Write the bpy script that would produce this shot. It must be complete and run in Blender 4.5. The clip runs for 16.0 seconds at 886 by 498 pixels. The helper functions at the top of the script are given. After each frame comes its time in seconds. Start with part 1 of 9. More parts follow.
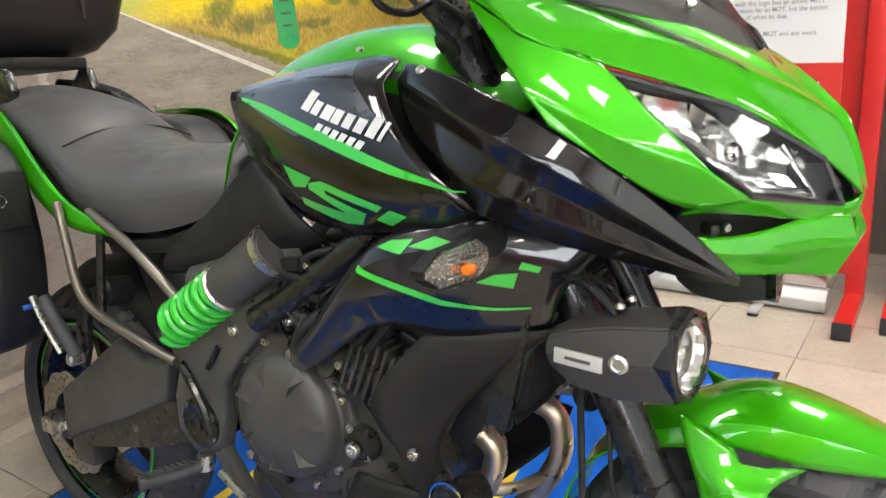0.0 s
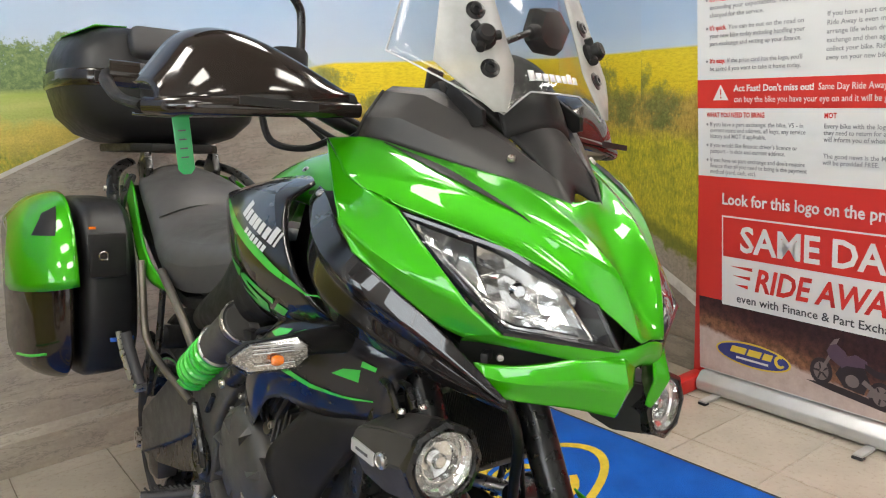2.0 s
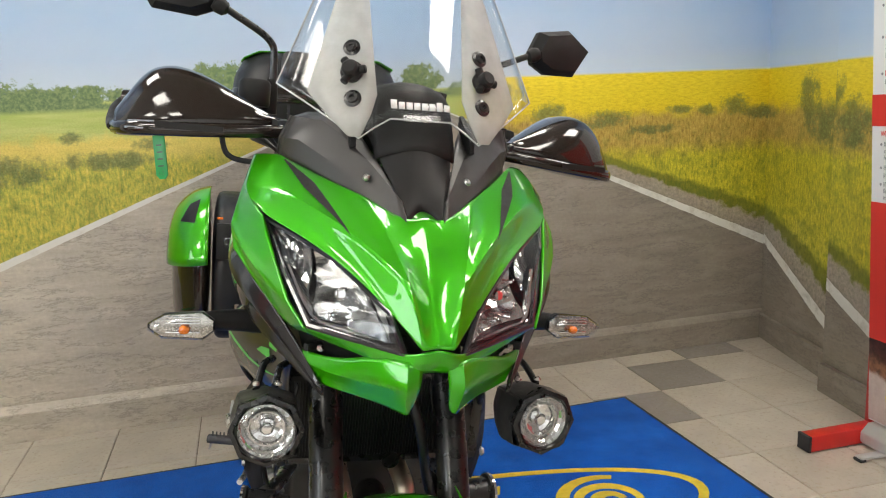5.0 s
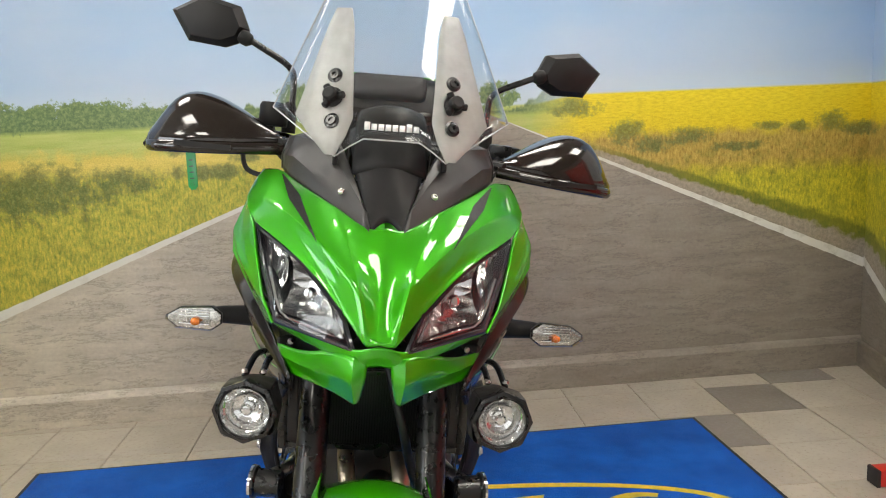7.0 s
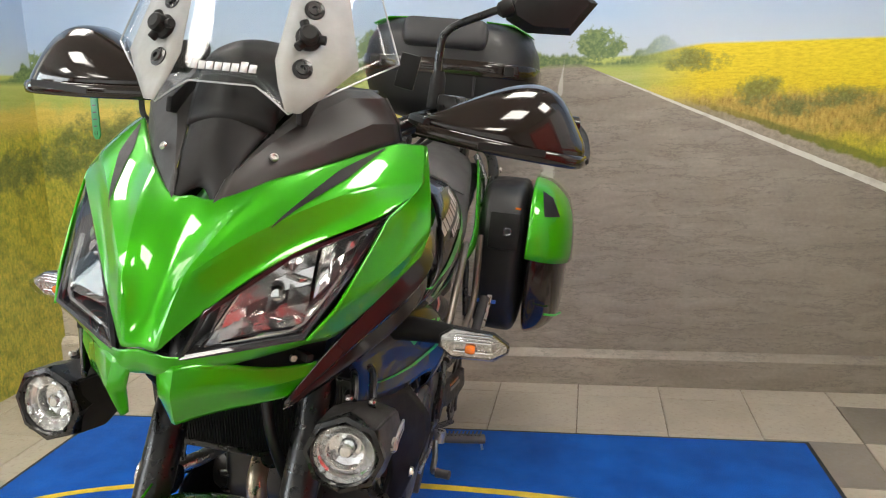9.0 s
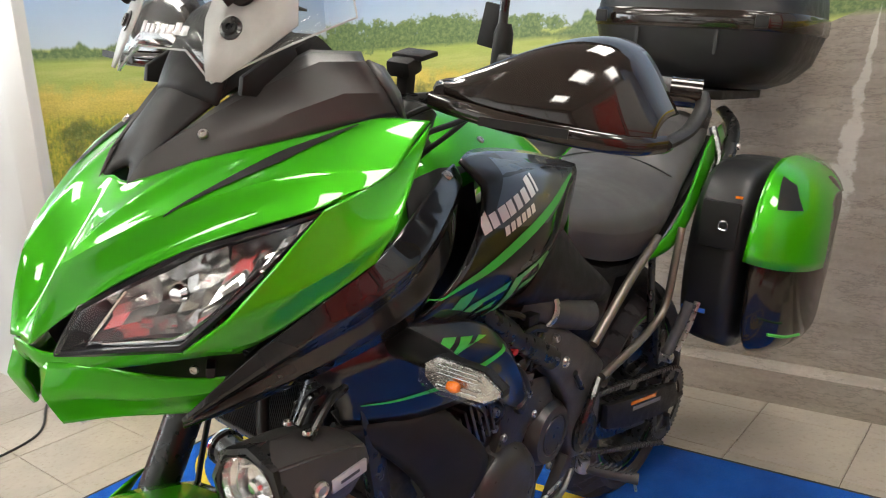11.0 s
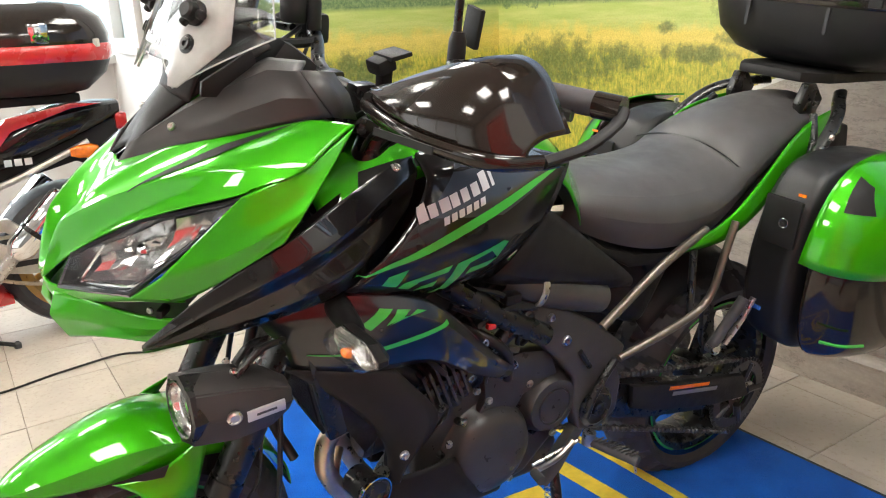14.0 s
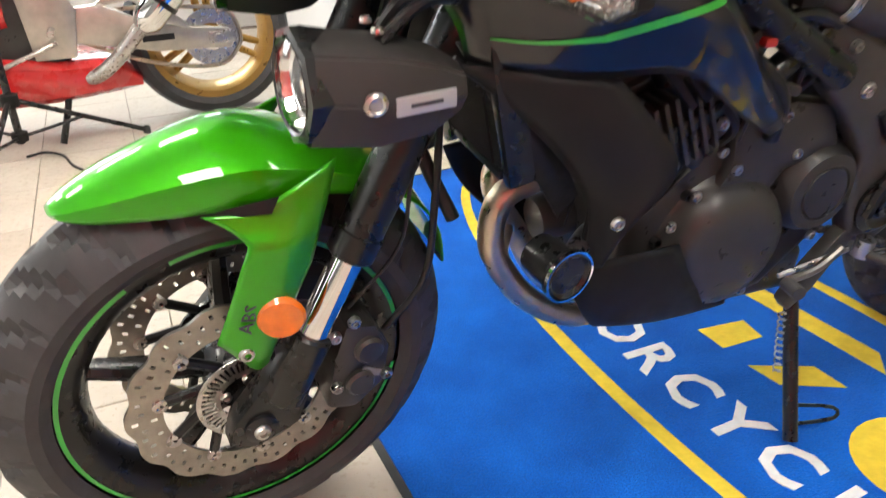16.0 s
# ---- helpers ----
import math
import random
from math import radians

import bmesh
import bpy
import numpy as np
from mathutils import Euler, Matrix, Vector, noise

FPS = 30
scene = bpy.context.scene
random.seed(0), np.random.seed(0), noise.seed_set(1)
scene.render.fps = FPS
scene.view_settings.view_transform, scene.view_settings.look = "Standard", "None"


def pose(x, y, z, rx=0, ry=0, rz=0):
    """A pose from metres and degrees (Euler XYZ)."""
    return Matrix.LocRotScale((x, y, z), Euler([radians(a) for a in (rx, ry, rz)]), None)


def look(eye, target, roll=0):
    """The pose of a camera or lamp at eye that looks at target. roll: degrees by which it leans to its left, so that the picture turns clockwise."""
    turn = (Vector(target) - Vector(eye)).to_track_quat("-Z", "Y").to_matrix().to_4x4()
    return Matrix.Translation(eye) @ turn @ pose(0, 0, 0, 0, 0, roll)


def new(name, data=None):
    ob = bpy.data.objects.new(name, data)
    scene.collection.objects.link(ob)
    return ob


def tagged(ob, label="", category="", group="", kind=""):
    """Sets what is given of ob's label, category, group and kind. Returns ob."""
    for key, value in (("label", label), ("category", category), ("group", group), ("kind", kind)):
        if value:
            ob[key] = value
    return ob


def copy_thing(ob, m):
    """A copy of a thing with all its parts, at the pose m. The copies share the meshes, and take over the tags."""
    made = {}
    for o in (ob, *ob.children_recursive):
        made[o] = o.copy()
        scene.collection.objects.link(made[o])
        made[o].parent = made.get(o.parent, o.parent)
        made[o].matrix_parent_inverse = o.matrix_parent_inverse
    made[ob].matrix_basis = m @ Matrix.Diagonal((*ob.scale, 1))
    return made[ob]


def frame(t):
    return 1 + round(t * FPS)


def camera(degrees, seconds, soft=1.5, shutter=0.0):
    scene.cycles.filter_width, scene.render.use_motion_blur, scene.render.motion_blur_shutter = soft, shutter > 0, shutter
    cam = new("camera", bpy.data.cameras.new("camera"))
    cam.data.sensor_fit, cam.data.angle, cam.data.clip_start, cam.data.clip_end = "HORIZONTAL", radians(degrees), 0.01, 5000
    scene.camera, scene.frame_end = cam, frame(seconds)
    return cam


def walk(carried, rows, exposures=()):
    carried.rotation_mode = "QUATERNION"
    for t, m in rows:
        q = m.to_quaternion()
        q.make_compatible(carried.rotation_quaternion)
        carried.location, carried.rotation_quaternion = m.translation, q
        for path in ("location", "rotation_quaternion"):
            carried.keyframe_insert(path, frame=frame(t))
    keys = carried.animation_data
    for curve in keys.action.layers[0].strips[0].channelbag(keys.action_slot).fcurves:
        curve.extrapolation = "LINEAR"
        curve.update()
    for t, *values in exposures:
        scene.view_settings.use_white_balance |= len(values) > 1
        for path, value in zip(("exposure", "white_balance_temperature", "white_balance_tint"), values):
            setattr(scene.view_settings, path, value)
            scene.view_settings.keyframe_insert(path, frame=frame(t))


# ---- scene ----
# ---------------------------------------------------------------- camera
cam = camera(59.6, 16.0, soft=1.1, shutter=0.25)
PATH = [
    (0, -0.8448, -0.2774, 1.1567, 71.452, 4.553, -55.834),
    (0.5, -0.8199, -0.4334, 1.1947, 75.762, 3.797, -49.130),
    (1, -0.7999, -0.5566, 1.2124, 78.151, 3.384, -44.699),
    (1.5, -0.7105, -0.6511, 1.2002, 78.215, 2.924, -41.254),
    (2, -0.6135, -0.7349, 1.2165, 77.974, 2.447, -37.279),
    (2.5, -0.5361, -0.8127, 1.2252, 78.056, 2.313, -32.652),
    (3, -0.4666, -0.9186, 1.2352, 78.365, 2.393, -27.858),
    (3.5, -0.4122, -1.0105, 1.2320, 78.856, 2.323, -23.347),
    (4, -0.3132, -1.0454, 1.2187, 79.039, 2.369, -20.267),
    (6.5, 0.0804, -1.2376, 1.2244, 80.280, 2.406, -6.369),
    (7, 0.1242, -1.2611, 1.2227, 80.718, 2.426, -4.431),
    (7.5, 0.1947, -1.2371, 1.2071, 80.340, 2.125, -3.310),
    (8, 0.3257, -1.1352, 1.1926, 79.100, 1.752, -0.531),
    (10.5, 0.8781, -0.6152, 1.1670, 77.604, 2.368, 31.888),
    (11, 0.9331, -0.5003, 1.1586, 76.852, 2.952, 38.169),
    (11.5, 1.0330, -0.4102, 1.1630, 76.179, 3.395, 44.659),
    (12, 1.1477, -0.3352, 1.1784, 75.943, 3.686, 49.493),
    (12.5, 1.1535, -0.2764, 1.1722, 74.743, 3.330, 51.587),
    (13, 1.1802, -0.2542, 1.1900, 73.562, 2.881, 53.675),
    (13.5, 1.2526, -0.2542, 1.2192, 73.043, 2.315, 55.752),
    (14, 1.2929, -0.2680, 1.2439, 72.736, 1.914, 56.534),
    (14.5, 1.2946, -0.2709, 1.2350, 72.391, 1.706, 57.248),
    (15, 1.2224, -0.2561, 1.1590, 71.252, 1.711, 59.659),
    (15.5, 1.0693, -0.2281, 1.0376, 67.665, 1.805, 63.429),
    (16, 0.9443, -0.1889, 0.9075, 62.707, 1.649, 67.136),
]
walk(cam, [(t, pose(*row)) for t, *row in PATH], exposures=[(0.0, 0.30), (0.7, 0.10), (2.0, -0.10), (4.0, -0.20), (7.0, -0.18), (8.2, -0.12), (10.5, 0.0), (12.0, 0.12), (13.5, 0.35), (15.0, 0.32), (16.0, 0.48)])

# ---------------------------------------------------------------- light
world = bpy.data.worlds.new("showroom_daylight")
scene.world = world
world.use_nodes = True
wn = world.node_tree
sky = wn.nodes.new("ShaderNodeTexSky")
sky.sky_type = "NISHITA"
sky.sun_disc = False
sky.sun_elevation, sky.sun_rotation = radians(40), radians(200)
wn.links.new(sky.outputs[0], wn.nodes["Background"].inputs[0])
wn.nodes["Background"].inputs[1].default_value = 0.12


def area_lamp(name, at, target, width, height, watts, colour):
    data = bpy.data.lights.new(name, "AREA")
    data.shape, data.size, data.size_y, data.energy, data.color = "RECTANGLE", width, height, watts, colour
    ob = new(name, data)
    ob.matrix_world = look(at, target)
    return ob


# front fill: added area lamp behind the camera, where no window is known
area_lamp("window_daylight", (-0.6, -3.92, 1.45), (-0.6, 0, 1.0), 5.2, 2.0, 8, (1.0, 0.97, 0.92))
# added area lamp for the side window's daylight, raised to fill shaded parts
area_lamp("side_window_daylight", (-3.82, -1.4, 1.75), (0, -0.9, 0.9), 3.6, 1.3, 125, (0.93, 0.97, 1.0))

# ---------------------------------------------------------------- materials
def nodes_of(name):
    m = bpy.data.materials.new(name)
    m.use_nodes = True
    t = m.node_tree
    return m, t, t.nodes["Principled BSDF"]


def ramp(t, src, stops):
    r = t.nodes.new("ShaderNodeValToRGB")
    while len(r.color_ramp.elements) < len(stops):
        r.color_ramp.elements.new(0.5)
    for e, (p, c) in zip(r.color_ramp.elements, stops):
        e.position, e.color = p, (*c, 1) if len(c) == 3 else c
    t.links.new(src, r.inputs[0])
    return r.outputs[0]


def tex(t, scale, detail=4.0, rough=0.55, coords="Object", stretch=None):
    c = t.nodes.new("ShaderNodeTexCoord")
    n = t.nodes.new("ShaderNodeTexNoise")
    n.inputs["Scale"].default_value, n.inputs["Detail"].default_value, n.inputs["Roughness"].default_value = scale, detail, rough
    src = c.outputs[coords]
    if stretch:
        mp = t.nodes.new("ShaderNodeMapping")
        mp.inputs["Scale"].default_value = stretch
        t.links.new(src, mp.inputs[0])
        src = mp.outputs[0]
    t.links.new(src, n.inputs["Vector"])
    return n.outputs["Fac"]


def bump(t, bsdf, height, strength, distance=0.001):
    b = t.nodes.new("ShaderNodeBump")
    b.inputs["Strength"].default_value, b.inputs["Distance"].default_value = strength, distance
    t.links.new(height, b.inputs["Height"])
    t.links.new(b.outputs[0], bsdf.inputs["Normal"])


def shade(k, c):
    return tuple(min(1.0, v * k) for v in c)


def surface(name, colour, rough=0.5, metal=0.0, coat=0.0, vary=0.12, scale=9.0, grain=0.0, grain_scale=600.0, flake=0.0, rough_vary=0.08, coat_rough=0.03, spec=0.5):
    """Paint, plastic or metal: broad tone variation, smudged gloss, fine grain."""
    m, t, b = nodes_of(name)
    broad = tex(t, scale)
    t.links.new(ramp(t, broad, [(0.3, shade(1 - vary, colour)), (0.7, shade(1 + vary, colour))]), b.inputs["Base Color"])
    smudge = tex(t, scale * 3.1, 5)
    r0, r1 = max(0.02, rough - rough_vary), min(1.0, rough + rough_vary)
    t.links.new(ramp(t, smudge, [(0.3, (r0,) * 3), (0.7, (r1,) * 3)]), b.inputs["Roughness"])
    b.inputs["Metallic"].default_value = metal
    b.inputs["Specular IOR Level"].default_value = spec
    b.inputs["Coat Weight"].default_value = coat
    b.inputs["Coat Roughness"].default_value = coat_rough
    if grain:
        bump(t, b, tex(t, grain_scale, 2), grain, 0.0006)
    if flake:
        v = t.nodes.new("ShaderNodeTexVoronoi")
        v.inputs["Scale"].default_value = 900
        c = t.nodes.new("ShaderNodeTexCoord")
        t.links.new(c.outputs["Object"], v.inputs["Vector"])
        bump(t, b, v.outputs["Distance"], flake, 0.0004)
    return m


GREEN = surface("candy_lime_green_paint", (0.033, 0.325, 0.0010), 0.40, 0.44, 1.0, 0.04, 4, rough_vary=0.02, spec=0.10, coat_rough=0.025)
BLACK_GLOSS = surface("metallic_spark_black_paint", (0.006, 0.005, 0.005), 0.40, 0.0, 1.0, 0.2, 6, rough_vary=0.04, spec=0.1)
NAVY = surface("gloss_black_lacquer", (0.006, 0.006, 0.009), 0.30, 0.0, 1.0, 0.2, 6, rough_vary=0.03, spec=0.2)
SILVER_BLUE = surface("graphite_blue_paint", (0.040, 0.048, 0.062), 0.32, 0.6, 1.0, 0.1, 5, flake=0.1)
GREEN_VINYL = surface("green_decal_vinyl", (0.035, 0.42, 0.045), 0.35, 0.0, 0.6, 0.05)
WHITE_VINYL = surface("white_decal_vinyl", (0.62, 0.62, 0.62), 0.4, 0.0, 0.3, 0.04)
MATTE = surface("matt_black_plastic", (0.012, 0.0115, 0.0115), 0.50, 0.0, 0.0, 0.2, 12, spec=0.22, grain=0.30, grain_scale=900)
COWL = surface("satin_grey_plastic", (0.034, 0.032, 0.031), 0.42, 0.0, 0.0, 0.14, 8, spec=0.4, grain=0.18, grain_scale=1200)
BOX_PLASTIC = surface("grained_case_plastic", (0.012, 0.012, 0.013), 0.44, 0.0, 0.0, 0.2, 10, spec=0.4, grain=0.35, grain_scale=700)
GLOSS_PLASTIC = surface("smoked_gloss_plastic", (0.016, 0.0115, 0.009), 0.11, 0.0, 0.3, 0.2, 8, spec=0.4)
# seat black lifted to grey: window and ceiling sheen put into the base colour
VINYL = surface("black_seat_vinyl", (0.056, 0.054, 0.054), 0.50, 0.0, 0.0, 0.16, 7, grain=0.5, grain_scale=420)
RUBBER = surface("tyre_rubber", (0.040, 0.040, 0.043), 0.62, 0.0, 0.0, 0.25, 14, grain=0.3, grain_scale=500)
HOSE = surface("black_rubber_hose", (0.007, 0.007, 0.007), 0.45, 0, 0, 0.2, 20)
CASE_GREY = surface("graphite_cover_plastic", (0.050, 0.049, 0.046), 0.42, 0.0, 0.0, 0.2, 12, spec=0.4, grain=0.3, grain_scale=800)
ENGINE = surface("black_engine_casting", (0.034, 0.033, 0.031), 0.34, 0.0, 0.0, 0.25, 16, grain=0.35, grain_scale=500)
FRAME = surface("satin_black_frame", (0.009, 0.009, 0.009), 0.30, 0.0, 0.2, 0.2, 16, grain=0.1, spec=0.4)
STEEL = surface("brushed_steel", (0.52, 0.50, 0.47), 0.30, 1.0, 0.0, 0.12, 30, grain=0.1)
CHROME = surface("polished_chrome", (0.78, 0.78, 0.78), 0.06, 1.0, 0.0, 0.04, 20, rough_vary=0.03)
DISC = surface("brake_disc_steel", (0.36, 0.33, 0.29), 0.36, 1.0, 0.0, 0.12, 60, grain=0.2, grain_scale=300)
HEADER = surface("heat_tinted_exhaust_steel", (0.55, 0.47, 0.36), 0.34, 0.9, 0.0, 0.3, 14, rough_vary=0.1)
REFLECTOR = surface("headlight_reflector", (0.72, 0.72, 0.71), 0.16, 0.96, 0.0, 0.03, 8, rough_vary=0.02)
LAMP_SILVER = surface("aluminised_lamp_bowl", (0.82, 0.82, 0.81), 0.14, 0.95, 0.0, 0.03, 60, rough_vary=0.05)
SIGNAL_CLEAR = surface("signal_reflector_silver", (0.52, 0.50, 0.46), 0.22, 0.9, 0.0, 0.25, 90, rough_vary=0.1)
RAIL = surface("bronze_grey_tube_paint", (0.15, 0.13, 0.105), 0.36, 0.6, 0.2, 0.1, 20)
RAD = surface("radiator_core", (0.008, 0.008, 0.009), 0.5, 0.0, 0.0, 0.2, 30)
ORANGE = surface("amber_plastic", (0.75, 0.17, 0.008), 0.18, 0.0, 0.6, 0.12, 60)
SPRING = surface("green_spring_paint", (0.03, 0.42, 0.03), 0.3, 0.0, 0.7, 0.06)
TAG = surface("green_plastic_tag", (0.012, 0.30, 0.075), 0.4, 0, 0.2, 0.08)
BLUE_PLASTIC = surface("blue_latch_plastic", (0.02, 0.10, 0.45), 0.35)
PAD = surface("backrest_pad_foam", (0.026, 0.026, 0.028), 0.55, 0, 0, 0.15, 9, grain=0.4, grain_scale=500)
RED = surface("red_paint", (0.50, 0.022, 0.022), 0.28, 0.0, 1.0, 0.08, 5)
GOLD = surface("gold_wheel_paint", (0.42, 0.25, 0.065), 0.34, 0.7, 0.3, 0.1, 12)
ALLOY = surface("bare_aluminium", (0.50, 0.47, 0.42), 0.36, 0.9, 0.0, 0.14, 18, grain=0.1)
# mid grey picked for the closing walls to dim reflections on the bike
GREY_WALL = surface("closing_wall_grey", (0.20, 0.19, 0.18), 0.6, 0, 0, 0.06, 2)
WHITE_PAINT = surface("white_wall_paint", (0.56, 0.55, 0.53), 0.6, 0, 0, 0.03, 2)
CEILING = surface("pale_ceiling_board", (0.36, 0.35, 0.33), 0.8, 0, 0, 0.03, 1.5, grain=0.3, grain_scale=90)
RED_FRAME = surface("red_powder_coat", (0.52, 0.018, 0.015), 0.36, 0, 0.3, 0.06)
BANNER_WHITE = surface("white_banner_print", (0.62, 0.62, 0.61), 0.45, 0, 0, 0.02, 2)
BANNER_RED = surface("red_banner_print", (0.56, 0.030, 0.022), 0.45, 0, 0, 0.05, 2)
INK = surface("dark_print_ink", (0.05, 0.05, 0.055), 0.5)
GREY_INK = surface("grey_print_ink", (0.22, 0.22, 0.23), 0.5)
BANNER_BASE = surface("silver_banner_base", (0.52, 0.52, 0.52), 0.38, 0.5, 0, 0.06)
YELLOW = surface("yellow_carpet_inlay", (0.62, 0.46, 0.035), 0.95, 0, 0, 0.12, 40, grain=0.8, grain_scale=350)
LETTER = surface("white_carpet_inlay", (0.62, 0.62, 0.62), 0.95, 0, 0, 0.1, 40, grain=0.8, grain_scale=350)
EDGE = surface("black_rubber_edge", (0.02, 0.02, 0.022), 0.7)


def emitter(name, colour, strength):
    m, t, b = nodes_of(name)
    b.inputs["Base Color"].default_value = (*colour, 1)
    b.inputs["Emission Color"].default_value = (*colour, 1)
    b.inputs["Emission Strength"].default_value = strength
    return m


def thin_clear(name, tint, gloss=0.10):
    """A thin clear sheet: mostly straight through, with a sharp gloss."""
    m, t, b = nodes_of(name)
    t.nodes.remove(b)
    tr, gl, mix = t.nodes.new("ShaderNodeBsdfTransparent"), t.nodes.new("ShaderNodeBsdfGlossy"), t.nodes.new("ShaderNodeMixShader")
    tr.inputs[0].default_value = (*tint, 1)
    gl.inputs["Roughness"].default_value = 0.03
    fr = t.nodes.new("ShaderNodeLayerWeight")
    fr.inputs["Blend"].default_value = 0.5
    steep = t.nodes.new("ShaderNodeMath")
    steep.operation, steep.inputs[1].default_value = "POWER", 4.0
    mul = t.nodes.new("ShaderNodeMath")
    mul.operation, mul.inputs[1].default_value, mul.inputs[2].default_value = "MULTIPLY_ADD", 0.7, gloss * 0.4
    t.links.new(fr.outputs["Facing"], steep.inputs[0])
    t.links.new(steep.outputs[0], mul.inputs[0])
    t.links.new(mul.outputs[0], mix.inputs[0])
    t.links.new(tr.outputs[0], mix.inputs[1])
    t.links.new(gl.outputs[0], mix.inputs[2])
    t.links.new(mix.outputs[0], t.nodes["Material Output"].inputs[0])
    return m


def frosted(name, colour, cover):
    """A milky translucent sheet: part of the light goes straight through."""
    m, t, b = nodes_of(name)
    b.inputs["Base Color"].default_value, b.inputs["Roughness"].default_value = (*colour, 1), 0.35
    tr, mix = t.nodes.new("ShaderNodeBsdfTransparent"), t.nodes.new("ShaderNodeMixShader")
    speck = tex(t, 40, 4)
    t.links.new(ramp(t, speck, [(0.3, (cover - 0.05,) * 3), (0.7, (cover + 0.05,) * 3)]), mix.inputs[0])
    t.links.new(tr.outputs[0], mix.inputs[1])
    t.links.new(b.outputs[0], mix.inputs[2])
    t.links.new(mix.outputs[0], t.nodes["Material Output"].inputs[0])
    return m


FROST = frosted("milky_grey_screen_insert", (0.42, 0.42, 0.40), 0.62)
SCREEN = thin_clear("clear_polycarbonate", (0.93, 0.94, 0.94))
LENS = thin_clear("clear_lamp_lens", (0.95, 0.96, 0.97))
WINDOW_GLASS = thin_clear("window_glass", (0.9, 0.95, 0.95))
EDGE_CLEAR = surface("polished_screen_edge", (0.42, 0.43, 0.43), 0.15, 0.0, 0.5, 0.05)
DAYLIGHT = emitter("bright_outdoors", (0.82, 0.90, 1.0), 0.8)
LIGHT_PANEL = emitter("lit_ceiling_diffuser", (1.0, 0.95, 0.86), 25.0)


def carpet():
    m, t, b = nodes_of("blue_cut_pile_carpet")
    broad, fine = tex(t, 6, 5), tex(t, 260, 3)
    mix = t.nodes.new("ShaderNodeMix")
    mix.data_type, mix.blend_type = "RGBA", "MULTIPLY"
    mix.inputs[0].default_value = 0.55
    t.links.new(ramp(t, broad, [(0.3, (0.002, 0.080, 0.42)), (0.7, (0.004, 0.135, 0.64))]), mix.inputs[6])
    t.links.new(ramp(t, fine, [(0.3, (0.45,) * 3), (0.65, (1.0,) * 3)]), mix.inputs[7])
    t.links.new(mix.outputs[2], b.inputs["Base Color"])
    b.inputs["Roughness"].default_value = 0.95
    b.inputs["Sheen Weight"].default_value = 0.05
    b.inputs["Specular IOR Level"].default_value = 0.1
    bump(t, b, fine, 0.9, 0.004)
    return m


CARPET = carpet()


def tile(name, colour):
    """Glazed floor tile: each one a shade of its own, blotches, scuffs and brown dirt."""
    m, t, b = nodes_of(name)
    info = t.nodes.new("ShaderNodeObjectInfo")
    broad, fine = tex(t, 5, 5), tex(t, 55, 4)
    base = ramp(t, broad, [(0.3, shade(0.86, colour)), (0.7, shade(1.06, colour))])
    mix = t.nodes.new("ShaderNodeMix")
    mix.data_type, mix.blend_type, = "RGBA", "MULTIPLY"
    mix.inputs[0].default_value = 1.0
    t.links.new(base, mix.inputs[6])
    t.links.new(ramp(t, info.outputs["Random"], [(0.0, (0.90, 0.89, 0.87)), (1.0, (1.0, 1.0, 1.0))]), mix.inputs[7])
    dirt = t.nodes.new("ShaderNodeMix")
    dirt.data_type = "RGBA"
    t.links.new(ramp(t, fine, [(0.56, (0, 0, 0)), (0.74, (0.5, 0.5, 0.5))]), dirt.inputs[0])
    t.links.new(mix.outputs[2], dirt.inputs[6])
    dirt.inputs[7].default_value = (0.30, 0.235, 0.165, 1)
    t.links.new(dirt.outputs[2], b.inputs["Base Color"])
    t.links.new(ramp(t, fine, [(0.3, (0.26,) * 3), (0.7, (0.5,) * 3)]), b.inputs["Roughness"])
    bump(t, b, broad, 0.08, 0.002)
    return m


TILE = tile("beige_floor_tile", (0.48, 0.43, 0.36))
TILE_GREY = tile("grey_floor_tile", (0.24, 0.215, 0.19))
GROUT = surface("dirty_grout", (0.17, 0.135, 0.105), 0.9, 0, 0, 0.3, 12, grain=0.4, grain_scale=200)

# ---------------------------------------------------------------- mesh helpers
from mathutils.bvhtree import BVHTree


def finish(name, bm, material, smooth=38):
    me = bpy.data.meshes.new(name)
    bm.normal_update()
    bm.to_mesh(me)
    bm.free()
    me.materials.append(material)
    if smooth:
        me.shade_smooth()
        me.set_sharp_from_angle(angle=radians(smooth))
    return me


def thing(name, label, category, at=None, group="", kind="", bm=None, material=None, smooth=38):
    ob = new(name, finish(name, bm, material, smooth) if bm else None)
    if at is not None:
        ob.matrix_world = at
    return tagged(ob, label, category, group, kind)


def part(name, bm, material, parent, label="", smooth=38, at=None, sub=0, thick=0.0):
    ob = new(name, finish(name, bm, material, smooth))
    ob.parent = parent
    if at is not None:
        ob.matrix_local = at
    if sub:
        s = ob.modifiers.new("round", "SUBSURF")
        s.levels = s.render_levels = sub
        s.boundary_smooth = "PRESERVE_CORNERS"
    if thick:
        s = ob.modifiers.new("shell", "SOLIDIFY")
        s.thickness, s.offset = thick, -1
    return tagged(ob, label) if label else ob


def bm_new():
    return bmesh.new()


def add_box(bm, centre, size, bevel=0.0, turn=None, segs=2):
    made = bmesh.ops.create_cube(bm, size=1.0)["verts"]
    m = Matrix.Translation(centre) @ (turn or Matrix.Identity(4)) @ Matrix.Diagonal((*size, 1))
    bmesh.ops.transform(bm, matrix=m, verts=made)
    if bevel:
        edges = list({e for v in made for e in v.link_edges})
        bmesh.ops.bevel(bm, geom=edges, offset=bevel, segments=segs, affect="EDGES", profile=0.6)
    return bm


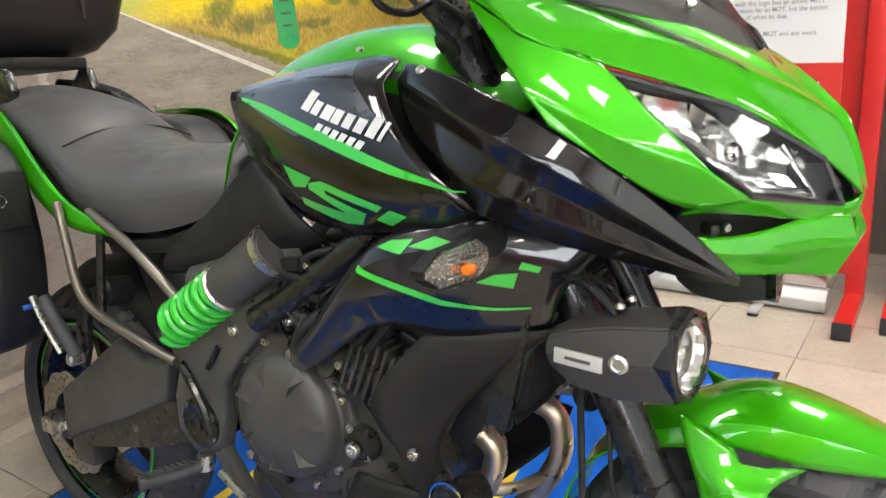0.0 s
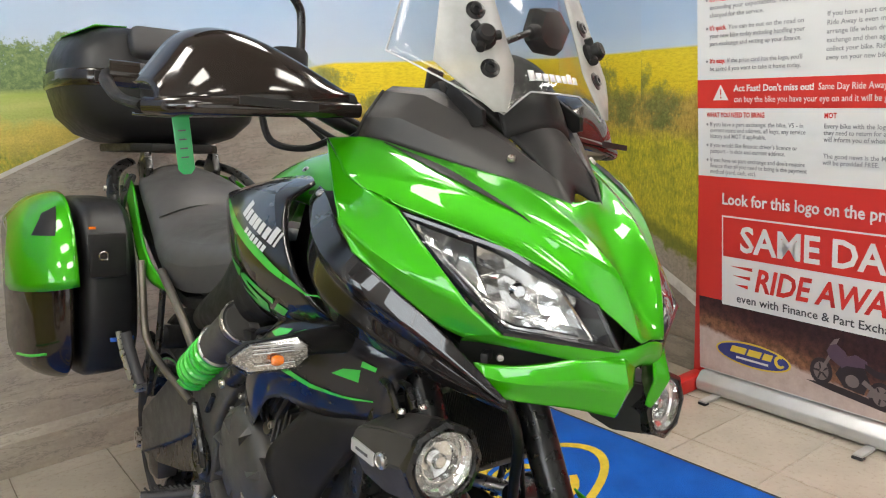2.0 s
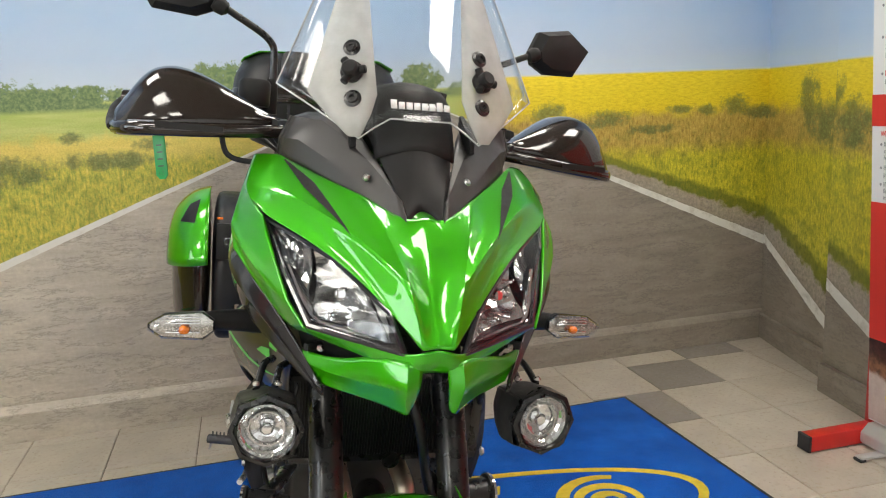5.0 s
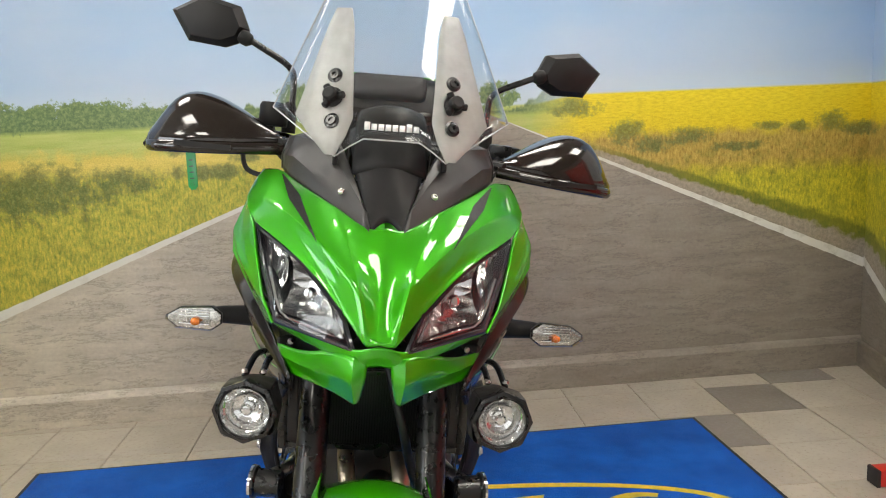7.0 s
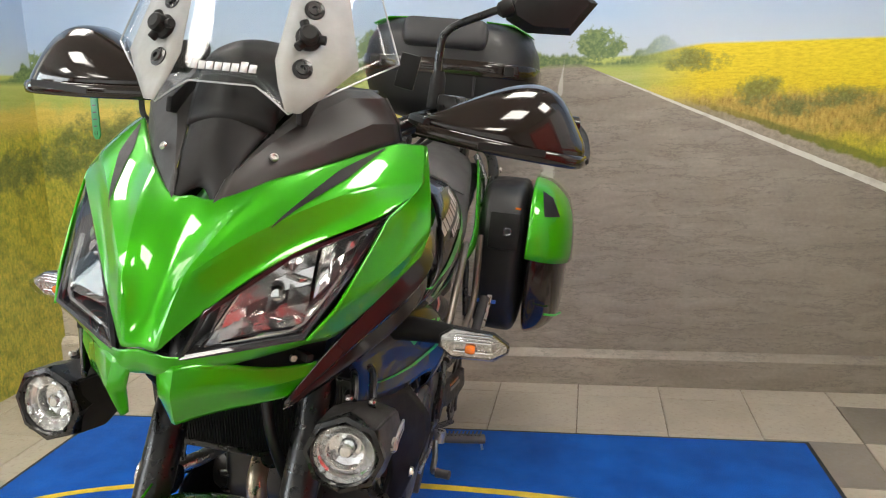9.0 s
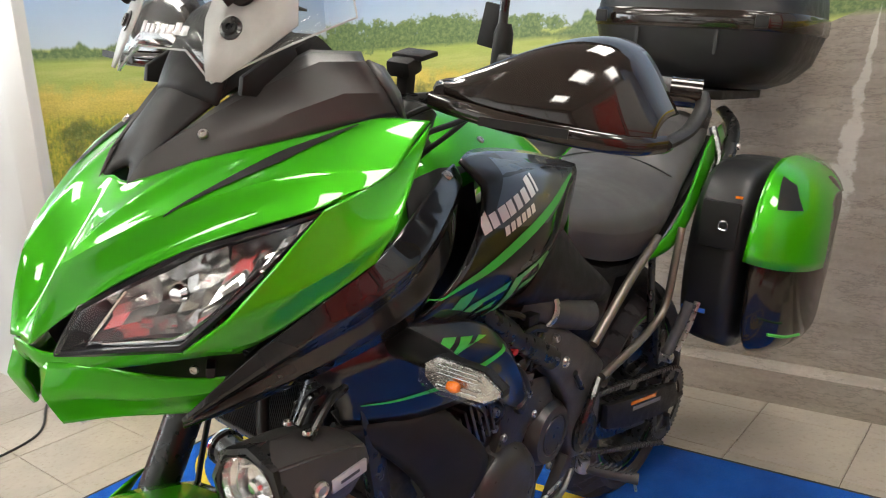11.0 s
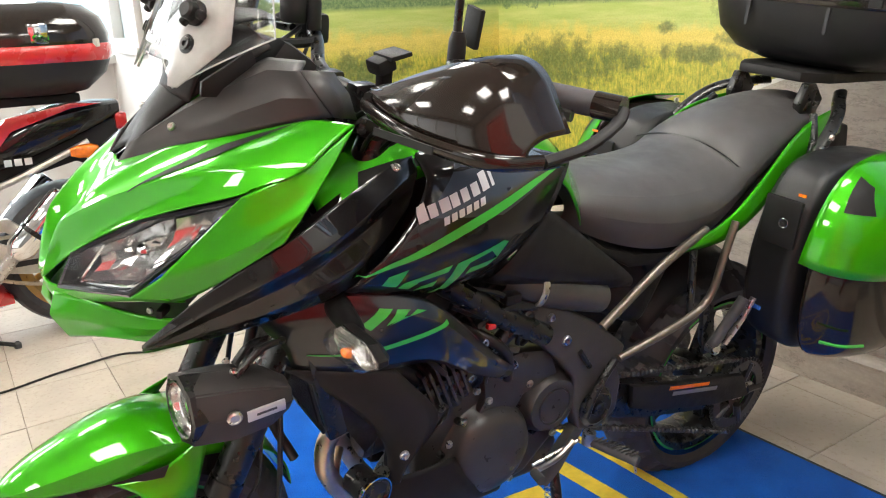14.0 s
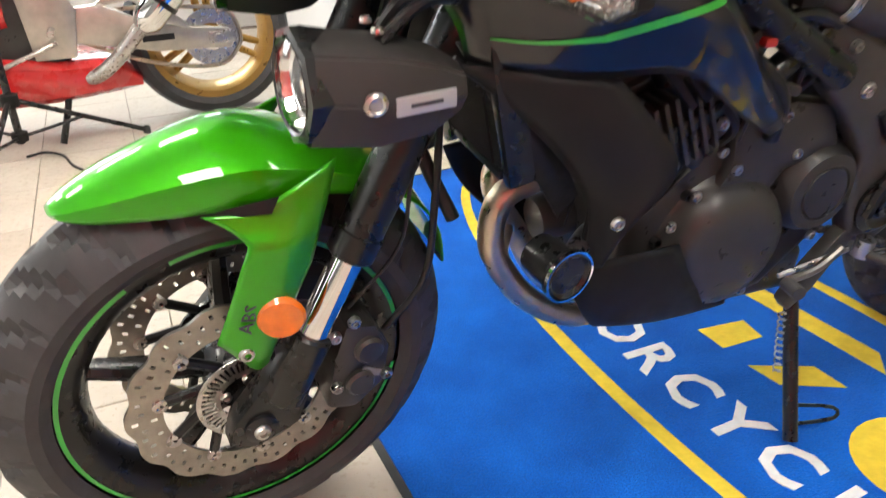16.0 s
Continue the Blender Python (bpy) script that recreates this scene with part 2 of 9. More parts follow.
def box(centre, size, bevel=0.0, turn=None, segs=2):
    return add_box(bm_new(), centre, size, bevel, turn, segs)


def frame_to(direction):
    return Vector(direction).to_track_quat("Z", "Y").to_matrix().to_4x4()


def add_lathe(bm, profile, centre=(0, 0, 0), axis=(0, 0, 1), segs=32):
    """Revolves (radius, height) pairs round the axis."""
    m = Matrix.Translation(centre) @ frame_to(axis)
    rings = []
    for r, h in profile:
        if r < 1e-6:
            rings.append([bm.verts.new(m @ Vector((0, 0, h)))])
        else:
            rings.append([bm.verts.new(m @ Vector((r * math.cos(2 * math.pi * k / segs), r * math.sin(2 * math.pi * k / segs), h))) for k in range(segs)])
    for a, b in zip(rings, rings[1:]):
        for k in range(segs):
            j = (k + 1) % segs
            q = [a[k % len(a)], a[j % len(a)], b[j % len(b)], b[k % len(b)]]
            q = [v for n, v in enumerate(q) if v not in q[:n]]
            if len(q) > 2:
                bm.faces.new(q)
    bmesh.ops.recalc_face_normals(bm, faces=bm.faces)
    return bm


def lathe(profile, centre=(0, 0, 0), axis=(0, 0, 1), segs=32):
    return add_lathe(bm_new(), profile, centre, axis, segs)


def rod(bm, a, b, r, segs=14, r2=None):
    a, b = Vector(a), Vector(b)
    L = (b - a).length
    r2 = r if r2 is None else r2
    e = min(r, r2) * 0.15
    return add_lathe(bm, [(0, 0), (r - e, 0), (r, e), (r2, L - e), (r2 - e, L), (0, L)], a, b - a, segs)


def curve_points(points, per=6):
    """A Catmull-Rom line through the points."""
    p = [Vector(q) for q in points]
    if len(p) < 3:
        return p
    p = [p[0] * 2 - p[1], *p, p[-1] * 2 - p[-2]]
    out = []
    for k in range(1, len(p) - 2):
        for s in range(per):
            t = s / per
            a, b, c, d = p[k - 1 : k + 3]
            out.append(0.5 * ((2 * b) + (c - a) * t + (2 * a - 5 * b + 4 * c - d) * t * t + (3 * b - a - 3 * c + d) * t**3))
    return out + [p[-2]]


def add_tube(bm, points, radius, segs=10, per=6, flat=1.0, side=None):
    pts = curve_points(points, per)
    n = len(pts)
    rings, up = [], Vector((0, 0, 1)) if side is None else Vector(side)
    for k, q in enumerate(pts):
        d = (pts[min(k + 1, n - 1)] - pts[max(k - 1, 0)]).normalized()
        if abs(d.dot(up)) > 0.97:
            up = Vector((1, 0, 0))
        u = (up - d * up.dot(d)).normalized()
        v = d.cross(u)
        up = u
        r = radius if isinstance(radius, float) else radius[0] + (radius[1] - radius[0]) * k / (n - 1)
        rings.append([bm.verts.new(q + (u * math.cos(a) * flat + v * math.sin(a)) * r) for a in (2 * math.pi * j / segs for j in range(segs))])
    for a, b in zip(rings, rings[1:]):
        for j in range(segs):
            i = (j + 1) % segs
            bm.faces.new((a[j], a[i], b[i], b[j]))
    bm.faces.new(rings[0][::-1])
    bm.faces.new(rings[-1])
    bmesh.ops.recalc_face_normals(bm, faces=bm.faces)
    return bm


def tube(points, radius, segs=10, per=6, flat=1.0, side=None):
    return add_tube(bm_new(), points, radius, segs, per, flat, side)


def add_plate(bm, outline, plane, near, far, bevel=0.0, segs=2):
    """A flat plate: a 2D outline in 'yz', 'xz' or 'xy', from near to far on the third axis."""
    put = {"yz": lambda a, b, c: (c, a, b), "xz": lambda a, b, c: (a, c, b), "xy": lambda a, b, c: (a, b, c)}[plane]
    lo = [bm.verts.new(put(a, b, near)) for a, b in outline]
    hi = [bm.verts.new(put(a, b, far)) for a, b in outline]
    n = len(outline)
    faces = [bm.faces.new(lo[::-1]), bm.faces.new(hi)]
    for k in range(n):
        faces.append(bm.faces.new((lo[k], lo[(k + 1) % n], hi[(k + 1) % n], hi[k])))
    bmesh.ops.recalc_face_normals(bm, faces=faces)
    if bevel:
        edges = list({e for v in lo + hi for e in v.link_edges})
        bmesh.ops.bevel(bm, geom=edges, offset=bevel, segments=segs, affect="EDGES", profile=0.6)
    return bm


def plate(outline, plane, near, far, bevel=0.0, segs=2):
    return add_plate(bm_new(), outline, plane, near, far, bevel, segs)


def sheet(rows, side=1, closed=False):
    """A quad sheet through rows of points; side -1 mirrors it to the other side of the bike."""
    bm = bm_new()
    vs = [[bm.verts.new((x * side, y, z)) for x, y, z in row] for row in rows]
    for a, b in zip(vs, vs[1:]):
        for k in range(len(a) - (0 if closed else 1)):
            j = (k + 1) % len(a)
            q = [a[k], a[j], b[j], b[k]]
            bm.faces.new(q if side > 0 else q[::-1])
    return bm


def creased(bm, lines, amount=0.75):
    """Tightens the subdivision along chains of grid vertices."""
    bm.verts.ensure_lookup_table()
    layer = bm.edges.layers.float.get("crease_edge") or bm.edges.layers.float.new("crease_edge")
    for chain in lines:
        for a, b in zip(chain, chain[1:]):
            e = bm.edges.get((bm.verts[a], bm.verts[b]))
            if e:
                e[layer] = amount
    return bm


def loft(rings, cap=True, side=1):
    bm = sheet(rings, side, closed=True)
    bm.verts.ensure_lookup_table()
    n = len(rings[0])
    if cap:
        bm.faces.new(bm.verts[:n][::-1])
        bm.faces.new(bm.verts[len(bm.verts) - n :])
    bmesh.ops.recalc_face_normals(bm, faces=bm.faces)
    return bm


def warp(bm, m):
    bmesh.ops.transform(bm, matrix=m, verts=bm.verts)
    if m.determinant() < 0:
        bmesh.ops.reverse_faces(bm, faces=bm.faces)
    return bm


def text_part(name, words, size, material, at, parent=None, depth=0.001, align="LEFT", bold=0.0, slant=0.0):
    """Raised lettering in the built-in font, turned into a mesh."""
    c = bpy.data.curves.new(name, "FONT")
    c.body, c.size, c.extrude, c.align_x, c.resolution_u = words, size, depth, align, 2
    c.offset, c.shear = bold, slant
    tmp = new(name, c)
    bpy.context.view_layer.update()
    me = bpy.data.meshes.new_from_object(tmp.evaluated_get(bpy.context.evaluated_depsgraph_get()))
    bpy.data.objects.remove(tmp)
    me.materials.clear()
    me.materials.append(material)
    ob = new(name, me)
    if parent:
        ob.parent = parent
        ob.matrix_local = at
    else:
        ob.matrix_world = at
    return ob


# ---------------------------------------------------------------- the room
LEFT_X, BACK_Y, CEIL_Z = -1.72, 2.075, 2.75
CORNER = (2.345, 2.16)
BACK_TURN = math.atan2(CORNER[1] - 2.035, CORNER[0] - LEFT_X)


def mural_material(name, x0, vp):
    """A photographic mural: sky, woods, fields in flower and a worn road that runs to the point vp on the wall.
    Local x runs along the wall, local z up."""
    m, t, b = nodes_of(name)
    N, L = t.nodes, t.links

    def math_(op, a, c=None, clamp=False):
        n = N.new("ShaderNodeMath")
        n.operation, n.use_clamp = op, clamp
        for k, v in enumerate((a, c)):
            if v is None:
                continue
            if isinstance(v, (int, float)):
                n.inputs[k].default_value = v
            else:
                L.new(v, n.inputs[k])
        return n.outputs[0]

    def mixc(f, a, c, mode="MIX"):
        n = N.new("ShaderNodeMix")
        n.data_type, n.blend_type = "RGBA", mode
        for k, v in ((0, f), (6, a), (7, c)):
            if isinstance(v, (int, float)):
                n.inputs[k].default_value = v
            elif isinstance(v, tuple):
                n.inputs[k].default_value = (*v, 1)
            else:
                L.new(v, n.inputs[k])
        return n.outputs[2]

    def step(v, edge, soft):
        return math_("ADD", math_("DIVIDE", math_("SUBTRACT", v, edge), soft), 0.5, True)

    co = N.new("ShaderNodeTexCoord")
    sep = N.new("ShaderNodeSeparateXYZ")
    L.new(co.outputs["Object"], sep.inputs[0])
    x, z = math_("ADD", sep.outputs[0], x0), sep.outputs[2]
    n1, n2, n3 = tex(t, 3.0, 6), tex(t, 14, 6, 0.65), tex(t, 60, 5, 0.7)
    long = tex(t, 10, 5, 0.6, stretch=(0.35, 1, 3.0))
    # depth below the horizon; on the right the field climbs to a higher crest
    dz = math_("SUBTRACT", vp[1], z)
    right = step(math_("ADD", x, math_("MULTIPLY", n1, 0.2)), 0.98, 0.25)
    crest = math_("ADD", math_("MULTIPLY", right, 0.036), vp[1])
    cloud = tex(t, 1.3, 5, 0.55, stretch=(0.6, 1, 1.5))
    sky_c = ramp(t, math_("DIVIDE", math_("SUBTRACT", z, vp[1]), 1.2), [(0.0, (0.52, 0.62, 0.72)), (0.12, (0.36, 0.50, 0.70)), (0.40, (0.29, 0.43, 0.63)), (1.0, (0.26, 0.39, 0.58))])
    sky_c = mixc(math_("MULTIPLY", step(cloud, 0.52, 0.30), 0.55), sky_c, (0.50, 0.54, 0.60))
    fine = tex(t, 150, 4, 0.75)
    blades = tex(t, 42, 5, 0.7, stretch=(2.2, 1, 0.8))
    near = math_("ADD", z, math_("MULTIPLY", math_("SUBTRACT", n2, 0.5), 0.16))
    # left: smooth pale green field, then mixed meadow in flower down to the road
    far_l = ramp(t, long, [(0.30, (0.36, 0.45, 0.10)), (0.62, (0.50, 0.54, 0.17))])
    meadow = ramp(t, blades, [(0.30, (0.14, 0.20, 0.03)), (0.45, (0.38, 0.40, 0.06)), (0.60, (0.66, 0.53, 0.07)), (0.78, (0.78, 0.66, 0.22))])
    straw = ramp(t, long, [(0.3, (0.62, 0.50, 0.10)), (0.7, (0.78, 0.62, 0.16))])
    land_l = mixc(math_("SUBTRACT", 1.0, step(near, 1.15, 0.05)), far_l, straw)
    land_l = mixc(math_("SUBTRACT", 1.0, step(near, 1.06, 0.06)), land_l, meadow)
    # right: yellow crop, a dry brown band, then green and yellow verge
    crop = ramp(t, tex(t, 50, 4, 0.7, stretch=(0.6, 1, 2.4)), [(0.3, (0.60, 0.44, 0.012)), (0.55, (0.78, 0.60, 0.02)), (0.75, (0.84, 0.68, 0.05))])
    dry = ramp(t, blades, [(0.30, (0.24, 0.15, 0.03)), (0.50, (0.50, 0.34, 0.07)), (0.70, (0.68, 0.50, 0.14))])
    verge = ramp(t, blades, [(0.28, (0.16, 0.22, 0.02)), (0.46, (0.46, 0.42, 0.03)), (0.66, (0.76, 0.62, 0.04))])
    land_r = mixc(math_("SUBTRACT", 1.0, step(near, 1.135, 0.05)), crop, dry)
    land_r = mixc(math_("SUBTRACT", 1.0, step(near, 0.965, 0.07)), land_r, verge)
    land = mixc(right, land_l, land_r)
    clump = math_("MULTIPLY", step(n2, 0.54, 0.10), math_("SUBTRACT", 1.0, step(near, 1.10, 0.10)))
    land = mixc(math_("MULTIPLY", clump, 0.38), land, (0.14, 0.19, 0.03))
    # bushes with ragged outlines
    leaf = ramp(t, n3, [(0.32, (0.035, 0.060, 0.018)), (0.50, (0.10, 0.14, 0.045)), (0.70, (0.26, 0.29, 0.10))])
    ragged = math_("MULTIPLY", math_("SUBTRACT", n2, 0.5), 4.2)
    ragged = math_("ADD", ragged, math_("MULTIPLY", math_("SUBTRACT", n3, 0.5), 2.6))
    shrubs = None
    for bx, bz, rx, rz in ((-1.34, 1.00, 0.34, 0.12), (-0.98, 1.03, 0.20, 0.06), (-1.62, 0.93, 0.22, 0.10), (-0.60, 1.06, 0.17, 0.040), (-0.46, 1.11, 0.07, 0.028), (-0.41, 1.255, 0.14, 0.085), (-0.74, 1.15, 0.04, 0.026),
                           (0.97, 1.26, 0.11, 0.045), (1.20, 1.15, 0.09, 0.06), (1.32, 1.09, 0.11, 0.045), (1.50, 1.12, 0.11, 0.040), (1.72, 1.065, 0.13, 0.024), (2.16, 1.16, 0.09, 0.050), (2.31, 1.12, 0.12, 0.036), (2.00, 1.14, 0.06, 0.026), (1.86, 1.15, 0.07, 0.022),
                           (2.72, 1.17, 0.10, 0.12), (2.86, 1.08, 0.14, 0.11), (-3.6, 1.0, 0.25, 0.08), (-3.1, 0.9, 0.3, 0.09), (-4.0, 0.98, 0.2, 0.07)):
        ex, ez = math_("DIVIDE", math_("SUBTRACT", x, bx), rx), math_("DIVIDE", math_("SUBTRACT", z, bz), rz)
        q = math_("SUBTRACT", 1.0, math_("ADD", math_("MULTIPLY", ex, ex), math_("MULTIPLY", ez, ez)))
        q = step(math_("ADD", q, ragged), 0.30, 0.9)
        shrubs = q if shrubs is None else math_("MAXIMUM", shrubs, q)
    land = mixc(math_("MULTIPLY", shrubs, 0.80), land, leaf)
    land = mixc(math_("MULTIPLY", step(near, 1.20, -0.2), 0.55), land, ramp(t, fine, [(0.30, (0.42,) * 3), (0.62, (1.0,) * 3)]), "MULTIPLY")
    # woods on the skyline
    top = math_("ADD", vp[1] - 0.015, math_("MULTIPLY", math_("SUBTRACT", tex(t, 2.2, 8, 0.62, stretch=(1, 1, 0.02)), 0.42), 0.42))
    wood_right = math_("SUBTRACT", 1.0, step(x, 0.85, 0.25))
    woods = math_("MULTIPLY", math_("SUBTRACT", 1.0, step(z, top, 0.012)), wood_right)
    woods = math_("MULTIPLY", woods, step(z, vp[1] - 0.035, 0.02))
    leaf2 = ramp(t, n3, [(0.3, (0.06, 0.11, 0.05)), (0.5, (0.14, 0.21, 0.08)), (0.72, (0.30, 0.36, 0.15))])
    for bx, bz, rx, rz in ((-1.60, 1.31, 0.34, 0.07), (-1.10, 1.31, 0.30, 0.06), (-0.70, 1.30, 0.20, 0.04), (-0.18, 1.34, 0.14, 0.07), (0.0, 1.37, 0.09, 0.07), (0.08, 1.30, 0.2, 0.04), (0.62, 1.33, 0.10, 0.06)):
        ex, ez = math_("DIVIDE", math_("SUBTRACT", x, bx), rx), math_("DIVIDE", math_("SUBTRACT", z, bz), rz)
        q = math_("SUBTRACT", 1.0, math_("ADD", math_("MULTIPLY", ex, ex), math_("MULTIPLY", ez, ez)))
        woods = math_("MAXIMUM", woods, step(math_("ADD", math_("MINIMUM", q, 0.7), ragged), 0.10, 0.35))
    ground = math_("SUBTRACT", 1.0, step(z, crest, 0.010))
    picture = mixc(ground, sky_c, land)
    picture = mixc(woods, picture, leaf2)
    # road: between two straight edges that meet at vp
    wob = math_("MULTIPLY", math_("SUBTRACT", n2, 0.5), 0.05)
    dx = math_("SUBTRACT", x, vp[0])
    slope = math_("DIVIDE", dx, math_("MAXIMUM", dz, 0.002))
    road = math_("MULTIPLY", step(slope, -2.62, 0.04), math_("SUBTRACT", 1.0, step(slope, 2.40, 0.04)))
    road = math_("MULTIPLY", road, step(dz, 0.03, 0.02))
    tar = ramp(t, tex(t, 7, 7, 0.7, stretch=(0.5, 1, 2.2)), [(0.25, (0.26, 0.235, 0.205)), (0.5, (0.335, 0.305, 0.27)), (0.75, (0.43, 0.395, 0.35))])
    tar = mixc(0.45, tar, ramp(t, n3, [(0.3, (0.6,) * 3), (0.7, (1.0,) * 3)]), "MULTIPLY")
    # road print lightens to the left, partly window glare put into the colour
    tar = mixc(1.0, tar, ramp(t, math_("ADD", math_("MULTIPLY", x, 0.25), 0.5), [(0.1, (1.75, 1.72, 1.64)), (0.40, (1.35, 1.32, 1.25)), (0.62, (1.02, 0.99, 0.95)), (0.95, (0.80, 0.76, 0.70))]), "MULTIPLY")
    # stony shoulder and a dark fringe of grass beyond the right-hand edge
    rough_edge = math_("ADD", slope, math_("MULTIPLY", math_("SUBTRACT", n2, 0.5), 0.55))
    low = step(dz, 0.20, 0.10)
    fringe = math_("MULTIPLY", math_("MULTIPLY", step(slope, 2.3, 0.1), math_("SUBTRACT", 1.0, step(rough_edge, 2.98, 0.14))), low)
    picture = mixc(math_("MULTIPLY", fringe, 0.75), picture, (0.10, 0.13, 0.02))
    stony = math_("MULTIPLY", math_("MULTIPLY", step(slope, 2.3, 0.1), math_("SUBTRACT", 1.0, step(rough_edge, 2.70, 0.08))), low)
    picture = mixc(stony, picture, ramp(t, n3, [(0.3, (0.22, 0.185, 0.145)), (0.7, (0.42, 0.36, 0.29))]))
    # cracks and scars in the tar
    crack = tex(t, 5, 8, 0.75, stretch=(0.35, 1, 1.6))
    tar = mixc(math_("MULTIPLY", math_("SUBTRACT", 1.0, step(math_("ABSOLUTE", math_("SUBTRACT", crack, 0.5)), 0.008, 0.012)), 0.45), tar, (0.10, 0.09, 0.08))
    picture = mixc(road, picture, tar)
    # white lines, and a worn middle line
    lines = None
    for s, w in ((-2.56, 0.075), (2.33, 0.075)):
        q = math_("SUBTRACT", 1.0, math_("DIVIDE", math_("ABSOLUTE", math_("SUBTRACT", math_("ADD", slope, wob), s)), w), True)
        q = math_("GREATER_THAN", q, 0.12)
        lines = q if lines is None else math_("ADD", lines, q, True)
    mid = math_("SUBTRACT", 1.0, math_("DIVIDE", math_("ABSOLUTE", math_("SUBTRACT", slope, -0.16)), 0.22), True)
    mid = math_("MULTIPLY", step(math_("MULTIPLY", mid, n2), 0.36, 0.06), math_("SUBTRACT", 1.0, step(dz, 0.62, 0.1)))
    lines = math_("MULTIPLY", lines, step(dz, 0.07, 0.04))
    wear = math_("MULTIPLY", math_("ADD", lines, math_("MULTIPLY", mid, 0.6), True), ramp(t, n2, [(0.3, (0.5,) * 3), (0.5, (0.95,) * 3)]))
    picture = mixc(wear, picture, (0.66, 0.65, 0.61))
    L.new(picture, b.inputs["Base Color"])
    L.new(ramp(t, n1, [(0.3, (0.42,) * 3), (0.7, (0.55,) * 3)]), b.inputs["Roughness"])
    bump(t, b, tex(t, 90, 3), 0.12, 0.001)
    return m


VP = (0.50, 1.285)
floor_base = thing("floor", "beige glazed square floor tiles with brown dirt in the joints", "floor", kind="structure", bm=box((-0.6, -0.9, -0.03), (6.8, 6.3, 0.05)), material=GROUT)

# walls: the mural wall behind the bike, its returns, and plain walls that close the room
back_len = math.hypot(CORNER[0] - LEFT_X, CORNER[1] - 2.035)
wall_north = thing("wall_north", "wall covered by a printed country road mural with yellow fields", "wall", pose(LEFT_X, 2.035, 0, 0, 0, math.degrees(BACK_TURN)), kind="structure",
                   bm=box((back_len / 2, 0.06, CEIL_Z / 2), (back_len + 0.3, 0.12, CEIL_Z)), material=mural_material("road_mural_print", LEFT_X, VP))
part("skirting", plate([(-0.0, 0.0), (-0.035, 0.0), (-0.035, 0.115), (-0.018, 0.135), (0.0, 0.14)], "yz", 0.0, back_len), wall_north.data.materials[0], wall_north)

wall_west = thing("wall_west", "short return wall carrying the green end of the mural", "wall", pose(LEFT_X, 0.70, 0, 0, 0, 90), kind="structure",
                  bm=box((0.675, 0.05, CEIL_Z / 2), (1.35, 0.10, CEIL_Z)), material=mural_material("field_mural_print", -4.2, VP))
part("end_panel", box((-0.02, 0.045, CEIL_Z / 2), (0.04, 0.17, CEIL_Z), 0.004), WHITE_PAINT, wall_west, "white painted end panel")

E_DIR = Vector((-0.135, -0.60, 0)).normalized()
P_DIR = Vector((-0.04, -0.28, 0)).normalized()
p_turn = math.degrees(math.atan2(P_DIR.y, P_DIR.x))
e_turn = math.degrees(math.atan2(E_DIR.y, E_DIR.x))
wall_east = thing("wall_east", "angled side wall carrying the end of the road mural", "wall", pose(CORNER[0], CORNER[1], 0, 0, 0, e_turn), kind="structure",
                  bm=box((0.36, 0.06, CEIL_Z / 2), (0.78, 0.12, CEIL_Z)), material=mural_material("verge_mural_print", 2.33, VP))
part("skirting", box((0.37, -0.012, 0.06), (0.72, 0.028, 0.12), 0.006), wall_east.data.materials[0], wall_east)
pier = thing("wall_east_pier", "projecting wall pier covered with yellow field mural", "wall", pose(2.10, 1.44, 0, 0, 0, p_turn), kind="structure",
             bm=box((0.31, 0.09, CEIL_Z / 2), (0.62, 0.18, CEIL_Z), 0.004), material=mural_material("pier_mural_print", 2.75, (0.8, 1.285)))
part("skirting", box((0.31, -0.012, 0.06), (0.60, 0.024, 0.12), 0.006), pier.data.materials[0], pier)
wall_far = thing("wall_east_plain", "plain grey painted wall", "wall", kind="structure", bm=box((2.62, -1.75, CEIL_Z / 2), (0.12, 5.2, CEIL_Z)), material=GREY_WALL)
ceiling = thing("ceiling", "pale ceiling boards around light panels", "ceiling", kind="structure", bm=box((-0.6, -0.9, CEIL_Z + 0.05), (6.8, 6.4, 0.1)), material=CEILING)

# far side of the showroom: window wall
ww = bm_new()
add_box(ww, (-3.95, -0.9, 0.5), (0.12, 6.2, 1.0))
add_box(ww, (-3.95, -0.9, 2.58), (0.12, 6.2, 0.34))
add_box(ww, (-3.95, 1.55, 1.7), (0.12, 1.3, 1.5))
add_box(ww, (-3.95, -3.7, 1.7), (0.12, 0.6, 1.5))
wall_window = thing("wall_far_west", "white wall with a wide window over a sill", "wall", kind="structure", bm=ww, material=WHITE_PAINT)
window = thing("window_1", "white framed window with pale panes", "window", pose(-3.9, 0, 0), kind="structure")
for k, y in enumerate((0.9, -0.25, -1.4, -2.55, -3.4)):
    part("window_frame", box((0.03, y, 1.705), (0.07, 0.07, 1.41), 0.006), WHITE_PAINT, window)
part("window_sill", box((0.05, -1.25, 1.02), (0.14, 4.4, 0.05), 0.008), WHITE_PAINT, window)
for y in (0.325, -0.825, -1.975, -2.975):
    part("pane", box((-0.02, y, 1.7), (0.008, 1.06 if y > -2.9 else 0.78, 1.4)), WINDOW_GLASS, window).visible_shadow = False
backdrop = thing("backdrop", "bright daylight outside the window", "backdrop", kind="structure", bm=box((-4.35, -1.2, 1.6), (0.02, 5.5, 2.4)), material=DAYLIGHT)
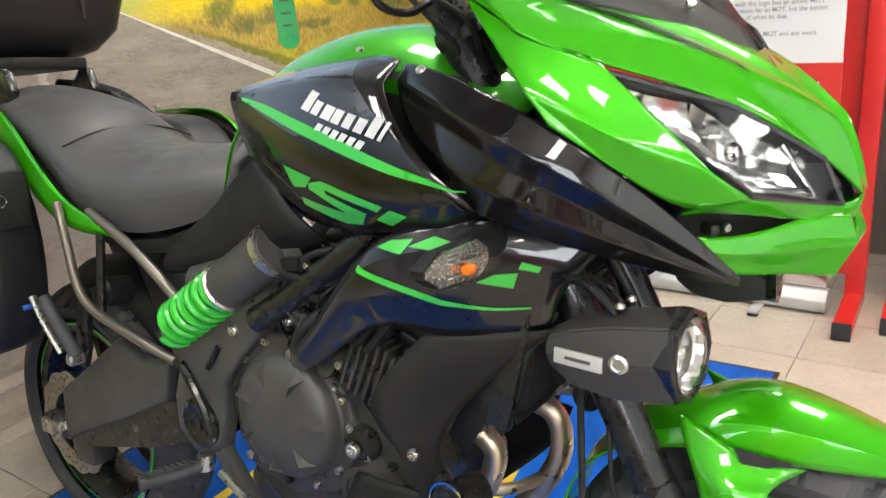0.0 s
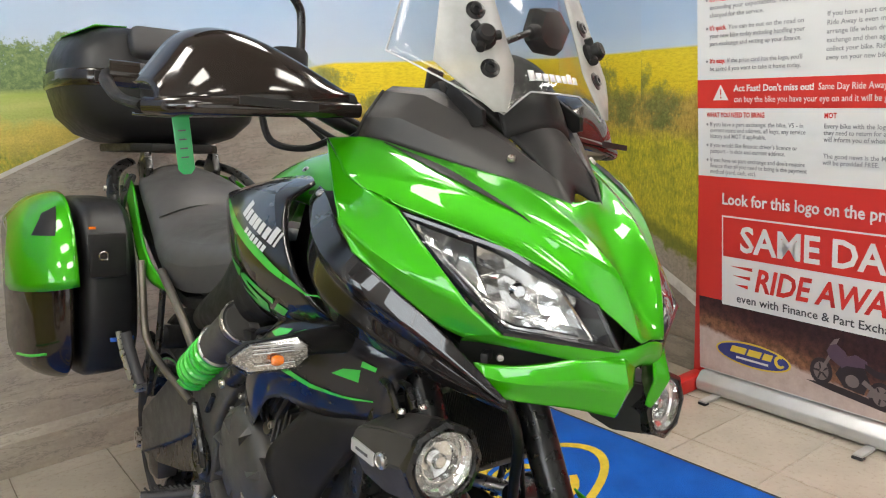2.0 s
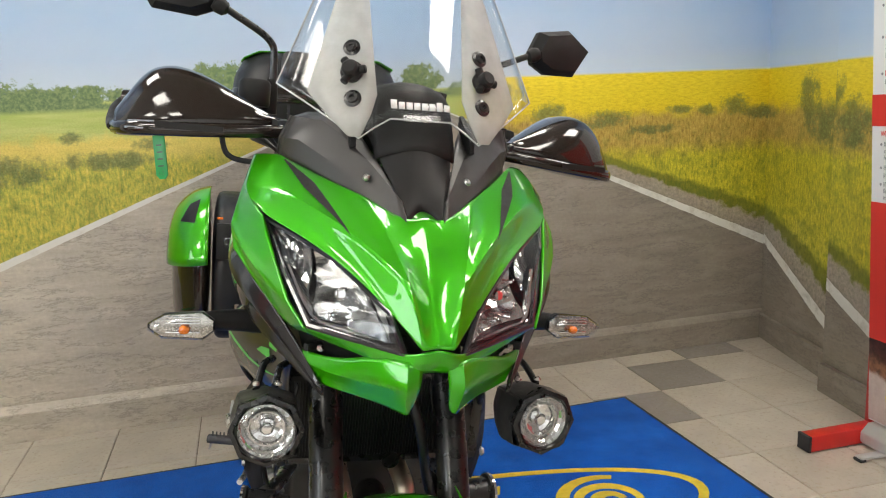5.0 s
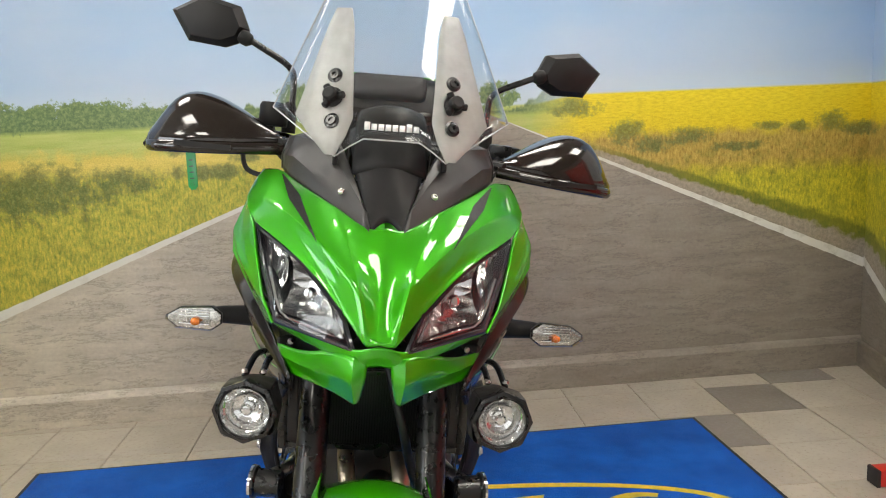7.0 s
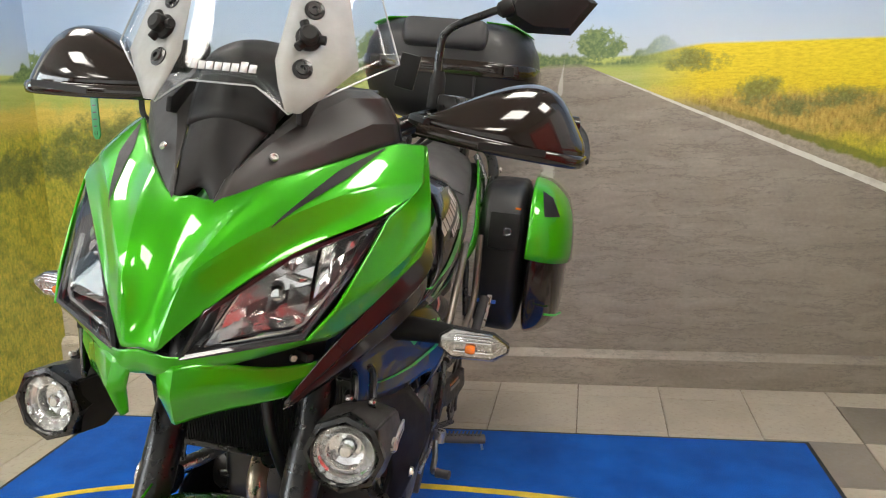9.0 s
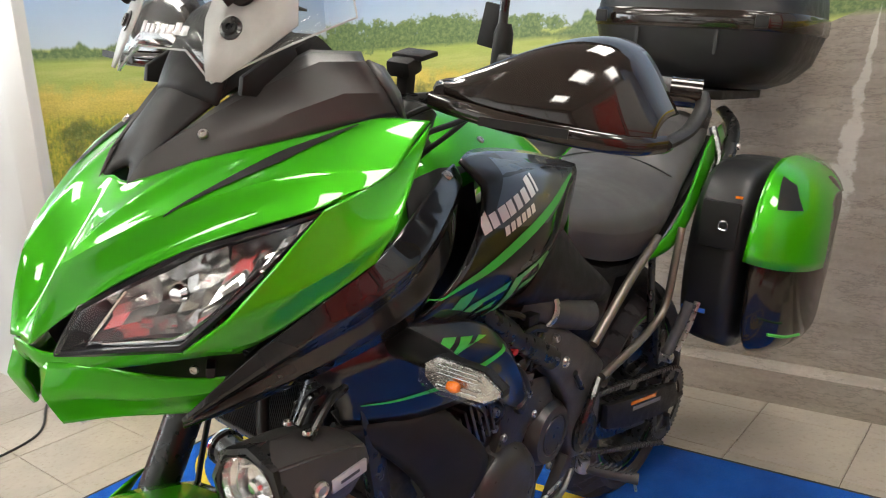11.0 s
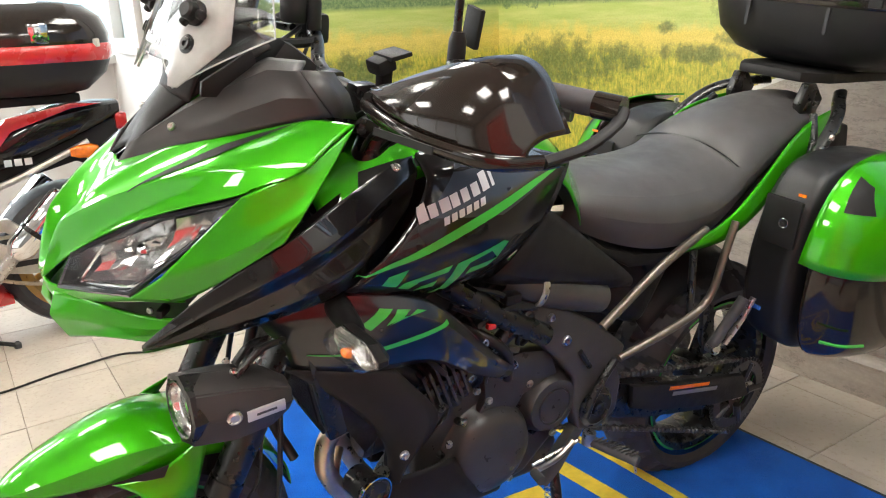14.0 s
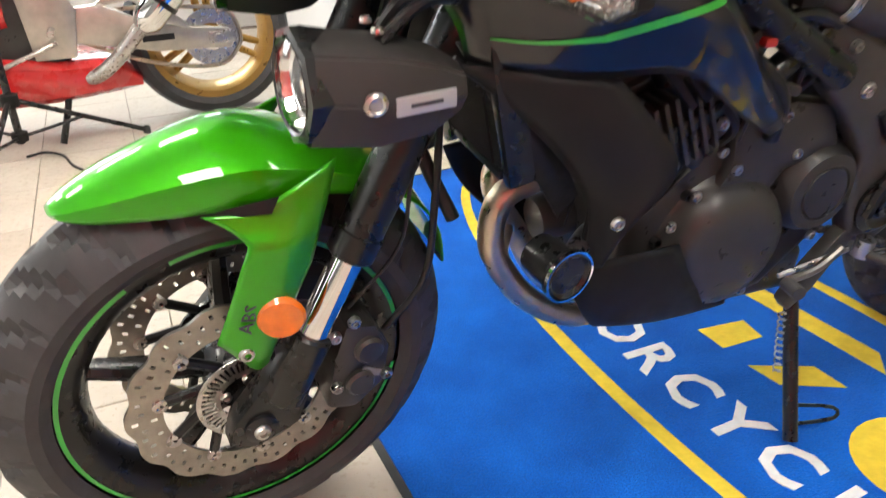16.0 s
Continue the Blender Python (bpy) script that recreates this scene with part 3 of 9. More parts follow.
# white wall beside the mural's return, with a small high window
nw = bm_new()
add_box(nw, (-2.37, 0.78, CEIL_Z / 2), (1.22, 0.12, CEIL_Z))
add_box(nw, (-3.50, 0.78, 0.55), (1.04, 0.12, 1.10))
add_box(nw, (-3.50, 0.78, 2.48), (1.04, 0.12, 0.54))
wall_nw = thing("wall_north_plain", "white painted wall with a small high window", "wall", kind="structure", bm=nw, material=WHITE_PAINT)
window_3 = thing("window_3", "white framed frosted window with a pale blue pane", "window", pose(-3.01, 0.72, 0), kind="structure")
for x in (-0.02, -0.62):
    part("window_frame", box((x, -0.004, 1.66), (0.07, 0.06, 1.12), 0.008), WHITE_PAINT, window_3)
for z in (1.115, 2.20):
    part("window_frame", box((-0.32, -0.004, z), (0.54, 0.06, 0.06), 0.008), WHITE_PAINT, window_3)
part("window_sill", box((-0.32, -0.02, 1.078), (0.70, 0.07, 0.022), 0.006), WHITE_PAINT, window_3)
part("pane", box((-0.32, 0.03, 1.66), (0.56, 0.008, 1.06)), surface("pale_blue_frosted_glass", (0.50, 0.60, 0.62), 0.35, 0, 0.4, 0.04), window_3, "pale blue frosted pane")

# unseen front wall and window, added behind the camera with a glowing sheet
sf = bm_new()
add_box(sf, (-0.6, -4.05, 0.2), (6.8, 0.12, 0.4))
add_box(sf, (-0.6, -4.05, 2.62), (6.8, 0.12, 0.28))
for x in (-3.9, 2.5):
    add_box(sf, (x, -4.05, 1.4), (0.5, 0.12, 2.2))
wall_south = thing("wall_south", "unseen grey closing wall with an added wide opening", "wall", kind="structure", bm=sf, material=GREY_WALL)
added_window = thing("window_2", "added unseen window with white mullions", "window", kind="structure")
for x in (-3.65, -2.1, -0.6, 0.9, 2.25):
    part("mullion", box((x, -4.03, 1.44), (0.07, 0.09, 2.08), 0.006), WHITE_PAINT, added_window)
outside = thing("backdrop", "added glowing sheet behind the unseen front opening", "backdrop", kind="structure", bm=box((-0.6, -4.3, 1.44), (6.6, 0.02, 2.6)), material=emitter("front_fill_glow", (0.92, 0.96, 1.0), 0.22))


def ceiling_light(at):
    ob = thing("ceiling_light", "lit square recessed ceiling light panel", "light", pose(*at), "ceiling light panels")
    part("frame", plate([(-0.31, -0.31), (0.31, -0.31), (0.31, 0.31), (-0.31, 0.31)], "xy", -0.012, 0.0, 0.003), WHITE_PAINT, ob)
    part("diffuser", box((0, 0, -0.016), (0.56, 0.56, 0.006), 0.002), LIGHT_PANEL, ob)
    return ob


first_light = ceiling_light((-1.15, 0.95, CEIL_Z))
for x, y in ((0.75, 0.95), (-1.25, -0.65), (1.25, -0.65), (-1.25, -2.25), (1.25, -2.25), (1.95, 0.3), (-2.5, -1.5), (-2.5, -3.1)):
    copy_thing(first_light, pose(x, y, CEIL_Z))

# ---------------------------------------------------------------- the motorcycle: +x is its left, -y its front, z up from the ground
BIKE = pose(0, 0, 0, -2.462, 6.554, 0)
moto = thing("motorcycle", "lime green and black adventure touring motorcycle leaning on its side stand", "motorcycle", BIKE)
FRONT_C, REAR_C = Vector((0, -0.145, 0.300)), Vector((0, 1.335, 0.335))
HEAD, AXIS = Vector((0, 0.245, 1.10)), Vector((0, 0.42, 0.906)).normalized()
STEER = Matrix.Translation(HEAD) @ Matrix.Rotation(radians(5.5), 4, AXIS) @ Matrix.Translation(-HEAD)


def steered(bm):
    return warp(bm, STEER)


LIFT = Matrix.Translation((0, 0, 0.017))


def lifted(bm):
    """Turned with the fork, at the height of the front axle."""
    return warp(bm, STEER @ LIFT)


def bolt(bm, at, axis, r=0.008, h=0.006):
    """A round-headed socket bolt."""
    return add_lathe(bm, [(r, 0), (r, h * 0.55), (r * 0.8, h), (r * 0.48, h), (r * 0.42, h * 0.5), (0, h * 0.5)], at, axis, 12)


def tyre_mesh(r, w, c, grooves, depth=0.010):
    """A road tyre with a round crown and slanting tread grooves cut into it."""
    bm = bm_new()
    n, prof = 216, []
    crown = 13
    for k in range(crown):
        a = -1 + 2 * k / (crown - 1)
        prof.append((r - 0.052 * abs(a) ** 2.2, a * w * 0.5, abs(a)))
    prof = [(r - 0.080, -w * 0.40, 2), (r - 0.066, -w * 0.485, 2)] + prof + [(r - 0.066, w * 0.485, 2), (r - 0.080, w * 0.40, 2)]
    rings = []
    for k in range(n):
        t = 2 * math.pi * k / n
        ring = []
        for pr, px, a in prof:
            cut = 0
            if 0.12 < a < 0.93:
                ph = (k / n * grooves + (0.9 * a if px > 0 else 0.9 * a + 0.5)) % 1.0
                cut = depth if ph < 0.22 else 0
            ring.append(bm.verts.new((c[0] + px, c[1] + (pr - cut) * math.cos(t), c[2] + (pr - cut) * math.sin(t))))
        rings.append(ring)
    for k in range(n):
        a, b = rings[k], rings[(k + 1) % n]
        for j in range(len(prof) - 1):
            bm.faces.new((a[j], a[j + 1], b[j + 1], b[j]))
    bmesh.ops.recalc_face_normals(bm, faces=bm.faces)
    return bm


def rim_mesh(c, r, w):
    bm = lathe([(r, -w / 2), (r + 0.004, -w / 2 + 0.006), (r - 0.012, -w / 2 + 0.014), (r - 0.028, -w / 4), (r - 0.034, 0), (r - 0.028, w / 4), (r - 0.012, w / 2 - 0.014), (r + 0.004, w / 2 - 0.006), (r, w / 2), (r - 0.018, w / 2 - 0.004), (r - 0.036, w / 4), (r - 0.042, 0), (r - 0.036, -w / 4), (r - 0.018, -w / 2 + 0.004), (r, -w / 2)], c, (1, 0, 0), 64)
    add_lathe(bm, [(0, -0.055), (0.034, -0.055), (0.040, -0.04), (0.046, -0.02), (0.046, 0.02), (0.040, 0.04), (0.034, 0.055), (0, 0.055)], c, (1, 0, 0), 28)
    return bm


def spokes_of(wheel, c, r, count, phase, turn=None):
    for k in range(count):
        t = phase + 2 * math.pi * k / count
        d, e = Vector((0, math.cos(t), math.sin(t))), Vector((0, -math.sin(t), math.cos(t)))
        bm = tube([c + d * 0.036, c + d * (r * 0.5) + e * 0.004, c + d * (r - 0.032)], (0.017, 0.0115), 8, 4, 1.35, (1, 0, 0))
        part("spoke", warp(bm, turn) if turn else bm, FRAME, wheel)


def rim_stripe(c, r, x, w=0.006, arcs=((0.05, 0.97),)):
    """A thin green line round the rim flange."""
    bm = bm_new()
    for a0, a1 in arcs:
        n = 60
        inner, outer = [], []
        for k in range(n + 1):
            t = 2 * math.pi * (a0 + (a1 - a0) * k / n)
            d = Vector((0, math.cos(t), math.sin(t)))
            inner.append(bm.verts.new(c + d * (r - w / 2) + Vector((x, 0, 0))))
            outer.append(bm.verts.new(c + d * (r + w / 2) + Vector((x * 0.985, 0, 0))))
        for k in range(n):
            bm.faces.new((inner[k], inner[k + 1], outer[k + 1], outer[k]))
    return bm


def petal_disc(c, x, ro, ri, lobes=14, thick=0.0045):
    """A wave-edged brake disc pierced with rows of small holes."""
    bm = bm_new()
    n = lobes * 12
    def radius(k):
        return ro - 0.0065 * (0.5 - 0.5 * math.cos(2 * math.pi * k * lobes / n)) ** 1.5
    levels = 7
    grid = []
    for j in range(levels):
        grid.append([None] * n)
        for k in range(n):
            t = 2 * math.pi * k / n
            rr = ri + (radius(k) - ri) * j / (levels - 1)
            grid[j][k] = bm.verts.new((c[0] + x, c[1] + rr * math.cos(t), c[2] + rr * math.sin(t)))
    for j in range(levels - 1):
        for k in range(n):
            if j in (1, 3, 5)[:2] + (4,) and (k + (0, 0, 0, 3, 6, 0)[j]) % 6 == 0:
                continue
            bm.faces.new((grid[j][k], grid[j][(k + 1) % n], grid[j + 1][(k + 1) % n], grid[j + 1][k]))
    made = bmesh.ops.extrude_face_region(bm, geom=list(bm.faces))["geom"]
    bmesh.ops.translate(bm, vec=(thick, 0, 0), verts=[v for v in made if isinstance(v, bmesh.types.BMVert)])
    bmesh.ops.recalc_face_normals(bm, faces=bm.faces)
    return bm


def disc_carrier(wheel, c, x, ri, turn, arms=10):
    hub = part("disc_carrier", warp(lathe([(0.062, 0), (0.062, 0.005), (0.040, 0.005), (0.040, 0), (0.062, 0)], c + Vector((x, 0, 0)), (1, 0, 0), 36), turn), FRAME, wheel)
    for k in range(arms):
        t = 2 * math.pi * k / arms + 0.2
        d = Vector((x + 0.002, math.cos(t) * 0.058, math.sin(t) * 0.058)) + c
        e = Vector((x + 0.002, math.cos(t + 0.25) * (ri + 0.004), math.sin(t + 0.25) * (ri + 0.004))) + c
        part("carrier_arm", warp(tube([d, e], 0.007, 8, 1), turn), FRAME, wheel)
        part("disc_button", warp(lathe([(0, -0.002), (0.0095, -0.002), (0.0095, 0.006), (0.005, 0.007), (0, 0.004)], e, (1, 0, 0), 14), turn), STEEL, wheel)
    return hub


# ---- front wheel
front = part("front_wheel", steered(rim_mesh(FRONT_C, 0.222, 0.088)), FRAME, moto, "gloss black cast front wheel")
spokes_of(front, FRONT_C, 0.222, 5, 0.35, STEER)
part("tyre", steered(tyre_mesh(0.305, 0.122, FRONT_C, 26)), RUBBER, front, "black road tyre with slanting grooves", 16)
for s in (1, -1):
    part("rim_stripe", steered(rim_stripe(FRONT_C, 0.2205, s * 0.0462, arcs=((0.03, 0.30), (0.34, 0.63), (0.67, 0.97)))), GREEN_VINYL, front, "thin green rim tape", 0)
    part("brake_disc", steered(petal_disc(FRONT_C, s * 0.062 - 0.0022, 0.150, 0.104)), DISC, front, "pierced wave-edged steel brake disc", 30)
    disc_carrier(front, FRONT_C, s * 0.062 - 0.0022, 0.104, STEER)
ring = bm_new()
for k in range(48):
    t = 2 * math.pi * k / 48
    add_box(ring, FRONT_C + Vector((0.071, 0.052 * math.cos(t), 0.052 * math.sin(t))), (0.002, 0.0035, 0.016), 0, Matrix.Rotation(t + math.pi / 2, 4, "X"))
add_lathe(ring, [(0.066, 0), (0.066, 0.002), (0.060, 0.002), (0.060, 0), (0.066, 0)], FRONT_C + Vector((0.070, 0, 0)), (1, 0, 0), 48)
add_lathe(ring, [(0.044, 0), (0.044, 0.002), (0.036, 0.002), (0.036, 0), (0.044, 0)], FRONT_C + Vector((0.070, 0, 0)), (1, 0, 0), 48)
part("sensor_ring", steered(ring), STEEL, front, "slotted steel speed sensor ring")
for k in range(5):
    t = 2 * math.pi * k / 5 + 0.3
    nut = bolt(bm_new(), FRONT_C + Vector((0.072, 0.030 * math.cos(t), 0.030 * math.sin(t))), (1, 0, 0), 0.0075, 0.006)
    part("disc_bolt", steered(nut), STEEL, front)

# ---- forks, calipers and front mudguard
def fork_point(s, z):
    """A point on the fork leg at height z."""
    return Vector((s * 0.108, -0.118 + (z - 0.29) * 0.4636, z))


for s in (1, -1):
    leg = bm_new()
    rod(leg, fork_point(s, 0.50), fork_point(s, 1.13), 0.0275, 24)
    rod(leg, fork_point(s, 0.495), fork_point(s, 0.53), 0.0295, 24)
    fork = part("fork_leg", lifted(leg), FRAME, moto, "gloss black fork tube")
    part("stanchion", lifted(rod(bm_new(), fork_point(s, 0.36), fork_point(s, 0.50), 0.0205, 24)), CHROME, fork, "chrome fork stanchion")
    foot = bm_new()
    rod(foot, fork_point(s, 0.30), fork_point(s, 0.395), 0.026, 20, 0.0275)
    add_plate(foot, [(-0.185, 0.252), (-0.150, 0.240), (-0.095, 0.262), (-0.070, 0.335), (-0.055, 0.385), (-0.095, 0.400), (-0.130, 0.345), (-0.175, 0.290)], "yz", s * 0.088, s * 0.122, 0.006)
    add_lathe(foot, [(0, 0), (0.021, 0), (0.021, 0.006), (0.012, 0.009), (0.006, 0.009), (0.006, 0.004), (0, 0.004)], (s * 0.121, FRONT_C.y, 0.275), (s, 0, 0), 20)
    part("fork_bottom", lifted(foot), FRAME, fork, "black cast fork bottom")
    part("axle_bolt", lifted(bolt(bm_new(), (s * 0.128, FRONT_C.y, 0.275), (s, 0, 0), 0.011, 0.008)), STEEL, fork)
    cal = bm_new()
    add_plate(cal, [(-0.055, 0.262), (-0.015, 0.250), (0.025, 0.285), (0.032, 0.345), (0.012, 0.385), (-0.030, 0.395), (-0.045, 0.345)], "yz", s * 0.048, s * 0.118, 0.010)
    for y, z in ((-0.012, 0.300), (0.000, 0.352)):
        add_lathe(cal, [(0, 0), (0.020, 0), (0.020, 0.008), (0.016, 0.012), (0, 0.012)], (s * 0.116, y, z), (s, 0, 0), 18)
    caliper = part("brake_caliper", lifted(cal), ENGINE, moto, "black brake caliper")
    for y, z in ((-0.043, 0.300), (-0.045, 0.385), (0.026, 0.300), (-0.020, 0.402)):
        part("caliper_bolt", lifted(bolt(bm_new(), (s * 0.117, y, z), (s, 0, 0), 0.0085, 0.008)), STEEL, caliper)
    part("maker_plate", lifted(box((s * 0.1195, 0.004, 0.312), (0.002, 0.030, 0.010), 0, Matrix.Rotation(-0.5, 4, "X"))), GREY_INK, caliper)
    hose = tube([(s * 0.10, 0.03, 0.36), (s * 0.115, 0.075, 0.44), (s * 0.11, 0.085, 0.56), (s * 0.085, 0.10, 0.72), (s * 0.05, 0.16, 0.90)], 0.0048, 8)
    part("brake_hose", lifted(hose), HOSE, moto)
    part("sensor_cable", lifted(tube([(s * 0.10, -0.02, 0.41), (s * 0.12, 0.035, 0.50), (s * 0.125, 0.045, 0.60), (s * 0.10, 0.08, 0.75)], 0.0026, 6)), HOSE, moto)
    part("reflector", lifted(lathe([(0, 0), (0.028, 0), (0.029, 0.004), (0.025, 0.010), (0, 0.012)], (s * 0.120, -0.111, 0.442), (s, -0.25, 0), 32)), ORANGE, moto, "round amber reflector with a faceted face")

rows = []
for y, z, w, drop in ((-0.322, 0.564, 0.014, 0.008), (-0.302, 0.582, 0.036, 0.026), (-0.245, 0.610, 0.058, 0.050), (-0.165, 0.640, 0.076, 0.076), (-0.105, 0.644, 0.086, 0.072), (-0.045, 0.618, 0.090, 0.044), (0.045, 0.578, 0.086, 0.030)):
    rows.append([(x, y + dy, z - dzz) for x, dy, dzz in ((-w, 0.006, drop), (-w * 0.92, 0.002, drop * 0.45), (-w * 0.45, 0, drop * 0.10), (0, 0, 0), (w * 0.45, 0, drop * 0.10), (w * 0.92, 0.002, drop * 0.45), (w, 0.006, drop))])
mud = part("front_mudguard", lifted(creased(sheet(rows), [[1 + 7 * r for r in range(7)], [5 + 7 * r for r in range(7)]], 0.7)), GREEN, moto, "lime green front mudguard with side legs", sub=2, thick=0.003)
for s in (1, -1):
    legp = sheet([[(0.072, -0.178, 0.562), (0.090, -0.128, 0.564), (0.097, -0.082, 0.592), (0.088, -0.030, 0.616)],
                  [(0.088, -0.150, 0.548), (0.104, -0.110, 0.552), (0.108, -0.080, 0.564), (0.104, -0.046, 0.578)],
                  [(0.108, -0.138, 0.536), (0.118, -0.106, 0.540), (0.122, -0.086, 0.540), (0.114, -0.062, 0.542)],
                  [(0.110, -0.148, 0.512), (0.121, -0.120, 0.506), (0.123, -0.096, 0.506), (0.118, -0.072, 0.508)],
                  [(0.104, -0.170, 0.440), (0.117, -0.142, 0.440), (0.119, -0.118, 0.440), (0.114, -0.098, 0.446)],
                  [(0.102, -0.181, 0.410), (0.113, -0.158, 0.386), (0.115, -0.142, 0.360), (0.112, -0.128, 0.372)]], s)
    creased(legp, [[8, 9, 10, 11], [12, 13, 14, 15], [1, 5, 9, 13, 17, 21]], 0.8)
    leg = part("mudguard_leg", lifted(legp), GREEN, mud, sub=2, thick=0.003)
    # matt black sheet laid over the leg in place of the shaded vent opening
    part("vent_infill", lifted(sheet([[(0.080, -0.164, 0.569), (0.103, -0.100, 0.588)], [(0.090, -0.138, 0.563), (0.106, -0.110, 0.570)]], s)), MATTE, mud)
    part("leg_bolt", lifted(bolt(bm_new(), (s * 0.113, -0.152, 0.393), (s, 0, 0), 0.010, 0.007)), STEEL, mud)
rear_guard = sheet([[(x, 0.040, 0.582 - abs(x) * 0.30) for x in (-0.084, -0.042, 0, 0.042, 0.084)],
                    [(x, 0.090, 0.540 - abs(x) * 0.2) for x in (-0.080, -0.040, 0, 0.040, 0.080)],
                    [(x, 0.122, 0.478 - abs(x) * 0.1) for x in (-0.072, -0.036, 0, 0.036, 0.072)],
                    [(x, 0.140, 0.405) for x in (-0.050, -0.025, 0, 0.025, 0.050)]])
part("rear_flap", lifted(rear_guard), GREEN, mud, sub=2, thick=0.003)
abs_word = text_part("abs_lettering", "ABS", 0.024, INK, STEER @ LIFT @ Matrix.Translation((0.1195, -0.146, 0.425)) @ Matrix.Rotation(radians(90), 4, "Z") @ Matrix.Rotation(radians(90), 4, "X") @ Matrix.Rotation(radians(72), 4, "Z"), mud, 0.0006)

# ---- front fairing
HEADLIGHT = [(0.040, -0.206, 0.893), (0.060, -0.188, 0.946), (0.130, -0.108, 1.008), (0.217, 0.000, 1.050), (0.196, -0.060, 0.988), (0.162, -0.138, 0.918)]
def both(half):
    """Mirrors rows that run from the middle outwards into one row from side to side."""
    return [[(-x, y, z) for x, y, z in row[:0:-1]] + row for row in half]


brow = both([[(0.000, -0.100, 1.070), (0.024, -0.115, 1.054), (0.084, -0.050, 1.090), (0.125, 0.008, 1.107), (0.156, 0.052, 1.121), (0.180, 0.086, 1.133), (0.194, 0.110, 1.142), (0.229, 0.154, 1.138)],
             [(0.000, -0.122, 1.034), (0.026, -0.132, 1.034), (0.060, -0.128, 1.050), (0.102, -0.066, 1.072), (0.143, -0.016, 1.094), (0.178, 0.034, 1.113), (0.206, 0.078, 1.122), (0.236, 0.122, 1.122)],
             [(0.000, -0.166, 0.974), (0.018, -0.174, 0.974), (0.038, -0.192, 0.986), (0.078, -0.148, 1.024), (0.124, -0.086, 1.056), (0.176, -0.022, 1.084), (0.216, 0.032, 1.091), (0.244, 0.084, 1.092)],
             [(0.000, -0.186, 0.942), (0.014, -0.194, 0.942), (0.028, -0.208, 0.948), (0.062, -0.174, 0.972), (0.114, -0.108, 1.014), (0.170, -0.046, 1.046), (0.221, 0.010, 1.066), (0.238, 0.050, 1.074)],
             [(0.000, -0.216, 0.906), (0.011, -0.219, 0.904), (0.020, -0.217, 0.904), (0.050, -0.192, 0.940), (0.105, -0.136, 0.992), (0.165, -0.064, 1.030), (0.218, 0.000, 1.054), (0.228, 0.018, 1.065)]])
C0 = 7
nose = part("nose_cowl", creased(sheet(brow), [[15 * r + C0 + q * 2 for r in range(5)] for q in (-1, 1)] + [[30 + C0 + q * k for k in range(2, 8)] for q in (-1, 1)], 0.9), GREEN, moto, "lime green nose cowl with sharp creases", sub=3, thick=0.004)
chin_rows = both([[(0.000, -0.217, 0.906), (0.020, -0.217, 0.901), (0.036, -0.204, 0.893), (0.100, -0.169, 0.905), (0.160, -0.135, 0.917), (0.180, -0.090, 0.912)],
                  [(0.000, -0.217, 0.892), (0.020, -0.217, 0.886), (0.037, -0.207, 0.883), (0.096, -0.165, 0.893), (0.155, -0.124, 0.906), (0.174, -0.080, 0.904)],
                  [(0.000, -0.202, 0.874), (0.017, -0.206, 0.872), (0.036, -0.207, 0.874), (0.092, -0.160, 0.886), (0.150, -0.112, 0.901), (0.168, -0.066, 0.899)]])
part("chin", sheet(chin_rows), GREEN, nose, "folded lime green chin below the headlights", sub=2, thick=0.003)
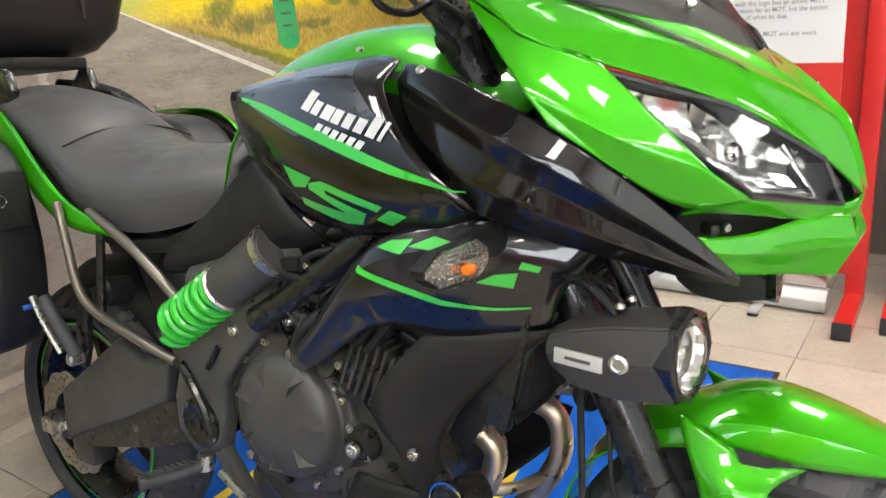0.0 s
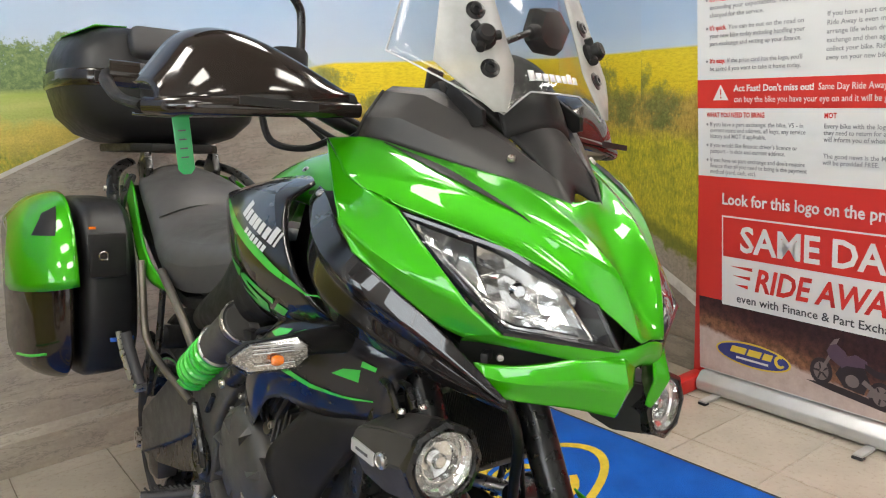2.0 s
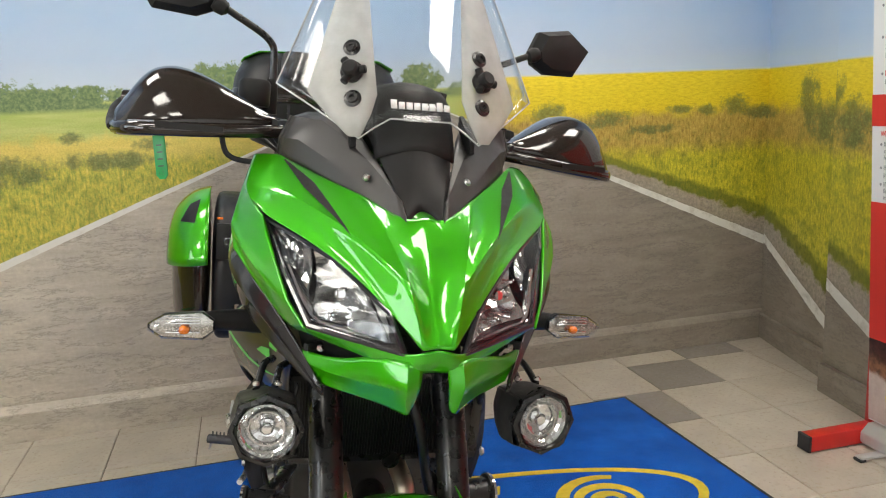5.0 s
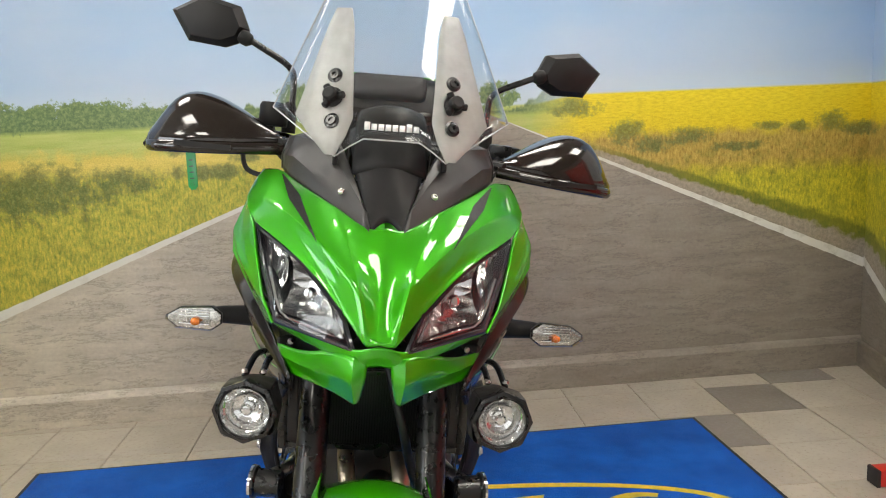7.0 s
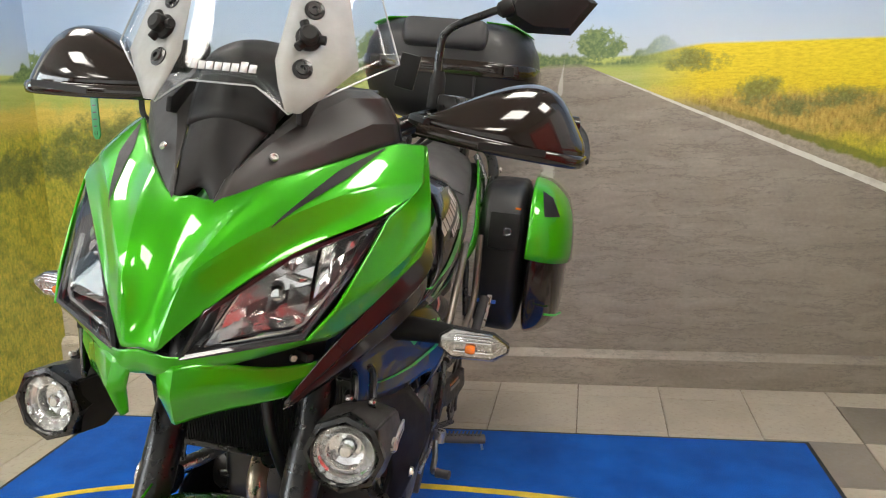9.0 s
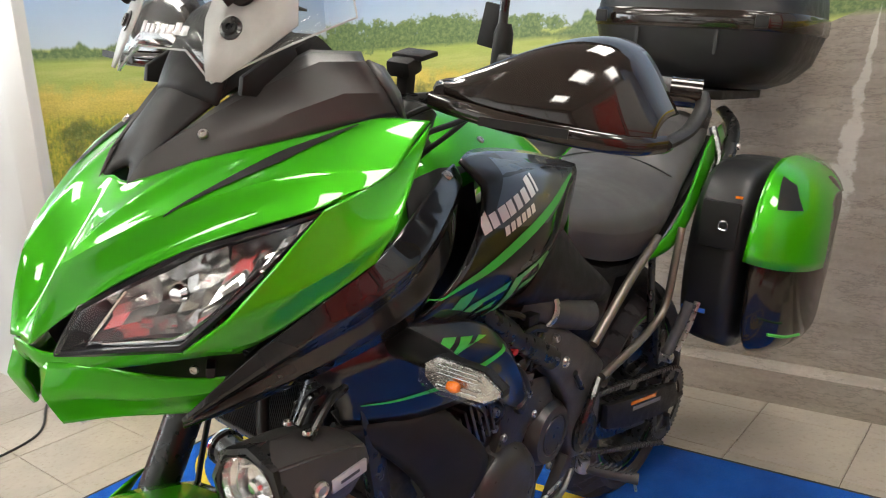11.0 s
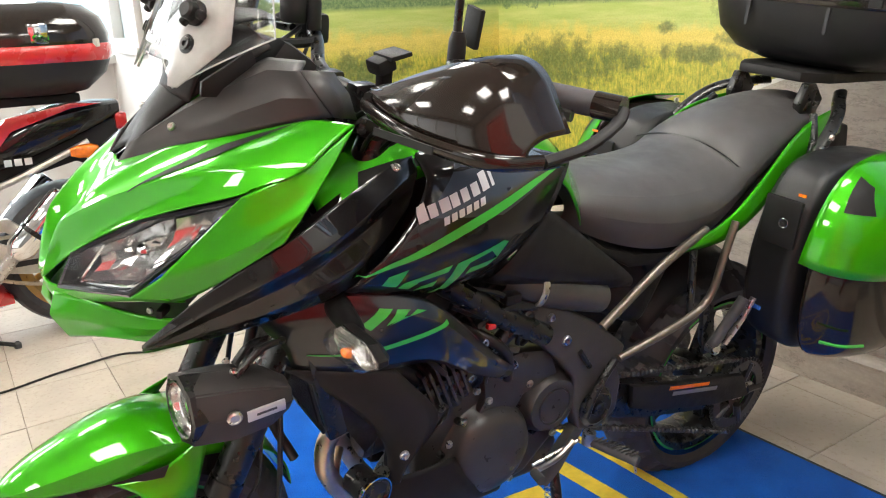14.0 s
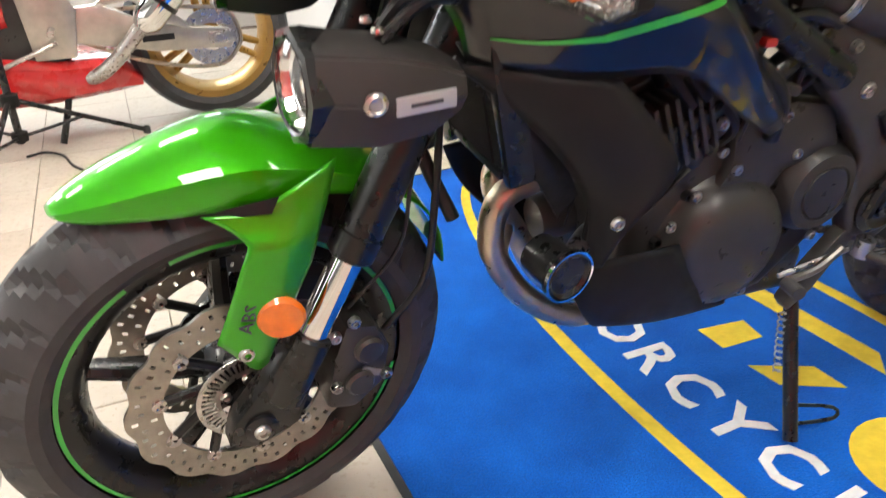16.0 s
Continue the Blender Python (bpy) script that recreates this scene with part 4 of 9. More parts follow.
for s in (1, -1):
    side_rows = [[(0.218, 0.000, 1.054), (0.228, 0.020, 1.065), (0.240, 0.082, 1.090), (0.229, 0.154, 1.138)],
                 [(0.207, -0.040, 1.012), (0.232, 0.005, 1.026), (0.249, 0.055, 1.047), (0.249, 0.106, 1.080)],
                 [(0.184, -0.100, 0.946), (0.216, -0.042, 0.968), (0.252, 0.022, 1.008), (0.262, 0.068, 1.036)],
                 [(0.163, -0.136, 0.916), (0.174, -0.076, 0.897), (0.214, -0.022, 0.944), (0.258, 0.041, 0.997)]]
    part("side_cowl", creased(sheet(side_rows, s), [[8, 9, 10, 11], [0, 4, 8, 12]], 0.85), GREEN, moto, "lime green fairing side panel" if s > 0 else "", sub=3, thick=0.004)
    fin = sheet([[(0.016, -0.206, 0.884), (0.036, -0.207, 0.886), (0.066, -0.184, 0.890), (0.092, -0.158, 0.880), (0.126, -0.116, 0.868), (0.160, -0.082, 0.872)],
                 [(0.021, -0.208, 0.852), (0.038, -0.217, 0.854), (0.064, -0.190, 0.856), (0.097, -0.154, 0.850), (0.130, -0.116, 0.850), (0.158, -0.088, 0.858)],
                 [(0.024, -0.199, 0.836), (0.036, -0.206, 0.832), (0.061, -0.174, 0.834), (0.094, -0.140, 0.834), (0.124, -0.110, 0.838), (0.148, -0.092, 0.848)],
                 [(0.029, -0.192, 0.818), (0.033, -0.195, 0.813), (0.060, -0.166, 0.820), (0.090, -0.136, 0.823), (0.115, -0.117, 0.825), (0.133, -0.104, 0.828)]], s)
    part("beak_fin", creased(fin, [[6, 7, 8, 9, 10, 11], [1, 7, 13, 19]], 0.85), GREEN, nose, "pointed lime green beak fin", sub=2, thick=0.004)
    # dark slot between chin and fin, with a wire clip in it
    part("vent", sheet([[(0.045, -0.170, 0.886), (0.10, -0.125, 0.886), (0.17, -0.070, 0.905)], [(0.045, -0.150, 0.845), (0.10, -0.095, 0.845), (0.16, -0.050, 0.868)]], s), MATTE, nose)
    part("vent_clip", box((s * 0.148, -0.092, 0.880), (0.030, 0.010, 0.012), 0.003, Matrix.Rotation(radians(-s * 38), 4, "Z")), MATTE, nose)
    part("vent_screw", bolt(bm_new(), (s * 0.139, -0.106, 0.880), (s * 0.6, -0.8, 0), 0.005, 0.004), STEEL, nose)
    blade = [[(0.135, -0.118, 0.826), (0.170, -0.070, 0.886), (0.212, -0.022, 0.942), (0.258, 0.045, 0.998), (0.232, 0.130, 1.034), (0.186, 0.240, 1.066), (0.170, 0.282, 1.070)],
             [(0.136, -0.119, 0.823), (0.184, -0.060, 0.876), (0.232, -0.004, 0.926), (0.272, 0.062, 0.972), (0.258, 0.145, 1.006), (0.208, 0.245, 1.046), (0.186, 0.282, 1.052)],
             [(0.135, -0.119, 0.821), (0.172, -0.054, 0.862), (0.214, 0.006, 0.902), (0.252, 0.072, 0.944), (0.246, 0.150, 0.982), (0.204, 0.240, 1.022), (0.186, 0.278, 1.028)],
             [(0.135, -0.119, 0.819), (0.178, -0.048, 0.850), (0.220, 0.018, 0.882), (0.252, 0.090, 0.916), (0.252, 0.165, 0.946), (0.214, 0.238, 0.990), (0.188, 0.272, 1.002)],
             [(0.133, -0.118, 0.817), (0.166, -0.044, 0.834), (0.198, 0.030, 0.858), (0.222, 0.100, 0.882), (0.232, 0.155, 0.900), (0.212, 0.215, 0.944), (0.190, 0.255, 0.970)]]
    duct = part("air_duct", creased(sheet(blade, s), [[7 + k for k in range(7)], [14 + k for k in range(7)], [21 + k for k in range(7)]], 0.95), BLACK_GLOSS, moto, "gloss black sparkle side air duct" if s > 0 else "", sub=3, thick=0.004)
    part("duct_inside", sheet([[(0.120, -0.090, 0.822), (0.160, 0.02, 0.845), (0.19, 0.12, 0.875)], [(0.150, -0.050, 0.880), (0.190, 0.04, 0.96), (0.18, 0.16, 1.03)]], s), MATTE, moto)
    part("duct_back", sheet([[(0.155, 0.200, 1.050), (0.155, 0.270, 1.064), (0.158, 0.340, 1.062)], [(0.186, 0.190, 0.960), (0.182, 0.260, 0.970), (0.190, 0.330, 0.970)], [(0.190, 0.150, 0.868), (0.188, 0.220, 0.866), (0.190, 0.300, 0.866)]], s), MATTE, duct, thick=0.003)
    part("duct_bolt", bolt(bm_new(), (s * 0.192, 0.243, 1.062), (s * 0.5, -0.1, 0.85), 0.008, 0.004), STEEL, duct)

# headlights: dark bowls with chrome reflectors behind a clear lens
for s in (1, -1):
    def inset(p, k, d):
        c = Vector((0.125, -0.105, 0.975))
        q = Vector(p)
        q = c + (q - c) * k + Vector((-0.35, 0.85, -0.10)) * d
        return (q.x, q.y, q.z)
    ringpts = HEADLIGHT
    mid_top, mid_bot = HEADLIGHT[2], HEADLIGHT[5]
    lamp = part("headlight", sheet([[inset(p, 1.02, 0.006) for p in (*ringpts, ringpts[0])], [inset(p, 0.90, 0.014) for p in (*ringpts, ringpts[0])], [inset(p, 0.84, 0.050) for p in (*ringpts, ringpts[0])], [inset(p, 0.55, 0.075) for p in (*ringpts, ringpts[0])], [inset(p, 0.05, 0.080) for p in (*ringpts, ringpts[0])]], s), NAVY, moto, "faceted headlight with clear lens and chrome reflectors")
    A, B, C, D, E_, F = [Vector(p) for p in HEADLIGHT]
    def at(u, v, d):
        lo = A.lerp(F, u)
        hi = B.lerp(C, u * 2) if u < 0.5 else C.lerp(D, (u - 0.5) * 2)
        lo = A.lerp(F, u * 1.6) if u < 0.625 else F.lerp(E_, (u - 0.625) / 0.375)
        q = lo.lerp(hi, v) + Vector((-0.35, 0.85, -0.10)) * d
        return (q.x, q.y, q.z)
    # main bowl and upper bowl, each a faceted cup
    def cup(u0, u1, v0, v1, depth, nu, nv, flute=0.0):
        rows_ = []
        for i in range(nu + 1):
            r_ = []
            for j in range(nv + 1):
                a, b_ = -1 + 2 * i / nu, -1 + 2 * j / nv
                r_.append(at(u0 + (u1 - u0) * i / nu, v0 + (v1 - v0) * j / nv, 0.012 + depth * (1 - 0.5 * a * a - 0.5 * b_ * b_) + flute * (i % 2)))
            rows_.append(r_)
        return sheet(rows_, s)
    part("main_reflector", cup(0.11, 0.64, 0.11, 0.93, 0.056, 9, 4, 0.0012), REFLECTOR, lamp, "silvered faceted main reflector bowl", 5)
    part("side_reflector", cup(0.66, 0.97, 0.34, 0.92, 0.026, 9, 4, 0.0022), REFLECTOR, lamp, "chrome fluted position light reflector", 30)
    part("lower_reflector", cup(0.62, 0.93, 0.08, 0.32, 0.012, 4, 3), REFLECTOR, lamp, smooth=60)
    for k, (u_, v_) in enumerate(((0.33, 0.30), (0.46, 0.24), (0.55, 0.66))):
        q_ = at(u_, v_, 0.034)
        part("reflector_step", box((s * q_[0], q_[1], q_[2]), (0.030, 0.012, 0.003 + 0.001 * k), 0.001, Matrix.Rotation(s * -0.6, 4, "Z")), REFLECTOR, lamp)
    rim_ = [at(0.20, 0.90, 0.014), at(0.10, 0.16, 0.016), at(0.30, 0.07, 0.013), at(0.62, 0.07, 0.012)]
    part("chrome_edge", tube([(s * x_, y_, z_) for x_, y_, z_ in rim_], 0.0022, 6, 1), CHROME, lamp)
    corner = at(0.085, 0.20, 0.020)
    part("side_bulb", lathe([(0, 0), (0.007, 0), (0.007, 0.004), (0.004, 0.008), (0, 0.009)], (s * corner[0], corner[1], corner[2]), (s * 0.35, -0.9, 0.1), 14), LENS, lamp)
    part("divider", tube([tuple(Vector(at(0.20, 0.12, 0.012)) * 1) if s > 0 else (-at(0.20, 0.12, 0.012)[0], *at(0.20, 0.12, 0.012)[1:]), ((s) * at(0.42, 0.10, 0.010)[0], *at(0.42, 0.10, 0.010)[1:]), (s * at(0.62, 0.12, 0.012)[0], *at(0.62, 0.12, 0.012)[1:]), (s * at(0.88, 0.32, 0.012)[0], *at(0.88, 0.32, 0.012)[1:])], 0.0035, 6, 3), CHROME, lamp)
    bq = Vector(at(0.45, 0.55, 0.040))
    part("bulb_cap", lathe([(0, 0), (0.010, 0), (0.011, 0.006), (0.007, 0.012), (0, 0.013)], (s * bq.x, bq.y, bq.z), (s * 0.35, -0.9, 0.1), 20), CHROME, lamp)
    part("bezel", tube([(s * p[0], p[1] - 0.001, p[2]) for p in (*(inset(q, 0.985, 0.004) for q in HEADLIGHT), inset(HEADLIGHT[0], 0.985, 0.004))], 0.0045, 6, 1), NAVY, lamp)
    lens = sheet([[A.lerp(F, u * 1.6) if u < 0.625 else F.lerp(E_, (u - 0.625) / 0.375) for u in (0, 0.2, 0.4, 0.625, 0.8, 1.0)],
                  [Vector(at(u, 0.5, -0.008)) for u in (0, 0.2, 0.4, 0.625, 0.8, 1.0)],
                  [B.lerp(C, u * 2) if u < 0.5 else C.lerp(D, (u - 0.5) * 2) for u in (0, 0.2, 0.4, 0.625, 0.8, 1.0)]], s)
    part("lens", lens, LENS, lamp, "clear headlight lens", sub=2).visible_shadow = False

# ---- grey instrument cowl
for s in (1, -1):
    wing = sheet([[(0.026, -0.114, 1.055), (0.074, -0.062, 1.085), (0.128, 0.008, 1.110), (0.176, 0.084, 1.133), (0.194, 0.138, 1.144)],
                  [(0.030, -0.104, 1.072), (0.072, -0.052, 1.104), (0.124, 0.014, 1.138), (0.168, 0.074, 1.168), (0.192, 0.118, 1.170)],
                  [(0.034, -0.092, 1.090), (0.066, -0.032, 1.135), (0.100, 0.030, 1.176), (0.132, 0.070, 1.200), (0.176, 0.098, 1.204)],
                  [(0.036, -0.084, 1.094), (0.058, -0.022, 1.142), (0.078, 0.040, 1.186), (0.100, 0.084, 1.212), (0.150, 0.118, 1.214)]], s)
    w = part("instrument_cowl", creased(wing, [[5, 6, 7, 8, 9], [10, 11, 12, 13, 14], [3, 8, 13, 18], [1, 6, 11, 16]], 1.0), COWL, moto, "satin grey plastic instrument cowl" if s > 0 else "", 18, sub=2, thick=0.004)
    part("cowl_screw", bolt(bm_new(), (s * 0.0755, -0.0455, 1.117), (s * 0.45, -0.6, 0.65), 0.006, 0.004), STEEL, w)
    part("cowl_end", sheet([[(0.194, 0.138, 1.144), (0.192, 0.118, 1.170), (0.176, 0.098, 1.204)], [(0.16, 0.19, 1.13), (0.155, 0.18, 1.165), (0.145, 0.16, 1.195)]], s), COWL, w, thick=0.004)
    part("screen_bracket", plate([(-0.010, 1.160), (0.010, 1.158), (0.026, 1.164), (0.070, 1.205), (0.062, 1.222), (0.020, 1.196), (-0.008, 1.180)], "yz", s * 0.088, s * 0.096, 0.002), MATTE, moto, "black screen bracket")
centre = sheet([[(-0.026, -0.112, 1.057), (-0.012, -0.096, 1.072), (0, -0.090, 1.078), (0.012, -0.096, 1.072), (0.026, -0.112, 1.057)],
                [(-0.040, -0.072, 1.106), (-0.020, -0.072, 1.118), (0, -0.070, 1.122), (0.020, -0.072, 1.118), (0.040, -0.072, 1.106)],
                [(-0.058, -0.012, 1.152), (-0.030, -0.026, 1.168), (0, -0.030, 1.174), (0.030, -0.026, 1.168), (0.058, -0.012, 1.152)],
                [(-0.070, 0.050, 1.196), (-0.036, 0.030, 1.216), (0, 0.024, 1.222), (0.036, 0.030, 1.216), (0.070, 0.050, 1.196)],
                [(-0.074, 0.100, 1.222), (-0.040, 0.090, 1.240), (0, 0.086, 1.246), (0.040, 0.090, 1.240), (0.074, 0.100, 1.222)]])
part("centre_cowl", centre, MATTE, moto, "dark centre panel below the screen", sub=2, thick=0.004)
hood = sheet([[(f * w, y + 6.0 * f * f * w * w, z - 4.0 * f * f * w * w) for f in (-1, -0.55, 0, 0.55, 1)] for w, y, z in ((0.062, -0.040, 1.160), (0.063, -0.024, 1.204), (0.060, 0.008, 1.250), (0.054, 0.045, 1.272), (0.050, 0.110, 1.268))])
part("meter_hood", creased(hood, [[10, 11, 12, 13, 14]], 0.7), MATTE, moto, "dark instrument hood behind the screen", sub=2, thick=0.003)
part("instrument_panel", box((0, 0.13, 1.185), (0.15, 0.07, 0.07), 0.014, Matrix.Rotation(radians(-35), 4, "X")), MATTE, moto, "black instrument pod")

# ---- windscreen
def screen_y(x, z):
    return -0.050 + 0.42 * (z - 1.205) + 2.0 * x * x


def screen_half(z):
    return 0.204 - 0.40 * max(0, z - 1.25) if z > 1.25 else 0.204


cols, rws = 18, 14
bm = bm_new()
grid = []
for j in range(rws + 1):
    row = []
    for i in range(cols + 1):
        u = -1 + 2 * i / cols
        a = abs(u)
        low = 1.204 if a < 0.26 else 1.204 - (a - 0.26) / 0.17 * 0.033 if a < 0.43 else 1.171 + (a - 0.43) / 0.57 * 0.079
        top = 1.585 - 0.05 * a * a
        z = low + (top - low) * j / rws
        x = u * (screen_half(z) if z > 1.25 else 0.204)
        row.append((x, screen_y(x, z), z))
    grid.append(row)
screen = part("windscreen", sheet(grid), SCREEN, moto, "clear tall windscreen with a rolled edge", smooth=60, thick=0.004)
screen.visible_shadow = False
edge_pts = grid[0] + [r[-1] for r in grid[1:]] + grid[-1][::-1][1:] + [r[0] for r in grid[::-1][1:]]
part("screen_edge", tube([(x, y + 0.0015, z) for x, y, z in edge_pts], 0.0013, 6, 1), EDGE_CLEAR, screen, "bright polished screen edge")
for s in (1, -1):
    rows = []
    for v in range(9):
        z0 = 1.425 - v * (0.250 / 8)
        xin, xout = ((0.078, 0.104), (0.072, 0.116), (0.0705, 0.125), (0.069, 0.134), (0.0675, 0.143), (0.066, 0.152), (0.064, 0.161), (0.074, 0.135), (0.089, 0.106))[v]
        rows.append([(xin + (xout - xin) * k / 4, screen_y(xin + (xout - xin) * k / 4, z0) - 0.0035, z0) for k in range(5)])
    ins = part("screen_insert", sheet(rows, s), FROST, screen, "pale grey screen reinforcing plate", thick=0.002)
    for z, big in ((1.230, 0), (1.306, 0), (1.268, 1)):
        c = (s * 0.0985, screen_y(0.0985, z) - 0.005, z)
        ax = (s * 0.35, -0.86, 0.36)
        if big:
            kb = lathe([(0, 0), (0.016, 0), (0.017, 0.006), (0.013, 0.010), (0.012, 0.020), (0.009, 0.023), (0, 0.023)], c, ax, 22)
            q = Vector(ax).normalized()
            for k in range(3):
                a = 2 * math.pi * k / 3 + 0.5
                side = q.cross(Vector((1, 0, 0))).normalized()
                up_ = q.cross(side)
                rod(kb, Vector(c) + q * 0.008 + (side * math.cos(a) + up_ * math.sin(a)) * 0.010, Vector(c) + q * 0.010 + (side * math.cos(a) + up_ * math.sin(a)) * 0.022, 0.0062, 10)
            part("adjuster_knob", kb, MATTE, screen, "black three-lobed adjuster knob")
        else:
            part("screen_bolt", lathe([(0, -0.002), (0.013, -0.002), (0.013, 0.002), (0.0085, 0.003), (0.008, 0.006), (0.004, 0.006), (0.0035, 0.003), (0, 0.003)], c, ax, 20), FRAME, screen)

# maker's name on the screen, a plain pale bar
for k in range(8):
    x0 = -0.045 + 0.0114 * k
    part("name_bar", sheet([[(x, screen_y(x, z) - 0.003, z) for x in (x0, x0 + 0.0046, x0 + 0.0092)] for z in (1.2195, 1.2325 if k in (0, 6) else 1.2295)]), WHITE_VINYL, screen, thick=0.0006)

# ---- tank, tank panels
for s in (1, -1):
    tank = sheet([[(0.000, 0.135, 1.020), (0.060, 0.135, 1.020), (0.132, 0.138, 1.010), (0.174, 0.140, 0.965)],
                  [(0.000, 0.190, 1.070), (0.060, 0.195, 1.068), (0.130, 0.200, 1.056), (0.180, 0.198, 0.995)],
                  [(0.000, 0.270, 1.118), (0.070, 0.272, 1.112), (0.132, 0.275, 1.090), (0.178, 0.275, 1.035)],
                  [(0.000, 0.370, 1.140), (0.075, 0.370, 1.134), (0.130, 0.370, 1.108), (0.168, 0.370, 1.050)],
                  [(0.000, 0.480, 1.138), (0.075, 0.480, 1.130), (0.135, 0.480, 1.102), (0.180, 0.480, 1.045)],
                  [(0.000, 0.580, 1.108), (0.075, 0.580, 1.098), (0.135, 0.580, 1.072), (0.184, 0.580, 1.020)],
                  [(0.000, 0.670, 1.058), (0.065, 0.670, 1.045), (0.115, 0.665, 1.015), (0.162, 0.650, 0.955)],
                  [(0.000, 0.730, 0.985), (0.055, 0.730, 0.975), (0.100, 0.720, 0.945), (0.140, 0.695, 0.890)]], s)
    part("fuel_tank", tank, GREEN, moto, "lime green fuel tank" if s > 0 else "", sub=2, thick=0.004)
    panel = sheet([[(0.180, 0.282, 1.074), (0.158, 0.330, 1.086), (0.160, 0.420, 1.080), (0.176, 0.510, 1.066), (0.192, 0.586, 1.047)],
                   [(0.222, 0.280, 1.048), (0.226, 0.335, 1.060), (0.222, 0.420, 1.060), (0.212, 0.500, 1.052), (0.198, 0.582, 1.038)],
                   [(0.246, 0.250, 1.002), (0.256, 0.310, 1.010), (0.256, 0.400, 1.020), (0.238, 0.485, 1.018), (0.206, 0.566, 1.012)],
                   [(0.256, 0.190, 0.948), (0.266, 0.272, 0.950), (0.268, 0.370, 0.958), (0.248, 0.452, 0.958), (0.214, 0.535, 0.962)],
                   [(0.250, 0.145, 0.912), (0.256, 0.232, 0.898), (0.256, 0.330, 0.892), (0.240, 0.408, 0.892), (0.210, 0.480, 0.902)],
                   [(0.214, 0.150, 0.890), (0.222, 0.215, 0.868), (0.222, 0.310, 0.860), (0.210, 0.385, 0.862), (0.192, 0.455, 0.872)]], s)
    creased(panel, [[5, 6, 7, 8, 9], [15, 16, 17, 18, 19]], 0.5)
    tank_panel = part("tank_panel", panel, BLACK_GLOSS, moto, "gloss black tank side panel with green stripes", sub=2, thick=0.004)
    part("panel_screw", bolt(bm_new(), (s * 0.150, 0.373, 1.0955), (s * 0.6, 0, 0.8), 0.006, 0.003), STEEL, tank_panel)
    shroud = sheet([[(0.150, 0.030, 0.846), (0.190, 0.120, 0.884), (0.222, 0.205, 0.884), (0.246, 0.282, 0.867), (0.250, 0.345, 0.806), (0.226, 0.425, 0.727), (0.190, 0.518, 0.652)],
                    [(0.164, 0.050, 0.824), (0.208, 0.130, 0.854), (0.242, 0.212, 0.854), (0.264, 0.285, 0.840), (0.264, 0.340, 0.792), (0.236, 0.415, 0.717), (0.192, 0.512, 0.646)],
                    [(0.166, 0.080, 0.790), (0.206, 0.150, 0.802), (0.236, 0.215, 0.800), (0.262, 0.285, 0.796), (0.260, 0.335, 0.766), (0.232, 0.405, 0.702), (0.190, 0.506, 0.639)],
                    [(0.164, 0.090, 0.752), (0.190, 0.155, 0.740), (0.210, 0.220, 0.735), (0.234, 0.280, 0.752), (0.242, 0.322, 0.742), (0.224, 0.392, 0.690), (0.186, 0.500, 0.632)]], s)
    creased(shroud, [[7 + k for k in range(7)]], 0.8)
    part("radiator_shroud", shroud, NAVY, moto, "glossy black radiator shroud with green stripes", sub=2, thick=0.004)
    cover = sheet([[(0.164, 0.080, 0.750), (0.188, 0.150, 0.742), (0.214, 0.242, 0.736)],
                   [(0.180, 0.142, 0.705), (0.208, 0.200, 0.694), (0.238, 0.288, 0.686)],
                   [(0.192, 0.208, 0.640), (0.222, 0.255, 0.634), (0.252, 0.326, 0.641)],
                   [(0.200, 0.245, 0.585), (0.220, 0.264, 0.580), (0.240, 0.288, 0.586)],
                   [(0.194, 0.252, 0.538), (0.210, 0.260, 0.532), (0.224, 0.272, 0.540)],
                   [(0.182, 0.260, 0.496), (0.194, 0.266, 0.488), (0.208, 0.272, 0.496)]], s)
    rc = part("radiator_cover", creased(cover, [[1, 4, 7, 10, 13, 16]], 0.6), MATTE, moto, "matt black radiator side cover" if s > 0 else "", sub=2, thick=0.004)
    part("cover_bolt", bolt(bm_new(), (s * 0.230, 0.262, 0.571), (s, 0, 0), 0.009, 0.006), STEEL, rc)
    part("cover_screw", bolt(bm_new(), (s * 0.205, 0.325, 0.590), (s, 0, 0), 0.009, 0.006), STEEL, rc)
    part("cover_flap", sheet([[(0.240, 0.288, 0.586), (0.252, 0.326, 0.641)], [(0.196, 0.330, 0.560), (0.196, 0.372, 0.612)]], s), MATTE, rc, thick=0.003)
    part("cover_lip", tube([(s * 0.162, 0.078, 0.752), (s * 0.178, 0.141, 0.705), (s * 0.190, 0.207, 0.640), (s * 0.198, 0.244, 0.585), (s * 0.192, 0.251, 0.538), (s * 0.180, 0.259, 0.496)], 0.005, 8, 5), MATTE, rc)
    # radiator side with its fine vertical fins, seen in front of the cover
    rs = part("radiator_side", sheet([[(0.150, 0.085, 0.765), (0.150, 0.120, 0.765)], [(0.168, 0.165, 0.640), (0.168, 0.200, 0.660)], [(0.176, 0.215, 0.560), (0.176, 0.240, 0.585)]], s), RAD, rc, "finned radiator side", thick=0.004)
    for k in range(16):
        f = k / 15
        a = Vector((0.153 + 0.022 * f, 0.092 + 0.128 * f, 0.752 - 0.190 * f))
        part("side_fin", box((s * (a.x + 0.002), a.y + 0.012, a.z), (0.003, 0.0022, 0.040), 0, Matrix.Rotation(radians(-12), 4, "X")), FRAME, rc)
